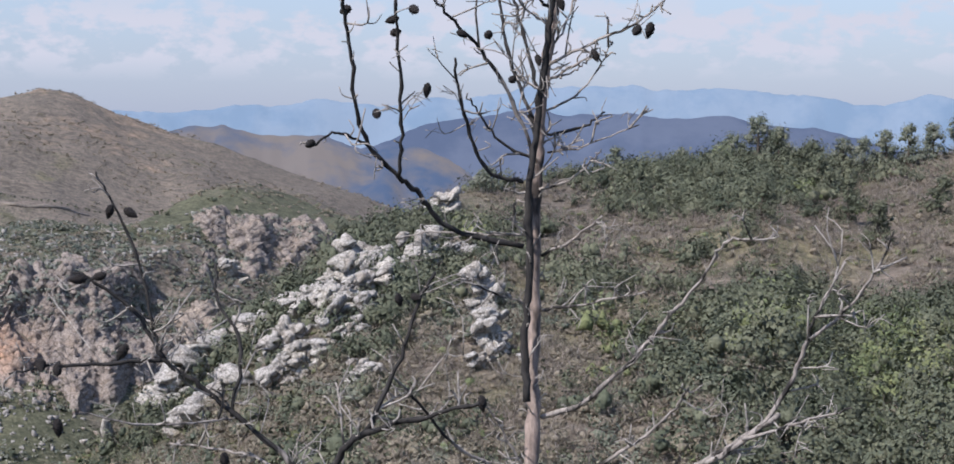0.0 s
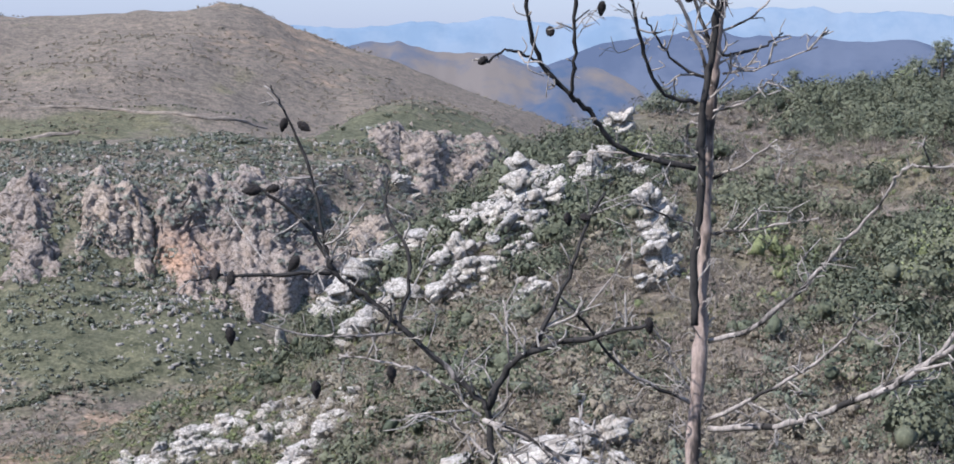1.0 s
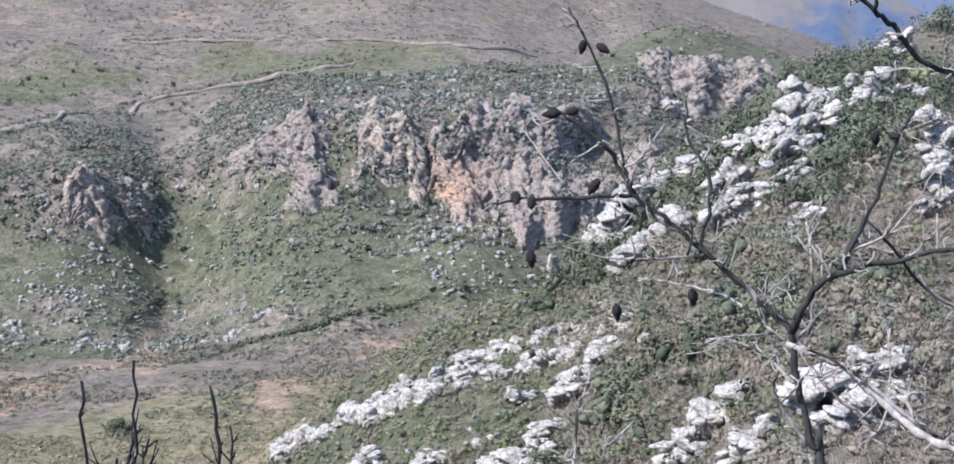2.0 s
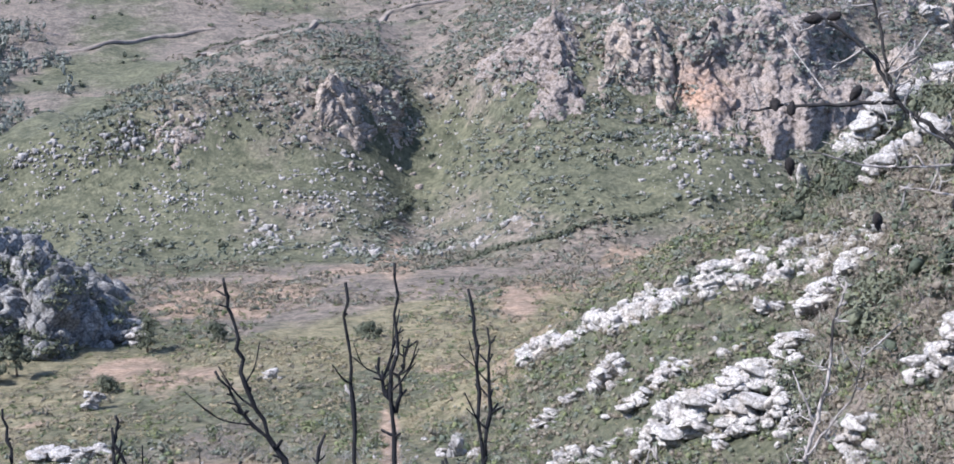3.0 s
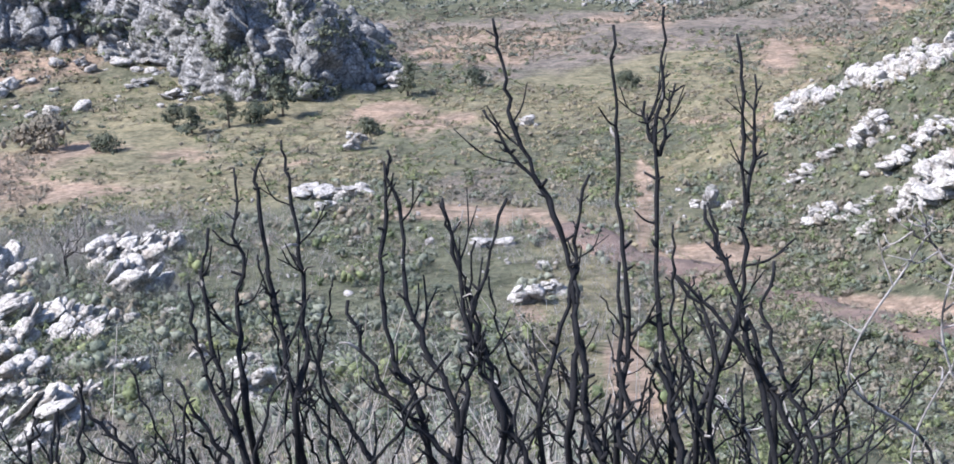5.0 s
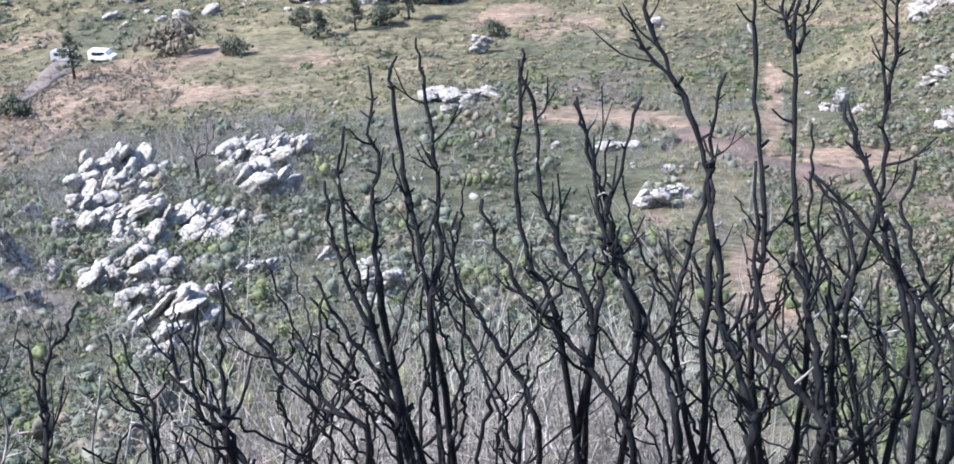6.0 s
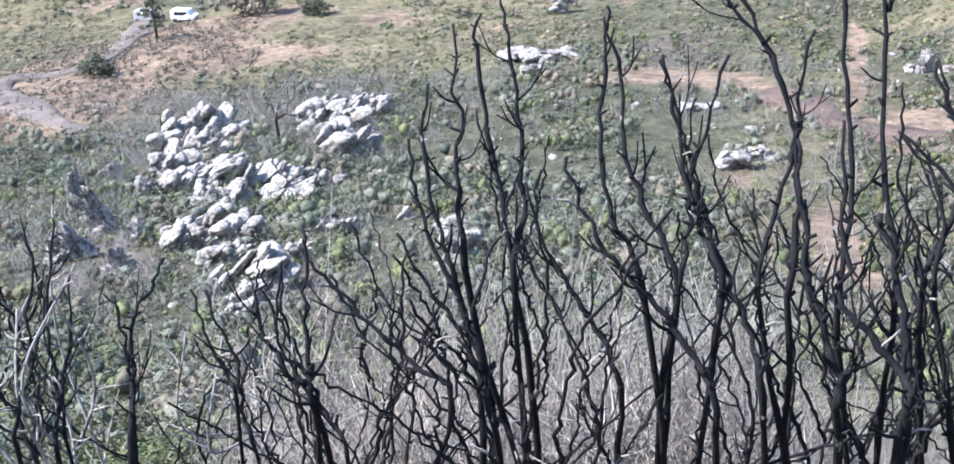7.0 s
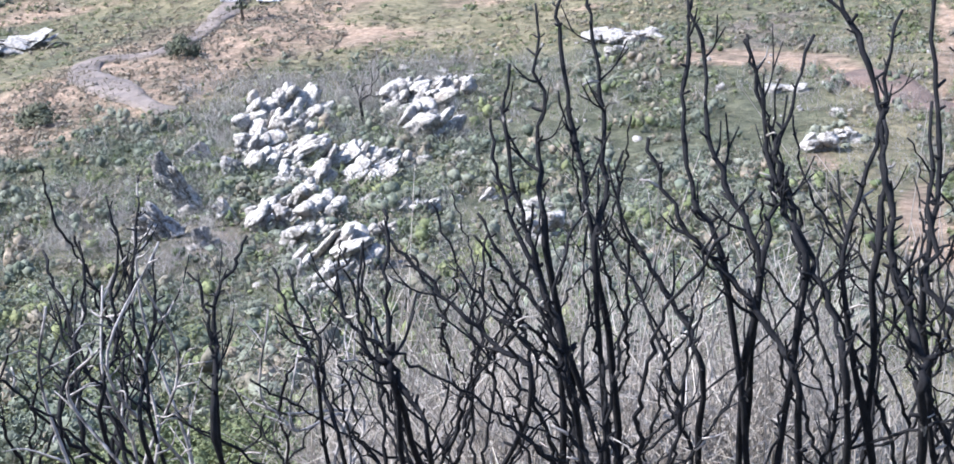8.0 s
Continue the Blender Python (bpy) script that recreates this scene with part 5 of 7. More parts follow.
# ---- tubes, trees ----
def tube(points, r0, r1, sides=6, power=1.0):
    """A tapered, closed tube along points."""
    p = np.asarray(points, float)
    n = len(p)
    t = np.gradient(p, axis=0)
    t /= np.linalg.norm(t, axis=1, keepdims=True) + 1e-9
    ref = np.array((0.3, 0.9, 0.2)) if abs(t[0] @ np.array((0.3, 0.9, 0.2))) < 0.85 else np.array((1.0, 0, 0))
    u = np.cross(t, ref)
    u /= np.linalg.norm(u, axis=1, keepdims=True) + 1e-9
    v = np.cross(t, u)
    rad = r0 + (r1 - r0) * np.linspace(0, 1, n) ** power
    a = np.arange(sides) * 2 * np.pi / sides
    ring = p[:, None] + rad[:, None, None] * (np.cos(a)[None, :, None] * u[:, None] + np.sin(a)[None, :, None] * v[:, None])
    verts = ring.reshape(-1, 3)
    i = np.arange(n - 1)[:, None] * sides
    j = np.arange(sides)[None]
    f = np.stack([i + j, i + (j + 1) % sides, i + sides + (j + 1) % sides, i + sides + j], -1).reshape(-1, 4).tolist()
    f += [list(range(sides - 1, -1, -1)), [(n - 1) * sides + k for k in range(sides)]]
    return verts, f


def curved(points, per=5):
    """A smooth line through points."""
    p = np.asarray(points, float)
    q = np.concatenate([[2 * p[0] - p[1]], p, [2 * p[-1] - p[-2]]])
    out = []
    for k in range(len(p) - 1):
        a, b, c, d = q[k : k + 4]
        for t in np.arange(per) / per:
            out.append(0.5 * (2 * b + (c - a) * t + (2 * a - 5 * b + 4 * c - d) * t * t + (3 * b - a - 3 * c + d) * t**3))
    out.append(p[-1])
    return np.array(out)


class Joined:
    """Several tubes as one mesh."""

    def __init__(self):
        self.v, self.f, self.n = [], [], 0

    def add(self, verts, faces):
        self.f += [[k + self.n for k in face] for face in faces]
        self.v.append(verts)
        self.n += len(verts)

    def part(self, name, mat, parent, label=""):
        return mesh_ob(name, np.concatenate(self.v), self.f, mat, parent, label, smooth=True)


def thing(name, at, label, category, group=""):
    ob = new(name)
    ob.location = at
    ob.empty_display_size = 0.2
    return tagged(ob, label, category, group)


def tree(rng, x, y, tall, wide, mat, label, bare=0.35, group="trees", spire=False):
    """A tree with a tapered trunk, limbs and an uneven crown of small sprays."""
    z = float(ground_z(np.array([x]), np.array([y]))[0])
    root = thing("tree", (x, y, z), label, "tree", group)
    bend = rng.normal(size=2) * 0.05 * tall
    line = np.array([(bend[0] * f * f, bend[1] * f * f, tall * 0.92 * f - 0.2 * (f == 0)) for f in np.linspace(0, 1, 7)])
    v, f = tube(line, 0.035 * tall, 0.008 * tall, 7)
    wood = Joined()
    wood.add(v, f)
    ends = []
    for k in range(14):
        h = bare + (1 - bare) * (k + 0.5) / 14
        start = np.array((bend[0] * h * h, bend[1] * h * h, tall * 0.9 * h))
        a = rng.uniform(0, 2 * np.pi)
        span = wide * (1.05 - h if spire else math.sin(math.pi * min(1, (h - bare) / (1 - bare) * 0.75 + 0.3))) * rng.uniform(0.6, 1.05)
        tip = start + np.array((math.cos(a) * span, math.sin(a) * span, 0.12 * tall * rng.uniform(0.1, 1)))
        v, f = tube(np.array([start, (start + tip) / 2 + (0, 0, 0.02 * tall), tip]), 0.012 * tall, 0.004 * tall, 5)
        wood.add(v, f)
        ends += [tip, (start + 2 * tip) / 3]
    ends.append(line[-1])
    wood.part("trunk", M_BROWN_BARK, root)
    ends = np.array(ends)
    lump = np.full(len(ends), wide * (0.48 if not spire else 0.38)) * rng.uniform(0.7, 1.25, len(ends))
    v, f, t = leaves(rng, ends - np.stack([0 * lump, 0 * lump, lump * 0.6], -1), lump, lump * 1.2, 80, np.full(len(ends), 0.035 * wide + 0.05), rng.random(len(ends)))
    crown = fast_mesh("crown", v, f, mat, t)
    crown.parent = root
    return root


M_BROWN_BARK = bark_material("tree_bark", (0.05, 0.04, 0.033), (0.14, 0.115, 0.095), (0.2, 0.18, 0.16), 0.66, 3.0)
tg = np.random.default_rng(33)
for b, r, tall, wide, spire in ((-9.4, 280, 6.6, 2.6, False), (-10.1, 283, 5.2, 2.4, False), (-8.6, 282, 4.2, 2.2, False), (-4.6, 280, 4.4, 1.4, True), (-12.9, 285, 5.4, 1.9, True),
                                (-13.6, 288, 6.0, 2.0, True), (-14.3, 286, 6.6, 2.1, True), (-15.1, 290, 5.8, 2.2, True), (-15.9, 292, 6.6, 2.4, True), (-12.2, 288, 4.4, 1.9, False),
                                (-0.2, 252, 3.4, 1.9, False), (-16.8, 290, 6.2, 2.2, True), (-11.2, 284, 3.6, 1.9, False), (-6.8, 282, 3.2, 1.8, False), (-17.6, 290, 6.0, 2.4, True)):
    x, y, _ = place(b, r, 0)
    # Paler leaf than the ridge pines below: skyline haze put into the colour.
    tree(tg, x, y, tall * 1.1, wide * (1.5 if spire else 1.25), M_SLOPELEAF, "green tree on the ridge skyline, leaf colour paled for haze", 0.06, "ridge trees", spire)
for k in range(16):
    x, y, _ = place(tg.uniform(-19, -9.5), tg.uniform(190, 272), 0)
    tree(tg, x, y, tg.uniform(3.6, 6.4), tg.uniform(2.0, 3.2), M_DARK, "dark green pine among maquis on the ridge", 0.05, "ridge trees", k % 2 == 0)
for b, e, tall, wide in ((39.7, -15.6, 5.6, 2.6), (41.6, -15.8, 5.0, 1.5), (42.9, -15.9, 4.0, 1.6), (43.5, -15.6, 3.4, 1.5), (35.3, -15.2, 5.4, 2.0), (47.9, -15.9, 4.6, 4.4),
                         (45.9, -16.2, 2.2, 1.9), (51.4, -16.3, 6.5, 1.6), (36.9, -16.4, 2.2, 1.8), (33.0, -15.0, 2.8, 2.0), (27.6, -15.2, 2.2, 2.2), (40.6, -15.7, 3.0, 2.2), (53.6, -17.2, 2.6, 2.2), (58.9, -18.6, 2.4, 2.0)):
    x, y, _ = meet(b, e, 120)
    tree(tg, x, y, tall, wide, M_GREYLEAF if wide > 3 else M_DARK, "dusty green tree beside the rocky outcrop", 0.22, "valley trees")


# ---- roads, tracks and walls ----
def strip(name, label, mat, line, wide, lift, category, wobble=0.45, seed=0):
    """A road that lies on the ground along a line of bearings and rises."""
    line = curved(np.c_[np.array(line), np.zeros(len(line))], 8)[:, :2]
    pts = np.array([meet(b, e, 45)[:2] for b, e in line])
    pts = np.stack([np.convolve(np.pad(pts[:, k], 2, "edge"), np.ones(5) / 5, "valid") for k in (0, 1)], -1)
    pts = curved(np.c_[pts, 0 * pts[:, 0]], 4)[:, :2]
    t = np.gradient(pts, axis=0)
    t /= np.linalg.norm(t, axis=1, keepdims=True)
    nrm = np.stack([-t[:, 1], t[:, 0]], -1)
    offs = np.array((-0.62, -0.5, -0.25, 0, 0.25, 0.5, 0.62)) * wide
    low = np.array((-0.8, 0, 0.06, 0.02, 0.06, 0, -0.8))
    edge = 1 + wobble * fbm(np.c_[pts / 9, 0 * pts[:, 0]], 3, 80 + seed)
    x = pts[:, 0:1] + nrm[:, 0:1] * offs * edge[:, None]
    y = pts[:, 1:2] + nrm[:, 1:2] * offs * edge[:, None]
    z = ground_z(x, y)
    z = 0.5 * z + 0.5 * z[:, 3:4] + lift + low
    n, m = x.shape
    i = np.arange(n * m).reshape(n, m)
    f = np.stack([i[:-1, :-1], i[:-1, 1:], i[1:, 1:], i[1:, :-1]], -1).reshape(-1, 4)
    ob = fast_mesh(name, np.stack([x, y, z], -1).reshape(-1, 3), f[:, ::-1], mat, smooth=True)
    return tagged(ob, label, category, kind="structure")


strip("road_1", "brown dirt road with sandy verges", M_ROAD, ((30.6, -20.0), (29.2, -20.25), (27.9, -21.0), (26.2, -21.4), (24.2, -21.85), (19.8, -23.0), (15.5, -23.55), (10, -24)), 4.4, 0.35, "road")
strip("road_2", "winding grey dirt road in the valley", M_GREYROAD, ((54.4, -19.0), (55.1, -18.7), (56.1, -17.95), (57.1, -17.3), (56.6, -16.9), (54.8, -17.0), (53.2, -16.7), (52.2, -16.15), (51.4, -15.6)), 3.7, 0.3, "road", seed=1)
strip("track_1", "pale track cut across the mountain", M_SAND, ((33, -5.5), (30.9, -5.1), (27.0, -4.4), (23.0, -3.7), (18.9, -3.1)), 1.5, 0.9, "track", seed=2)
strip("track_2", "thin pale track high on the mountain", M_SAND, ((26.9, -2.3), (22.9, -2.3), (17.8, -2.4), (12.7, -3.0)), 1.1, 0.9, "track", seed=3)
strip("track_3", "pale track above the side valley", M_SAND, ((44.5, -5.9), (42, -5.7), (39, -5.4), (36, -5.0), (32, -4.6)), 1.3, 0.9, "track", seed=4)


def bank(name, label, line, tall, seed):
    """A low line of dark scrub along bearings and rises, for an overgrown terrace bank and for shade in a track cut."""
    pts = np.array([meet(b, e, 200)[:2] for b, e in line])
    pts = curved(np.c_[pts, 0 * pts[:, 0]], 30)[:, :2]
    rng = np.random.default_rng(seed)
    at = np.c_[pts + rng.normal(size=pts.shape) * 0.5, ground_z(pts[:, 0], pts[:, 1])]
    return scrub(name, label, M_DARK, rng, at, np.full(len(at), 0.7), np.full(len(at), tall), 30, np.full(len(at), 0.22))


bank("bank_and_shade_scrub", "dark overgrown terrace bank below the cliffs", ((25.6, -13.0), (23.3, -12.5), (21.2, -12.1), (20, -11.7), (17.2, -11.2)), 0.9, 91)
bank("bank_and_shade_scrub", "dark overgrown bank at the gully mouth", ((27.3, -11.6), (26.4, -11.0), (26.0, -10.6)), 1.3, 92)

# Along the tracks the dark scrub is added in place of the cuts' shade.
bank("bank_and_shade_scrub", "dark scrub line standing for shade in the mountain track cut", ((33, -5.35), (30.9, -4.95), (27.0, -4.25), (23.0, -3.55), (18.9, -2.95)), 0.9, 93)
bank("bank_and_shade_scrub", "dark scrub line standing for shade in the upper track cut", ((26.9, -2.2), (22.9, -2.2), (17.8, -2.3), (12.7, -2.9)), 0.9, 94)


# ---- dead pine and sapling ----
def near(bearing, rise, slant):
    """A place by bearing, rise and distance along the line of sight."""
    return np.array(place(bearing, slant * math.cos(radians(rise)), rise))


ng = np.random.default_rng(77)


def limb(tree, line, d0, d1, r0, r1, mat, stubs=9.0, label="", name="limb", reach=0.26):
    """A limb along bearings and rises, from one distance to another, with broken twigs."""
    n = len(line)
    pts = np.array([near(b, e, d0 + (d1 - d0) * k / (n - 1)) for k, (b, e) in enumerate(line)])
    path = curved(pts, 6)
    path[1:-1] += ng.normal(size=path[1:-1].shape) * 0.0035
    made = Joined()
    slim = (0.92 if name == "trunk" else 1.15) if mat is M_CHARLIMB else 0.86 if name == "trunk" or r0 < 0.0125 else 0.78
    v, f = tube(path, r0 * slim, r1 * slim, 7)
    core = np.repeat(path, 7, 0)
    made.add(core + (v - core) * np.repeat(1 + 0.13 * ng.normal(size=len(path)).clip(-1, 2), 7)[:, None], f)
    length = np.linalg.norm(np.diff(path, axis=0), axis=1).sum()
    wood = Joined()
    for k in range(int(length * stubs * 1.35)):
        i = int(ng.integers(1, len(path) - 1))
        ahead = path[i + 1] - path[i - 1]
        ahead /= np.linalg.norm(ahead)
        side = np.cross(ahead, unit(ng, 1)[0])
        side /= np.linalg.norm(side)
        way = side * ng.uniform(0.6, 1.0) + ahead * ng.uniform(0.1, 0.8) + np.array((0, 0, ng.uniform(-0.1, 0.4)))
        long = reach * ng.uniform(0.15, 0.8) ** 1.5 * (1.9 if ng.random() < 0.12 else 1)
        bend = unit(ng, 1)[0] * long * 0.4
        r = ng.uniform(0.0026, 0.0062)
        mid = path[i] + way * long * 0.5 + bend
        end = path[i] + way * long + unit(ng, 1)[0] * long * 0.2
        wood.add(*tube(curved([path[i], mid, end], 3), r, r * 0.55, 4))
        if long > 0.1:
            for j in range(2):
                wood.add(*tube(curved([mid, mid + (way + unit(ng, 1)[0]) * long * 0.2, mid + (way * 0.6 + unit(ng, 1)[0]) * long * 0.4], 2), r * 0.7, r * 0.4, 4))
    ob = made.part(name, mat, tree, label)
    if wood.n:
        tagged(wood.part("twig", M_STUB, ob, "pale broken twigs"), kind="stuff")
    return ob


def cone_mesh():
    """A closed pine cone with rows of scales."""
    rows, sides = 22, 20
    v, f = [], []
    for i in range(rows + 1):
        t = i / rows
        body = 0.5 * math.sin(math.pi * min(1, t * 0.93 + 0.04)) ** 0.75 * (1.15 - 0.5 * t)
        for j in range(sides):
            a = 2 * math.pi * j / sides
            scale = max(0.0, math.sin(5 * a + t * 22)) * max(0.0, math.sin(5 * a - t * 30 + 1.0))
            r = body * (0.86 + 0.3 * scale)
            v.append((r * math.cos(a), r * math.sin(a), t * 1.5))
    for i in range(rows):
        for j in range(sides):
            k = (j + 1) % sides
            f.append((i * sides + j, i * sides + k, (i + 1) * sides + k, (i + 1) * sides + j))
    f += [tuple(range(sides - 1, -1, -1)), tuple(rows * sides + j for j in range(sides))]
    me = bpy.data.meshes.new("cone")
    me.from_pydata(v, [], f)
    me.polygons.foreach_set("use_smooth", [True] * len(me.polygons))
    me.materials.append(M_CONE)
    return me


CONE = cone_mesh()


def cone(tree, bearing, rise, slant, size=0.042, down=None):
    ob = new("cone", CONE)
    ob.parent = tree
    p = near(bearing, rise, slant)
    way = Vector(unit(ng, 1)[0]) + Vector((0, 0, -0.5))
    if down:
        way = Vector((0.1, 0, -1))
    ob.rotation_euler = way.to_track_quat("Z", "Y").to_euler()
    s = size * ng.uniform(0.85, 1.15)
    ob.scale = (s, s, s * 1.05)
    ob.location = Vector(p) - way.normalized() * s * 0.7
    return ob


def under(bearing, slant):
    x, y, _ = near(bearing, -20, slant)
    return np.array((x, y, float(ground_z(np.array([x]), np.array([y]))[0])))


pine = thing("dead_pine", (0, 0, 0), "dead leafless pine with peeling bark and old cones", "tree")
root = under(-1.5, 7.6)
foot = math.degrees(math.atan2(root[2] - EYE, math.hypot(root[0], root[1])))
limb(pine, ((-1.45, foot - 1.0), (-1.5, foot + 3.0), *((-1.55, -16.97), (-1.62, -15.82), (-1.69, -13.37), (-1.86, -10.13), (-1.87, -8.51), (-1.89, -5.02), (-1.93, -2.54), (-2.03, -0.89), (-2.19, 1.17), (-2.43, 3.01), (-2.63, 4.84), (-2.8, 7.5), (-2.9, 10.0))), 7.6, 7.6, 0.046, 0.02, M_PINE, 9, name="trunk", reach=0.2)
limb(pine, ((-1.65, -9.35), (-1.56, -7.29), (-1.72, -5.02), (-1.68, -2.54), (-1.92, -0.47), (-2.23, 2.20), (-2.43, 3.83), (-2.63, 5.04)), 7.5, 7.5, 0.017, 0.012, M_CHARLIMB, 5)
limb(pine, ((-1.52, -4.09), (0.97, -3.47), (2.01, -2.33), (2.73, -1.71), (3.65, -0.78), (4.16, 0.56), (4.35, 2.61), (4.65, 4.23), (4.75, 5.04)), 7.55, 7.0, 0.0115, 0.006, M_CHARLIMB, 10)
limb(pine, ((2.73, -1.71), (2.62, -0.27), (2.71, 2.20), (2.81, 4.44)), 7.3, 7.1, 0.008, 0.006, M_CHARLIMB, 10)
limb(pine, ((3.65, -0.78), (4.37, -0.31), (4.98, -0.26), (5.60, -0.63)), 7.2, 7.0, 0.006, 0.004, M_CHARLIMB, 10)
limb(pine, ((-1.51, -1.92), (-0.27, -1.51), (0.35, -0.06), (0.66, 1.17), (0.80, 2.30)), 7.5, 7.2, 0.009, 0.005, M_CHARLIMB, 10)
limb(pine, ((-2.03, -1.30), (-0.99, 1.17), (-0.27, 2.30), (0.55, 3.22), (1.37, 4.14), (1.78, 4.85)), 7.6, 7.3, 0.011, 0.006, M_LIMB, 10)
limb(pine, ((-2.13, -0.47), (-1.30, 1.58), (-0.89, 3.02), (-0.68, 4.44)), 7.6, 7.9, 0.009, 0.006, M_CHARLIMB, 10)
limb(pine, ((-2.13, 0.56), (-1.71, 2.40), (-1.30, 3.83), (-1.10, 4.85)), 7.6, 7.8, 0.008, 0.006, M_CHARLIMB, 10)
limb(pine, ((-2.13, 1.99), (-3.36, 2.60), (-4.79, 3.21), (-5.71, 3.71), (-6.31, 4.31)), 7.6, 7.4, 0.009, 0.005, M_LIMB, 14)
limb(pine, ((-2.33, 1.58), (-3.16, 1.99), (-3.97, 2.50)), 7.6, 7.4, 0.008, 0.006, M_LIMB, 10)
limb(pine, ((-2.43, 2.61), (-2.95, 3.42), (-3.25, 4.64)), 7.6, 7.8, 0.008, 0.005, M_LIMB, 10)
limb(pine, ((-2.14, -4.40), (-3.17, -3.88), (-4.20, -3.05)), 7.6, 7.3, 0.009, 0.004, M_LIMB, 12)
limb(pine, ((-2.14, -6.26), (-3.59, -6.05), (-5.66, -5.62)), 7.6, 7.2, 0.009, 0.004, M_LIMB, 16)
limb(pine, ((-2.15, -9.86), (-3.60, -9.33), (-5.26, -7.88), (-6.48, -6.43), (-7.70, -4.98), (-8.30, -3.95), (-9.41, -3.74)), 7.6, 6.9, 0.016, 0.005, M_LIMB, 10)
limb(pine, ((-2.22, -12.48), (-3.73, -11.70), (-5.32, -10.72), (-6.59, -9.65), (-7.15, -8.81)), 7.6, 7.0, 0.013, 0.005, M_LIMB, 10)
limb(pine, ((-2.23, -12.78), (-4.98, -12.44), (-6.96, -11.63), (-8.90, -10.51), (-10.18, -9.64)), 7.6, 6.7, 0.02, 0.014, M_LIMB, 10)
limb(pine, ((-7.65, -11.40), (-9.38, -10.24), (-10.57, -8.59), (-11.16, -7.16), (-12.15, -6.33), (-13.12, -5.10), (-13.88, -3.48)), 6.9, 6.4, 0.016, 0.004, M_LIMB, 9)
limb(pine, ((-11.16, -7.16), (-11.35, -6.35), (-12.32, -4.51)), 6.6, 6.5, 0.007, 0.004, M_LIMB, 10)
limb(pine, ((-8.97, -10.50), (-11.19, -9.78), (-12.59, -9.34)), 6.8, 6.4, 0.008, 0.004, M_LIMB, 14)
limb(pine, ((-1.73, -6.06), (-0.48, -5.64), (0.56, -5.19)), 7.6, 7.3, 0.007, 0.004, M_LIMB, 10)
limb(pine, ((-1.69, -12.00), (0.62, -10.97), (2.11, -9.37), (3.06, -8.36)), 7.6, 7.0, 0.011, 0.005, M_LIMB, 10)
limb(pine, ((-2.34, -0.89), (-3.57, -0.68), (-5.42, 0.04)), 7.6, 7.3, 0.007, 0.003, M_LIMB, 10)
limb(pine, ((-1.93, -3.68), (-0.27, -3.68), (1.39, -3.57), (3.05, -3.88)), 7.6, 7.9, 0.008, 0.003, M_LIMB, 10)
limb(pine, ((-1.82, -2.75), (-1.31, -2.54), (-1.20, -3.16), (-1.52, -3.68)), 7.5, 7.5, 0.007, 0.006, M_LIMB, 10)
limb(pine, ((-1.64, -11.76), (-0.74, -10.17), (-0.10, -9.38)), 7.6, 7.4, 0.007, 0.004, M_LIMB, 10)
for at, up, to, rise in ((-2.6, 5.0, 0.5, 8.0), (-2.7, 6.0, -5.0, 9.0), (-2.8, 7.5, -1.0, 10.5), (-2.8, 8.5, -4.2, 11.0)):
    limb(pine, ((at, up), ((at + to) / 2, (up + rise) / 2 - 0.3), (to, rise)), 7.6, 7.4, 0.008, 0.004, M_LIMB, 8)
for k in range(8):
    up = ng.uniform(-2.5, 4.0)
    way = ng.choice((-1, 1))
    at = float(np.interp(up, (-2.5, -0.9, 1.2, 3.0, 4.8), (-1.93, -2.03, -2.19, -2.43, -2.63)))
    span, climb = ng.uniform(0.8, 2.4), ng.uniform(0.5, 2.6)
    limb(pine, ((at, up), (at + way * span * 0.5, up + climb * 0.25), (at + way * span * 0.85, up + climb * 0.7), (at + way * span, up + climb)), 7.6, 7.6 + ng.normal() * 0.4, 0.007, 0.003,
         M_LIMB if k % 3 else M_CHARLIMB, 12)
sapling = thing("dead_sapling", (0, 0, 0), "dead grey pine sapling with dark cones on its twigs", "tree")
root = under(4.2, 6.6)
foot = math.degrees(math.atan2(root[2] - EYE, math.hypot(root[0], root[1])))
limb(sapling, ((4.1, foot - 1.0), (4.2, foot + 5.0), *((4.37, -16.83), (4.59, -16.07), (5.25, -13.61), (5.37, -12.38), (6.75, -11.07), (8.22, -9.74), (9.69, -8.51), (10.63, -7.79), (10.94, -6.86), (11.55, -4.19), (12.37, -2.35), (12.81, -1.50))), 6.6, 6.6, 0.019, 0.004, M_CHARLIMB, 6, name="trunk")
limb(sapling, ((5.37, -12.38), (4.67, -10.94), (3.64, -10.31), (1.39, -9.74), (-0.02, -9.40)), 6.6, 6.3, 0.014, 0.006, M_CHARLIMB, 11)
limb(sapling, ((3.85, -10.31), (2.85, -8.24), (2.08, -5.97), (1.49, -4.95)), 6.5, 6.5, 0.009, 0.005, M_CHARLIMB, 11)
limb(sapling, ((10.63, -7.79), (12.40, -7.85), (14.26, -7.88), (15.71, -8.11)), 6.6, 6.5, 0.008, 0.004, M_CHARLIMB, 11)
limb(sapling, ((10.63, -7.79), (11.56, -6.25), (12.79, -5.22), (13.61, -4.80)), 6.6, 6.6, 0.009, 0.004, M_CHARLIMB, 11)
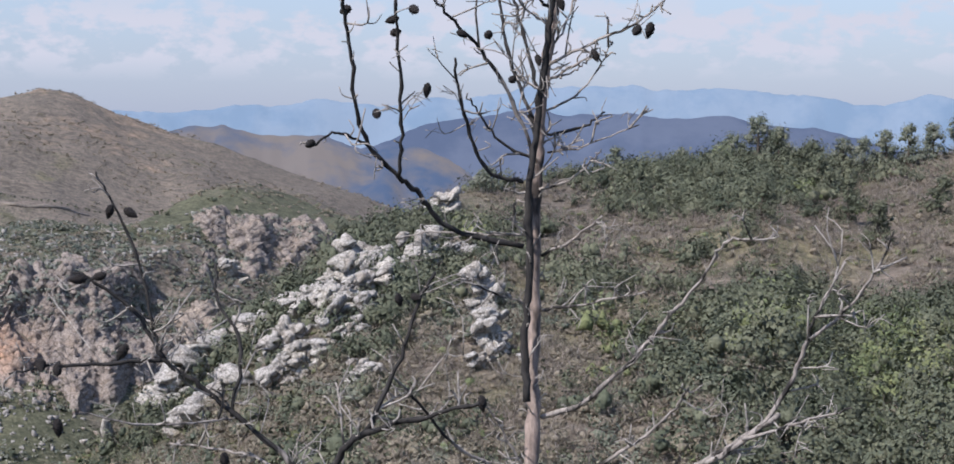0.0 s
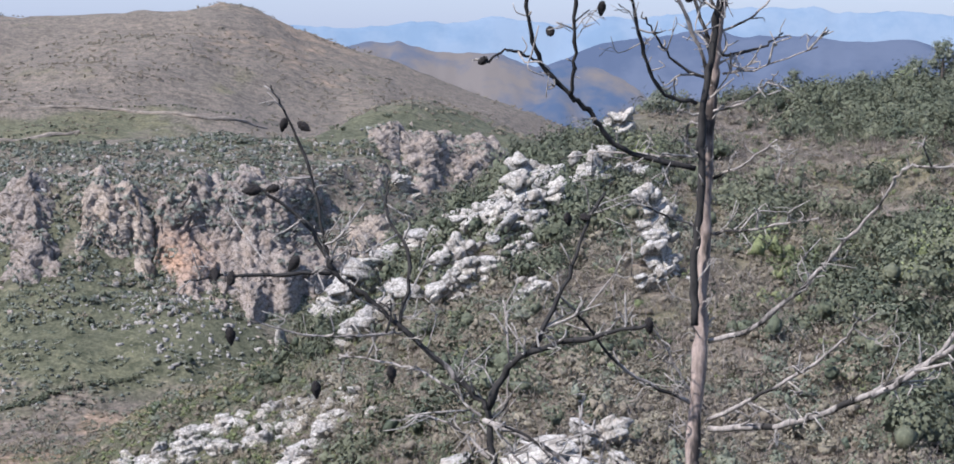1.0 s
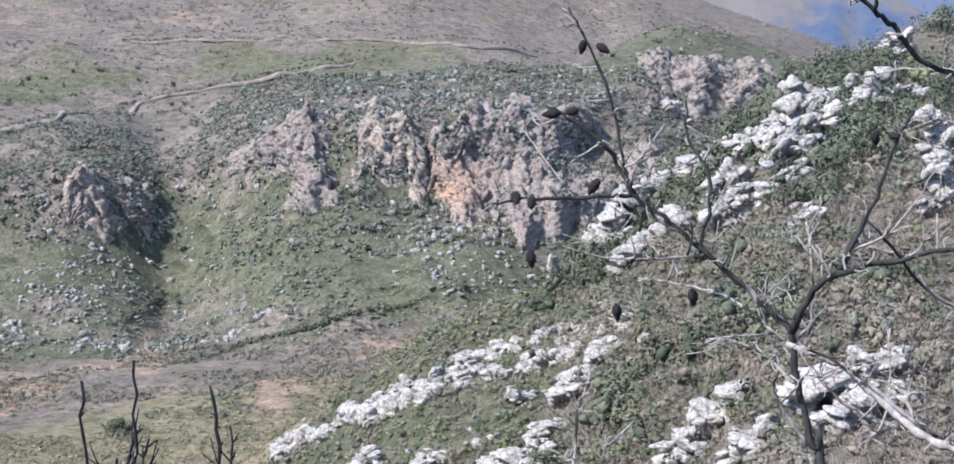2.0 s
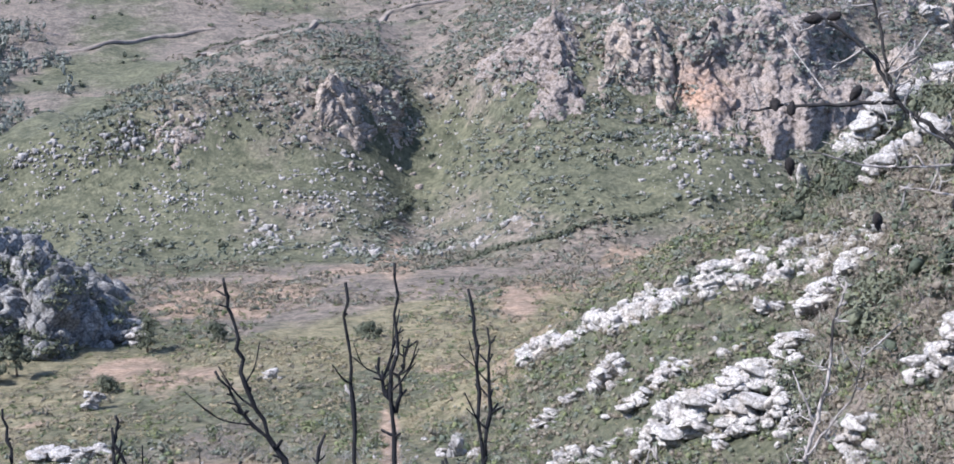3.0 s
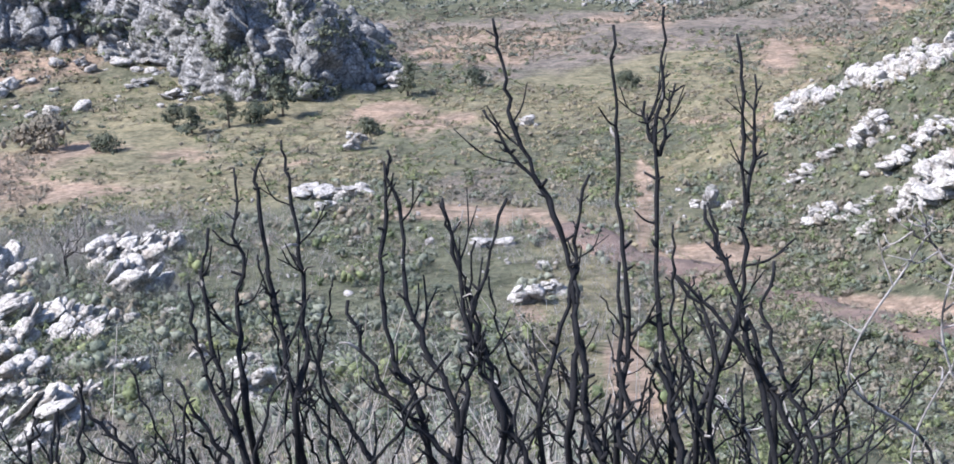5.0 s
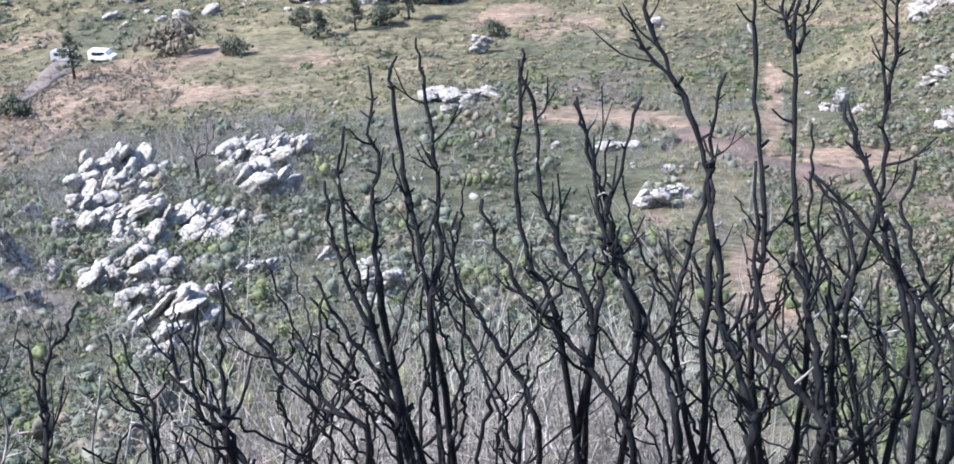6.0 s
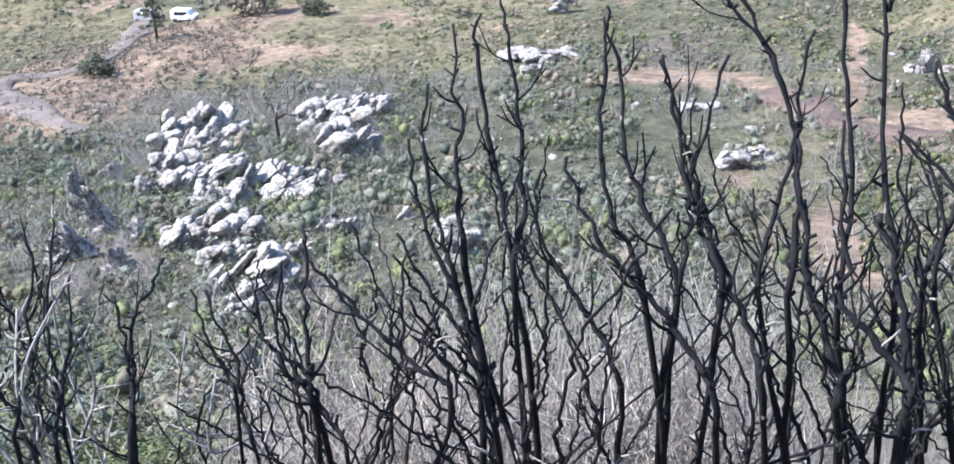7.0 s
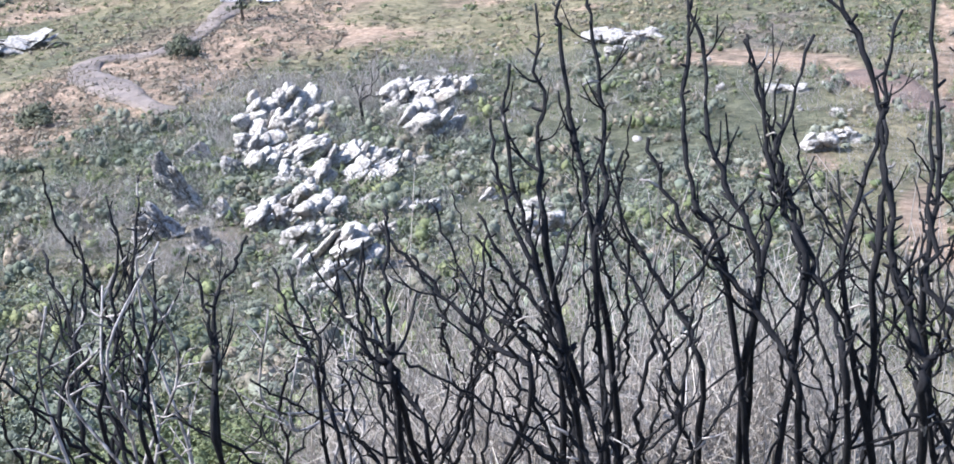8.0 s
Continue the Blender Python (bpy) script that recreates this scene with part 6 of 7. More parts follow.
limb(sapling, ((8.43, -9.75), (8.13, -7.27), (8.86, -5.83), (8.91, -4.60)), 6.6, 6.7, 0.007, 0.004, M_CHARLIMB, 11)
limb(sapling, ((8.54, -9.79), (10.95, -9.96), (13.46, -9.43)), 6.6, 6.4, 0.007, 0.003, M_LIMB, 11)
limb(sapling, ((5.58, -12.59), (7.16, -11.38), (8.62, -10.87), (10.50, -10.57)), 6.6, 6.9, 0.008, 0.004, M_LIMB, 11)
limb(sapling, ((5.25, -14.01), (6.72, -12.81), (8.19, -12.62)), 6.6, 6.9, 0.008, 0.004, M_LIMB, 11)
limb(sapling, ((5.26, -12.79), (4.64, -11.96), (4.78, -9.50), (4.89, -8.68)), 6.6, 6.8, 0.007, 0.004, M_LIMB, 11)
limb(sapling, ((-0.21, -16.06), (1.27, -15.12), (3.38, -13.57), (5.07, -12.79)), 6.4, 6.4, 0.014, 0.006, M_LIMB, 11)
limb(sapling, ((4.80, -16.07), (5.88, -14.43), (5.79, -13.62)), 6.6, 6.5, 0.01, 0.005, M_LIMB, 11)
limb(sapling, ((5.48, -12.72), (3.75, -13.37), (2.33, -14.52), (1.12, -15.49), (-0.38, -16.05)), 6.6, 6.2, 0.012, 0.02, M_LIMB, 14)
limb(sapling, ((1.32, -15.36), (2.52, -15.12), (3.94, -14.38), (5.17, -12.81)), 6.5, 6.4, 0.012, 0.004, M_LIMB, 14)
limb(sapling, ((1.12, -15.49), (1.53, -14.48), (1.36, -13.29), (2.36, -12.73)), 6.4, 6.6, 0.01, 0.004, M_LIMB, 14)
for at, up in ((4.49, 3.91), (2.19, 3.93), (2.91, 3.59), (2.81, 3.16), (0.55, 3.12), (-0.33, 3.08), (1.75, 1.24), (3.46, 0.43), (-3.93, 2.4), (-5.34, 3.21), (-5.77, 3.24), (-2.02, 2.24), (-1.16, 1.58), (-2.78, 4.13),):
    cone(pine, at, up, 7.2)
for at, up in ((5.7, -0.59),):
    cone(pine, at, up, 7.0)
for at, up in ((12.38, -2.81), (11.72, -2.87), (12.74, -4.97), (13.42, -5.05), (14.68, -7.84), (14.14, -8.0), (12.02, -7.48), (2.73, -5.88), (2.16, -5.81),):
    cone(sapling, at, up, 6.5)
for at, up in ((14.17, -9.89), (11.26, -11.7), (-0.11, -9.39), (8.68, -11.19),):
    cone(sapling, at, up, 6.6, down=True)


# ---- burnt shrubs below the lookout ----
def bole(shrub, line, r0, r1, twiggy=8, stretch=0.65):
    """A charred stem through places, from its foot up, with short forked side twigs."""
    path = curved(np.array(line), 4)
    n = len(path)
    path[1:-1] += ng.normal(size=(n - 2, 3)) * (0.0085, 0.0085, 0.004)
    made = Joined()
    v, f = tube(path, r0, r1, 7, 0.8)
    knot = np.repeat(1 + 0.16 * ng.normal(size=n).clip(-1, 2), 7)[:, None]
    v = np.repeat(path, 7, 0) + (v - np.repeat(path, 7, 0)) * knot
    made.add(v, f)
    n = len(path)
    for k in range(twiggy):
        i = int(ng.uniform(0.2, 0.85) * (n - 2)) + 1
        ahead = path[min(i + 1, n - 1)] - path[i - 1]
        ahead /= np.linalg.norm(ahead)
        side = unit(ng, 1)[0] * (1, 1, 0.2)
        side /= np.linalg.norm(side)
        long = stretch * ng.uniform(0.08, 0.55) ** 1.15
        way = ahead * 0.6 + side * ng.uniform(0.45, 0.95)
        up = np.array((0, 0, 1.0))
        r = (r0 + (r1 - r0) * i / n) * ng.uniform(0.4, 0.7)
        a = path[i]
        m = a + way * long * 0.45
        tip = m + (way * 0.6 + up * 0.5) * long * 0.6 + unit(ng, 1)[0] * long * 0.1
        made.add(*tube(curved([a, m, tip], 4), r, r * 0.55, 5))
        if long > 0.2:
            made.add(*tube(np.array([m, m + (side + up) * long * 0.3]), r * 0.7, r * 0.5, 5))
    for k in range(int(5 + 2 * twiggy)):
        i = int(ng.uniform(0.15, 0.98) * (n - 2)) + 1
        side = unit(ng, 1)[0] * (1, 1, 0.4) + (0, 0, 0.35)
        r = (r0 + (r1 - r0) * i / n) * ng.uniform(0.45, 0.85)
        made.add(*tube(np.array([path[i], path[i] + side * r * 1.6, path[i] + side * (r * 1.6 + ng.uniform(0.01, 0.05)) + (0, 0, 0.01)]), r, r * 0.7, 5))
    stem = made.part("stem", M_CHAR, shrub)
    for k in range(int(ng.integers(0, 3))):
        bits = Joined()
        i = int(ng.uniform(0.2, 0.95) * (n - 2)) + 1
        way = unit(ng, 1)[0] * (1, 1, 0.5) + (0, 0, 0.5)
        r, long = ng.uniform(0.004, 0.0085), ng.uniform(0.03, 0.14)
        bits.add(*tube(np.array([path[i], path[i] + way * long * 0.6, path[i] + way * long + unit(ng, 1)[0] * long * 0.25]), r, r * 0.6, 5))
        bits.part("broken_twig", M_STUB, stem, "pale broken twig with bare wood")
    return stem


def burnt_shrub(bearing, slant, label="charred leafless shrub with upright black stems"):
    foot = under(bearing, slant)
    return thing("burnt_shrub", foot, label, "shrub", "burnt shrubs"), foot


def up_from(shrub, foot, line, slant, r0=0.0195, r1=0.0062, twiggy=6):
    """A stem of a shrub whose upper run is given from the tip down."""
    pts = [near(b, e, slant) for b, e in line][::-1]
    start = foot + np.array((ng.normal() * 0.06, ng.normal() * 0.06, -0.05))
    knee = 0.5 * (start + pts[0]) + np.array((ng.normal() * 0.04, ng.normal() * 0.04, 0.0))
    local = [p - foot for p in (start, knee, *pts)]
    return bole(shrub, local, r0, r1, twiggy)


shrub, foot = burnt_shrub(31.4, 7.4)
up_from(shrub, foot, ((33.55, -12.98), (33.39, -13.91), (33.22, -15.36), (32.92, -16.93), (32.14, -18.73), (31.35, -20.63), (31.10, -22.29), (31.11, -24.77), (31.47, -27.25)), 7.4)
bole(shrub, [near(b, e, 7.4) - foot for b, e in ((34.05, -16.04), (33.37, -17.22), (32.14, -18.73), (31.45, -20.42))][::-1], 0.011, 0.0052, 3)
up_from(shrub, foot, ((30.38, -18.39), (30.89, -20.23), (31.21, -22.29), (32.02, -24.73), (32.62, -27.20)), 7.4)

shrub, foot = burnt_shrub(28.9, 7.4)
up_from(shrub, foot, ((29.38, -13.37), (29.41, -15.73), (29.38, -17.80), (29.26, -20.91), (29.15, -24.01), (29.63, -27.31)), 7.4)
up_from(shrub, foot, ((27.64, -12.81), (27.73, -15.17), (27.97, -17.84), (28.16, -20.94), (27.93, -24.45), (27.56, -27.35)), 7.4)
bole(shrub, [near(b, e, 7.4) - foot for b, e in ((28.35, -15.97), (28.27, -17.01), (27.86, -17.84))][::-1], 0.011, 0.0052, 3)
bole(shrub, [near(b, e, 7.4) - foot for b, e in ((27.27, -15.39), (27.62, -16.61), (27.86, -17.84))][::-1], 0.011, 0.0052, 3)

shrub, foot = burnt_shrub(26.0, 7.4)
up_from(shrub, foot, ((25.14, -13.79), (24.94, -15.84), (24.86, -18.93), (24.88, -21.60), (25.46, -24.06), (26.39, -26.10), (26.76, -27.35)), 7.4)
bole(shrub, [near(b, e, 7.4) - foot for b, e in ((24.52, -15.13), (24.53, -17.49), (24.79, -19.54))][::-1], 0.011, 0.0052, 3)
up_from(shrub, foot, ((26.20, -19.43), (25.64, -21.39), (24.78, -23.24), (24.13, -25.69), (23.80, -27.34)), 7.4)
up_from(shrub, foot, ((27.52, -21.78), (26.33, -23.24), (25.92, -24.88), (26.19, -27.36)), 7.4)

shrub, foot = burnt_shrub(42.3, 7.6)
up_from(shrub, foot, ((41.19, -16.55), (41.09, -17.90), (40.96, -19.76), (40.94, -21.61), (41.10, -24.06), (41.72, -26.47)), 7.6)
up_from(shrub, foot, ((41.92, -17.10), (42.25, -17.79), (42.16, -19.85), (41.90, -22.34), (41.68, -25.22)), 7.6)
up_from(shrub, foot, ((42.94, -17.31), (43.10, -19.54), (43.05, -20.98), (43.51, -22.97), (43.38, -25.43)), 7.6)
up_from(shrub, foot, ((44.06, -19.23), (44.43, -20.82), (44.37, -22.87), (44.18, -24.72), (43.82, -26.22)), 7.6)

shrub, foot = burnt_shrub(36.0, 7.4)
up_from(shrub, foot, ((37.54, -17.20), (37.67, -18.18), (37.92, -19.82), (38.10, -21.87), (37.88, -24.36), (36.94, -26.48)), 7.4)
up_from(shrub, foot, ((37.68, -17.56), (37.25, -19.66), (37.25, -22.35), (36.53, -24.46), (35.60, -27.02)), 7.4)
up_from(shrub, foot, ((35.70, -18.94), (35.34, -20.62), (35.17, -22.91), (34.53, -25.01), (34.00, -27.13)), 7.4)
up_from(shrub, foot, ((33.37, -19.08), (34.17, -21.32), (34.84, -22.93), (35.08, -24.77), (35.60, -27.02)), 7.4)

shrub, foot = burnt_shrub(33.2, 7.4)
up_from(shrub, foot, ((35.79, -19.09), (35.59, -20.13), (35.23, -21.60), (34.85, -22.65), (34.59, -24.11), (34.11, -25.57), (33.61, -27.03), (32.99, -28.48), (32.62, -30.53)), 7.4, 0.0192, 0.0064, 5)
up_from(shrub, foot, ((39.39, -22.15), (38.98, -23.84), (38.30, -25.13), (37.26, -26.44), (36.20, -27.73), (35.14, -29.22), (34.42, -30.87)), 7.4, 0.0208, 0.0072, 5)

shrub, foot = burnt_shrub(23.4, 7.2)
up_from(shrub, foot, ((26.32, -19.51), (25.67, -21.43), (25.00, -23.05), (24.65, -24.67), (23.96, -26.87), (23.68, -29.27), (23.87, -30.87)), 7.2, 0.0240, 0.0080, 5)
up_from(shrub, foot, ((27.49, -21.84), (26.19, -23.06), (24.87, -24.47), (23.75, -26.06), (23.06, -27.64), (22.77, -30.02)), 7.2, 0.0208, 0.0072, 4)
up_from(shrub, foot, ((23.86, -21.42), (24.25, -23.24), (23.56, -25.25), (22.64, -26.82), (22.14, -28.80), (22.41, -30.80)), 7.2, 0.0224, 0.0072, 4)
up_from(shrub, foot, ((21.40, -25.57), (21.65, -27.18), (21.37, -28.76), (21.40, -30.74)), 7.2, 0.0192, 0.0072, 3)

shrub, foot = burnt_shrub(37.6, 7.6)
up_from(shrub, foot, ((40.27, -22.49), (40.64, -23.90), (40.24, -25.59), (39.33, -26.90), (38.54, -28.40), (37.99, -30.07)), 7.6, 0.0192, 0.0064, 5)

shrub, foot = burnt_shrub(43.2, 7.5)
up_from(shrub, foot, ((45.86, -24.10), (45.35, -25.29), (44.62, -26.61), (43.76, -27.93), (43.37, -29.41), (43.24, -30.23)), 7.5, 0.0176, 0.0064, 4)
up_from(shrub, foot, ((45.00, -21.00), (45.00, -22.65), (44.74, -24.12), (44.26, -25.62), (43.68, -27.33), (43.32, -29.00)), 7.5, 0.0208, 0.0064, 5)

shrub, foot = burnt_shrub(49.6, 7.3)
up_from(shrub, foot, ((49.33, -23.55), (49.35, -24.77), (49.70, -26.56), (49.82, -28.17), (49.92, -29.36)), 7.3, 0.0192, 0.0072, 4)
up_from(shrub, foot, ((49.21, -24.59), (48.21, -25.96), (47.06, -27.34), (45.86, -28.52), (44.68, -30.08)), 7.3, 0.0160, 0.0064, 5)
up_from(shrub, foot, ((50.88, -24.65), (51.39, -25.68), (51.29, -26.92), (50.63, -28.24), (49.91, -29.30)), 7.3, 0.0160, 0.0064, 3)
up_from(shrub, foot, ((50.27, -24.56), (50.78, -26.13), (50.77, -27.37), (49.86, -28.73), (49.39, -30.03), (48.91, -31.32)), 7.3, 0.0160, 0.0064, 4)

shrub, foot = burnt_shrub(52.6, 7.6)
up_from(shrub, foot, ((53.58, -24.89), (53.32, -26.35), (52.78, -28.06), (52.61, -28.89)), 7.6, 0.0144, 0.0056, 5)
up_from(shrub, foot, ((53.09, -25.02), (52.80, -26.41), (52.41, -27.91), (52.51, -29.53), (52.15, -31.22)), 7.6, 0.0144, 0.0056, 5)

shrub, foot = burnt_shrub(29.6, 7.3)
up_from(shrub, foot, ((31.07, -21.97), (31.01, -23.62), (30.83, -25.27), (30.77, -26.91), (30.24, -28.34), (29.81, -29.77), (29.85, -30.98)), 7.3, 0.0272, 0.0096, 5)
up_from(shrub, foot, ((29.42, -21.40), (29.38, -25.70), (29.53, -27.53), (28.41, -28.55), (27.51, -29.76), (27.17, -30.96)), 7.3, 0.0288, 0.0088, 4)

shrub, foot = burnt_shrub(27.0, 7.3)
up_from(shrub, foot, ((28.14, -24.48), (27.60, -26.32), (27.27, -28.14), (27.16, -29.75), (27.05, -30.96)), 7.3, 0.0336, 0.0112, 4)

shrub, foot = burnt_shrub(59.4, 7.6)
up_from(shrub, foot, ((57.62, -21.04), (58.11, -22.78), (58.58, -24.31), (58.85, -25.88), (59.02, -27.47), (59.45, -29.60)), 7.6, 0.0152, 0.0048, 7)
up_from(shrub, foot, ((58.89, -21.51), (58.87, -23.24), (59.49, -24.93), (59.77, -26.49), (60.69, -28.31)), 7.6, 0.0144, 0.0048, 7)
up_from(shrub, foot, ((57.67, -23.68), (57.93, -25.26), (58.62, -26.74), (58.99, -28.69)), 7.6, 0.0136, 0.0048, 6)

shrub, foot = burnt_shrub(61.8, 7.5)
up_from(shrub, foot, ((60.16, -22.77), (60.34, -24.35), (60.94, -25.84), (61.70, -27.07), (62.43, -28.91)), 7.5, 0.0144, 0.0048, 7)
up_from(shrub, foot, ((61.45, -24.51), (61.45, -26.12), (61.44, -27.74), (61.65, -29.30)), 7.5, 0.0144, 0.0048, 6)

shrub, foot = burnt_shrub(56.6, 7.4)
up_from(shrub, foot, ((54.33, -23.70), (54.96, -24.61), (55.77, -25.28), (56.14, -26.44), (56.34, -27.83), (56.96, -29.95)), 7.4, 0.0160, 0.0064, 4)
up_from(shrub, foot, ((56.70, -24.49), (56.35, -25.38), (56.44, -26.79), (56.34, -27.83), (56.71, -29.18)), 7.4, 0.0128, 0.0056, 4)

TOPS = ((20, -24.2), (26, -23.3), (30, -22.6), (36, -22.6), (41, -23.8), (45, -25.2), (48.5, -26.6), (52, -26.2), (54.5, -25.0), (58, -22.4), (64, -22.0))
tb, te = np.array(TOPS).T


def branching(shrub, foot, thick, spread):
    """Charred wood that forks as it climbs, from the foot to about the height of the thicket's top."""
    lean = np.array((ng.normal() * spread, ng.normal() * spread, 1.0))
    todo = [(np.array((ng.normal() * 0.08, ng.normal() * 0.08, -0.05)), lean, thick, 0)]
    while todo:
        at, way, r, depth = todo.pop()
        path, r0 = [at], r
        top = ng.normal() * 1.5
        for k in range(16):
            way = way / np.linalg.norm(way) + ng.normal(size=3) * (0.16, 0.16, 0.05) + (0, 0, 0.09)
            at = at + way / np.linalg.norm(way) * ng.uniform(0.14, 0.24)
            path.append(at)
            r *= 0.94
            w = at + foot - (0, 0, EYE)
            over_top = math.degrees(math.atan2(w[2], math.hypot(w[0], w[1]))) - np.interp(math.degrees(math.atan2(-w[0], w[1])), tb, te)
            if over_top > top or r < 0.0055:
                break
            if k > 1 and depth < 3 and ng.random() < 0.3 and over_top < top - 1.5:
                side = ng.normal(size=3) * (1, 1, 0.1)
                side /= np.linalg.norm(side)
                todo.append((at, way / np.linalg.norm(way) * 0.8 + side * 0.65, r * ng.uniform(0.62, 0.85), depth + 1))
                way = way / np.linalg.norm(way) - side * 0.3
        if len(path) > 3:
            bole(shrub, path, r0, max(r * 0.8, 0.005), int(ng.integers(1, 4)))


for k in range(27):
    b = 22.5 + 41.5 * (k + ng.uniform(0.1, 0.9)) / 27
    if 50.5 < b < 57.0 or (29 < b < 41 and k % 3 == 0):
        continue
    shrub, foot = burnt_shrub(b, ng.uniform(6.9, 9.2))
    for j in range(int(ng.integers(2, 4))):
        branching(shrub, foot, ng.uniform(0.011, 0.0185), 0.34)

# grey twig thicket behind them
hg = np.random.default_rng(88)
p = scatter(hg, 330, 31, 51, 11, 27)
size = hg.uniform(0.6, 1.1, len(p))
bare_scrub("twig_thicket", "pale grey leafless twigs behind burnt stems", M_TWIG, hg, p, size, hg.uniform(1.1, 3.2, len(p)), 20, np.full(len(p), 0.0085), 0.5)
p = scatter(hg, 60, 20, 33, 14, 26)
bare_scrub("twig_thicket", "sparse grey twigs on the slope", M_TWIG, hg, p, hg.uniform(0.5, 0.9, len(p)), hg.uniform(1.0, 1.8, len(p)), 30, np.full(len(p), 0.0055), 0.42)
p = scatter(hg, 70, 53, 64, 16, 40)
scrub("green_bushes", "fresh green bushes below the lookout", M_GREEN, hg, p, hg.uniform(0.6, 1.2, len(p)), hg.uniform(0.8, 1.6, len(p)), 420, np.full(len(p), 0.05))
p = scatter(hg, 260, 22, 64, 28, 60)
scrub("green_bushes", "green bushes and grass on the steep slope", M_GREEN, hg, p, hg.uniform(0.5, 1.2, len(p)), hg.uniform(0.5, 1.2, len(p)), 300, np.full(len(p), 0.045))


def pale_shrub(bearing, slant, top, count):
    """A dead shrub bleached grey, with curved spreading branches."""
    foot = under(bearing, slant)
    shrub = thing("bleached_shrub", foot, "dead bleached shrub with curved pale grey branches", "shrub", "bleached shrubs")
    for j in range(count):
        tip = near(bearing + ng.normal() * 3.0, top - abs(ng.normal()) * 2.2, slant + ng.normal() * 0.4) - foot
        line = [np.zeros(3) - (0, 0, 0.05)]
        for f in (0.3, 0.55, 0.8):
            line.append(tip * np.array((f**1.6, f**1.6, f)) + ng.normal(size=3) * (0.14, 0.14, 0.08))
        line.append(tip)
        path = curved(np.array(line), 6)
        made = Joined()
        made.add(*tube(path, 0.013, 0.005, 6))
        for k in range(9):
            i = int(ng.integers(len(path) // 3, len(path) - 1))
            way = unit(ng, 1)[0] * (1, 1, 0.4) + (0, 0, 0.5)
            long = ng.uniform(0.08, 0.34)
            mid = path[i] + way * long * 0.5
            made.add(*tube(curved([path[i], mid, mid + (way + unit(ng, 1)[0] * 0.7) * long * 0.4], 3), 0.006, 0.002, 4))
        made.part("branch", M_PALE, shrub)
    return shrub


M_PALE = bark_material("bleached_wood", (0.15, 0.137, 0.127), (0.42, 0.39, 0.365), (0.05, 0.047, 0.045), 0.55, 16.0)
for args in ((61.5, 7.0, -23.5, 4), (59.0, 7.6, -22.5, 3), (16.2, 8.5, -19.5, 4), (13.0, 8.0, -21.5, 4), (20.5, 9.0, -24.0, 4), (50.9, 9.0, -26.0, 4)):
    pale_shrub(*args)


def pale_sapling(bearing, slant, stems, label):
    """A slender dead sapling bleached grey: each stem by bearings and rises from its foot up, with its radii."""
    root = under(bearing, slant)
    foot = math.degrees(math.atan2(root[2] - EYE, math.hypot(root[0], root[1])))
    plant = thing("bleached_sapling", (0, 0, 0), label, "tree")
    for k, (line, r0, r1) in enumerate(stems):
        start = ((bearing, foot - 0.5), ((bearing + line[0][0]) / 2, (foot + line[0][1]) / 2)) if k == 0 else ()
        limb(plant, (*start, *line), slant, slant, r0 * 0.72, r1 * 0.8, M_LIMB, 9, name="trunk" if k == 0 else "limb")
    return plant


pale_sapling(13.39, 8.0, ((((13.29, -20.57), (13.40, -19.48), (13.01, -18.27), (12.62, -16.66), (12.45, -15.05), (12.03, -13.74)), 0.022, 0.008), (((13.11, -18.48), (13.53, -17.49), (13.85, -16.69)), 0.012, 0.005), (((13.40, -19.58), (12.60, -18.46), (11.80, -17.43), (11.53, -15.83)), 0.01, 0.004)), "slender bleached sapling with forked bare stems")
pale_sapling(13.81, 8.0, ((((14.69, -22.96), (15.65, -22.42), (17.26, -21.53), (18.30, -20.56), (18.63, -19.21)), 0.018, 0.006), (((16.19, -22.15), (17.23, -22.20), (18.31, -21.74)), 0.008, 0.004), (((18.13, -20.72), (19.09, -20.24), (19.63, -19.74)), 0.009, 0.004)), "bleached bent sapling with a long curved stem")


# ---- burnt tree and grey brush on the knoll ----
x, y, z = meet(47.8, -20.5)
bare = thing("burnt_tree", (x, y, z), "burnt tree with a black trunk and pale bare limbs", "tree")
bg = np.random.default_rng(93)
made = Joined()
made.add(*tube(curved([(0, 0, -0.3), (0.1, 0, 1.2), (-0.05, 0.1, 2.4), (0.1, 0, 3.2)], 5), 0.2, 0.11, 7))
made.part("trunk", M_CHAR, bare)
for k in range(9):
    a, span, top = bg.uniform(0, 2 * math.pi), bg.uniform(1.2, 2.8), bg.uniform(3.6, 6.4)
    way = np.array((math.cos(a), math.sin(a), 0))
    made = Joined()
    path = curved([(0.05, 0, 2.7 + 0.05 * k), way * span * 0.4 + (0, 0, 3.2 + 0.1 * k), way * span * 0.9 + (0, 0, top * 0.8), way * span + (0, 0, top)], 5)
    made.add(*tube(path, 0.07, 0.02, 6))
    for j in range(6):
        i = int(bg.integers(6, len(path) - 1))
        made.add(*tube(np.array([path[i], path[i] + unit(bg, 1)[0] * 0.5 + (0, 0, 0.5)]), 0.025, 0.01, 4))
    made.part("limb", M_PALE if k % 2 else M_CHARLIMB, bare)
p = scatter(bg, 260, 43.5, 54, 128, 178)
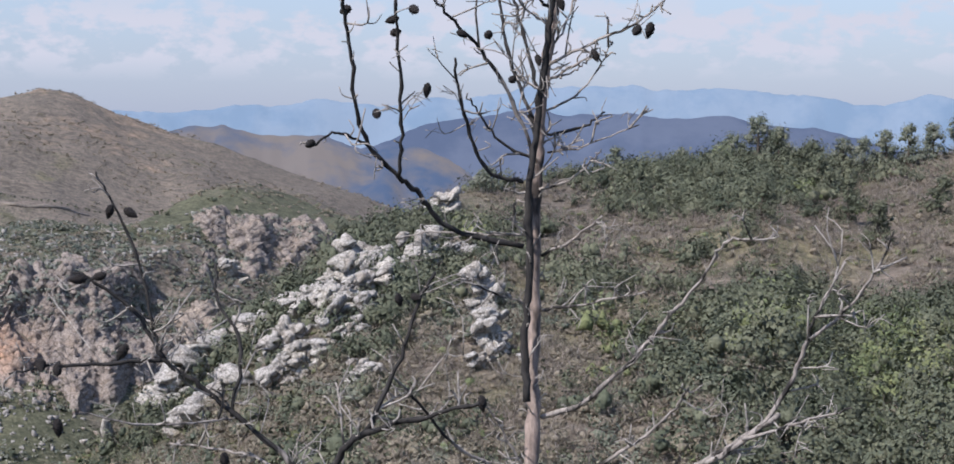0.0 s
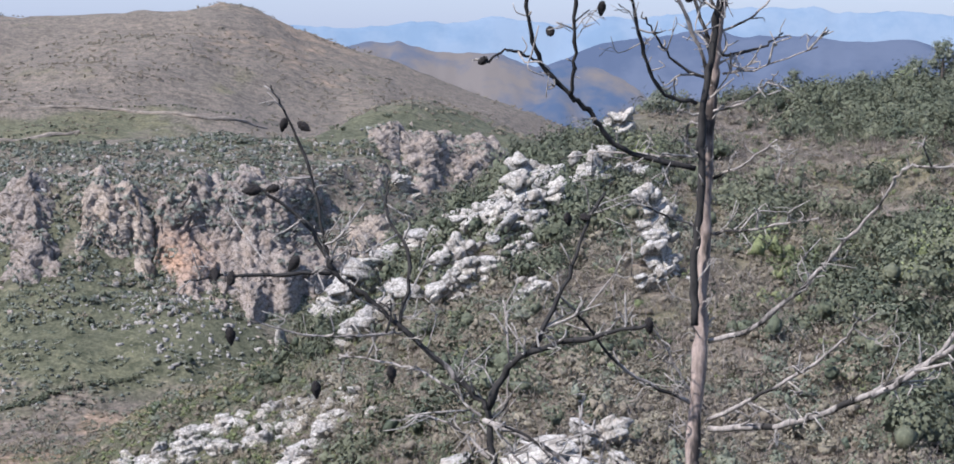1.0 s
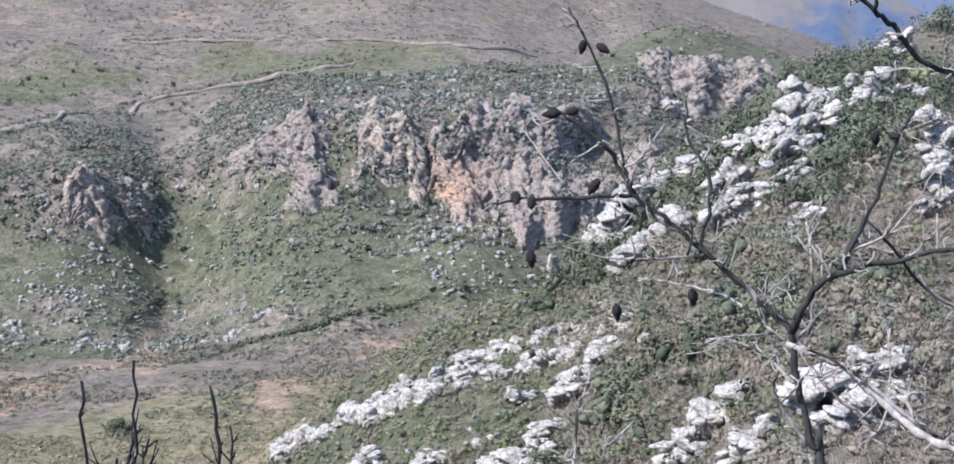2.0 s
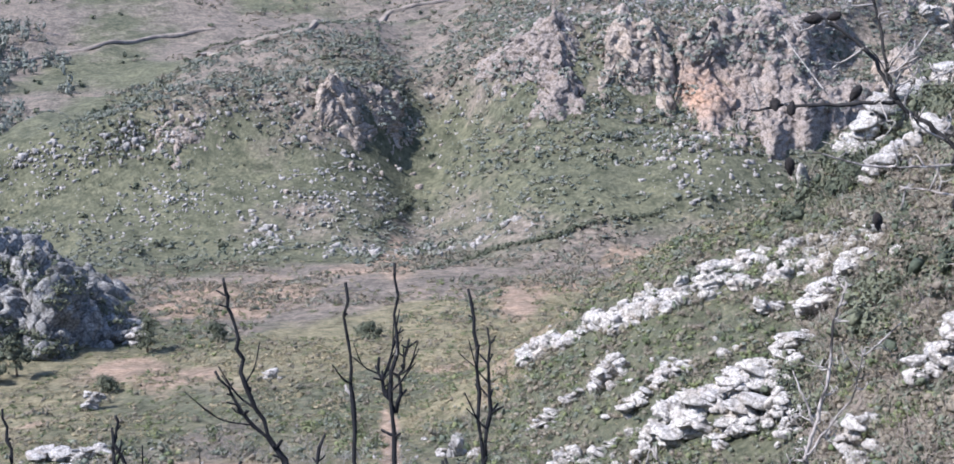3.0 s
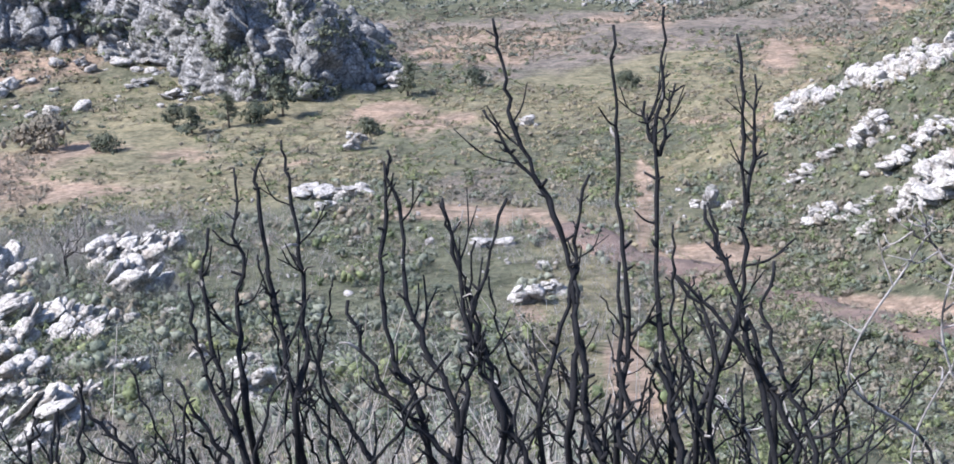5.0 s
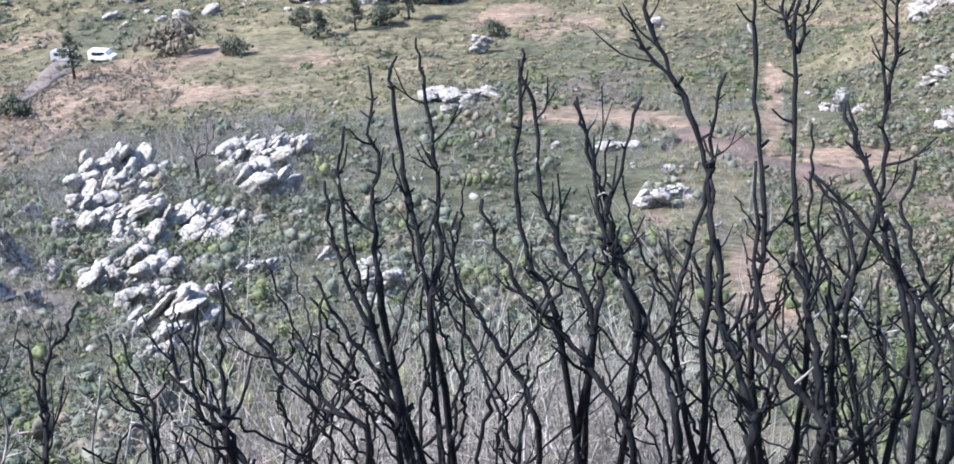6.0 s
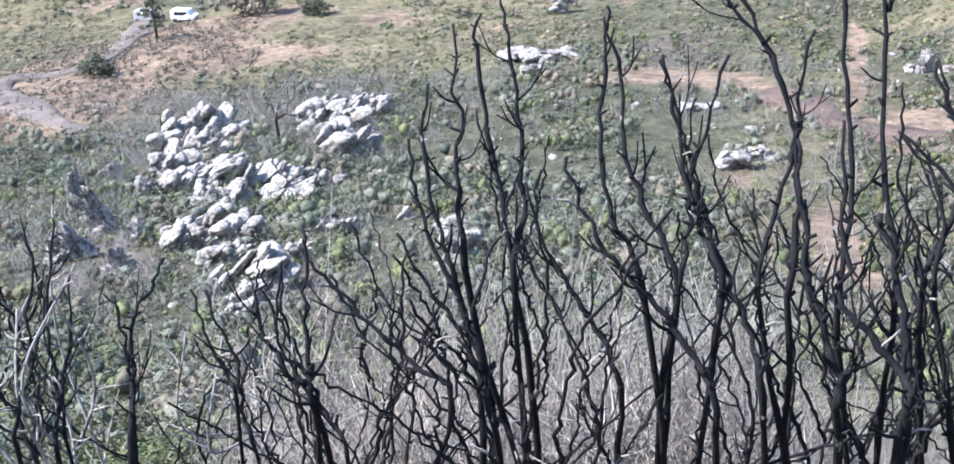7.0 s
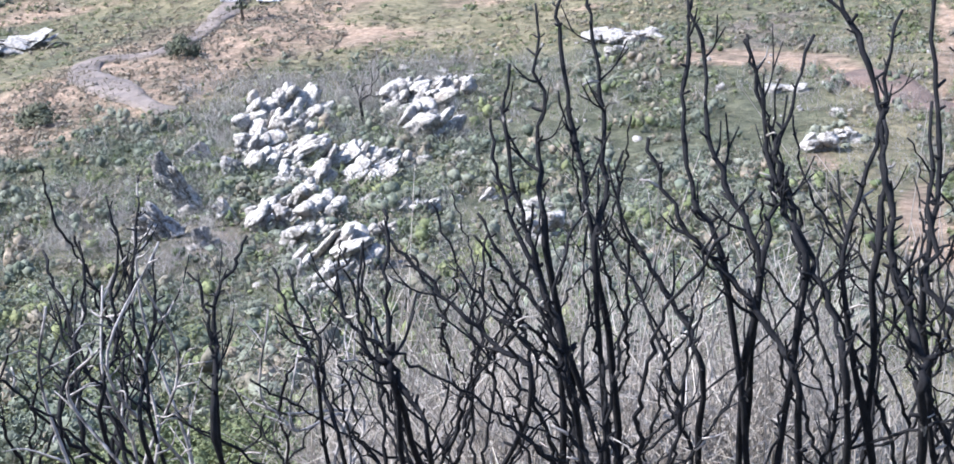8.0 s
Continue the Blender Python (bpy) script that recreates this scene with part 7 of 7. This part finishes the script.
bare_scrub("grey_brush", "grey leafless brush behind the knoll", M_ASHTWIG, bg, p, bg.uniform(0.9, 1.7, len(p)), bg.uniform(1.2, 2.8, len(p)), 20, np.full(len(p), 0.02), 0.4)
p = scatter(bg, 110, 53, 60, 85, 130)
bare_scrub("grey_brush", "grey leafless brush beside the rock fins", M_ASHTWIG, bg, p, bg.uniform(0.8, 1.4, len(p)), bg.uniform(1.0, 2.0, len(p)), 30, np.full(len(p), 0.016), 0.4)


# ---- parked vans ----
def box(made, lo, hi):
    x0, y0, z0 = lo
    x1, y1, z1 = hi
    v = np.array([(x, y, z) for z in (z0, z1) for x, y in ((x0, y0), (x1, y0), (x1, y1), (x0, y1))], float)
    made.add(v, [[3, 2, 1, 0], [4, 5, 6, 7], [0, 1, 5, 4], [1, 2, 6, 5], [2, 3, 7, 6], [3, 0, 4, 7]])


def van(bearing, rise, turn, paint, label):
    x, y, z = meet(bearing, rise, 120)
    root = thing("parked_van", (x, y, z), label, "van", "parked vans")
    root.rotation_euler = (0, 0, radians(turn))
    half, prof = 0.85, ((-1.85, 0.35), (1.85, 0.35), (1.9, 0.85), (1.35, 1.0), (0.85, 1.65), (-1.7, 1.75), (-1.88, 1.5))
    v = np.array([(px, s * half * (0.9 if pz > 1.2 else 1.0), pz) for s in (-1, 1) for px, pz in prof])
    k = len(prof)
    f = [list(range(k)), list(range(2 * k - 1, k - 1, -1))] + [[i, k + i, k + (i + 1) % k, (i + 1) % k] for i in range(k)]
    body = mesh_ob("body", v, f, paint, root)
    mod = body.modifiers.new("edge", "BEVEL")
    mod.width, mod.segments = 0.07, 2
    for s in (-1, 1):
        glass = Joined()
        box(glass, (-1.2, s * 0.81 - 0.02, 1.05), (0.8, s * 0.81 + 0.02, 1.5))
        glass.part("window", M_GLASS, root, "dark side window")
        for px in (-1.15, 1.2):
            wheel = Joined()
            a = np.linspace(0, 2 * np.pi, 17)[:-1]
            ring = [np.c_[px + q * np.cos(a), np.full(16, s * 0.84 + o), 0.32 + q * np.sin(a)] for q, o in ((0.32, -0.1), (0.32, 0.06), (0.2, 0.08))]
            faces = [[r * 16 + j, r * 16 + (j + 1) % 16, (r + 1) * 16 + (j + 1) % 16, (r + 1) * 16 + j] for r in range(2) for j in range(16)]
            wheel.add(np.concatenate(ring), faces + [list(range(32, 48))])
            wheel.part("wheel", M_CHAR, root, "black wheel")
    return root


M_WHITE = plain_material("white_paint", (0.78, 0.78, 0.78), 0.35)
M_SILVER = plain_material("silver_paint", (0.42, 0.42, 0.43), 0.35)
M_GLASS = plain_material("tinted_glass", (0.02, 0.022, 0.025), 0.1)
van(50.35, -15.85, 20, M_WHITE, "small white van parked by a dirt road")
van(51.6, -15.7, 15, M_SILVER, "grey van parked under a tree")
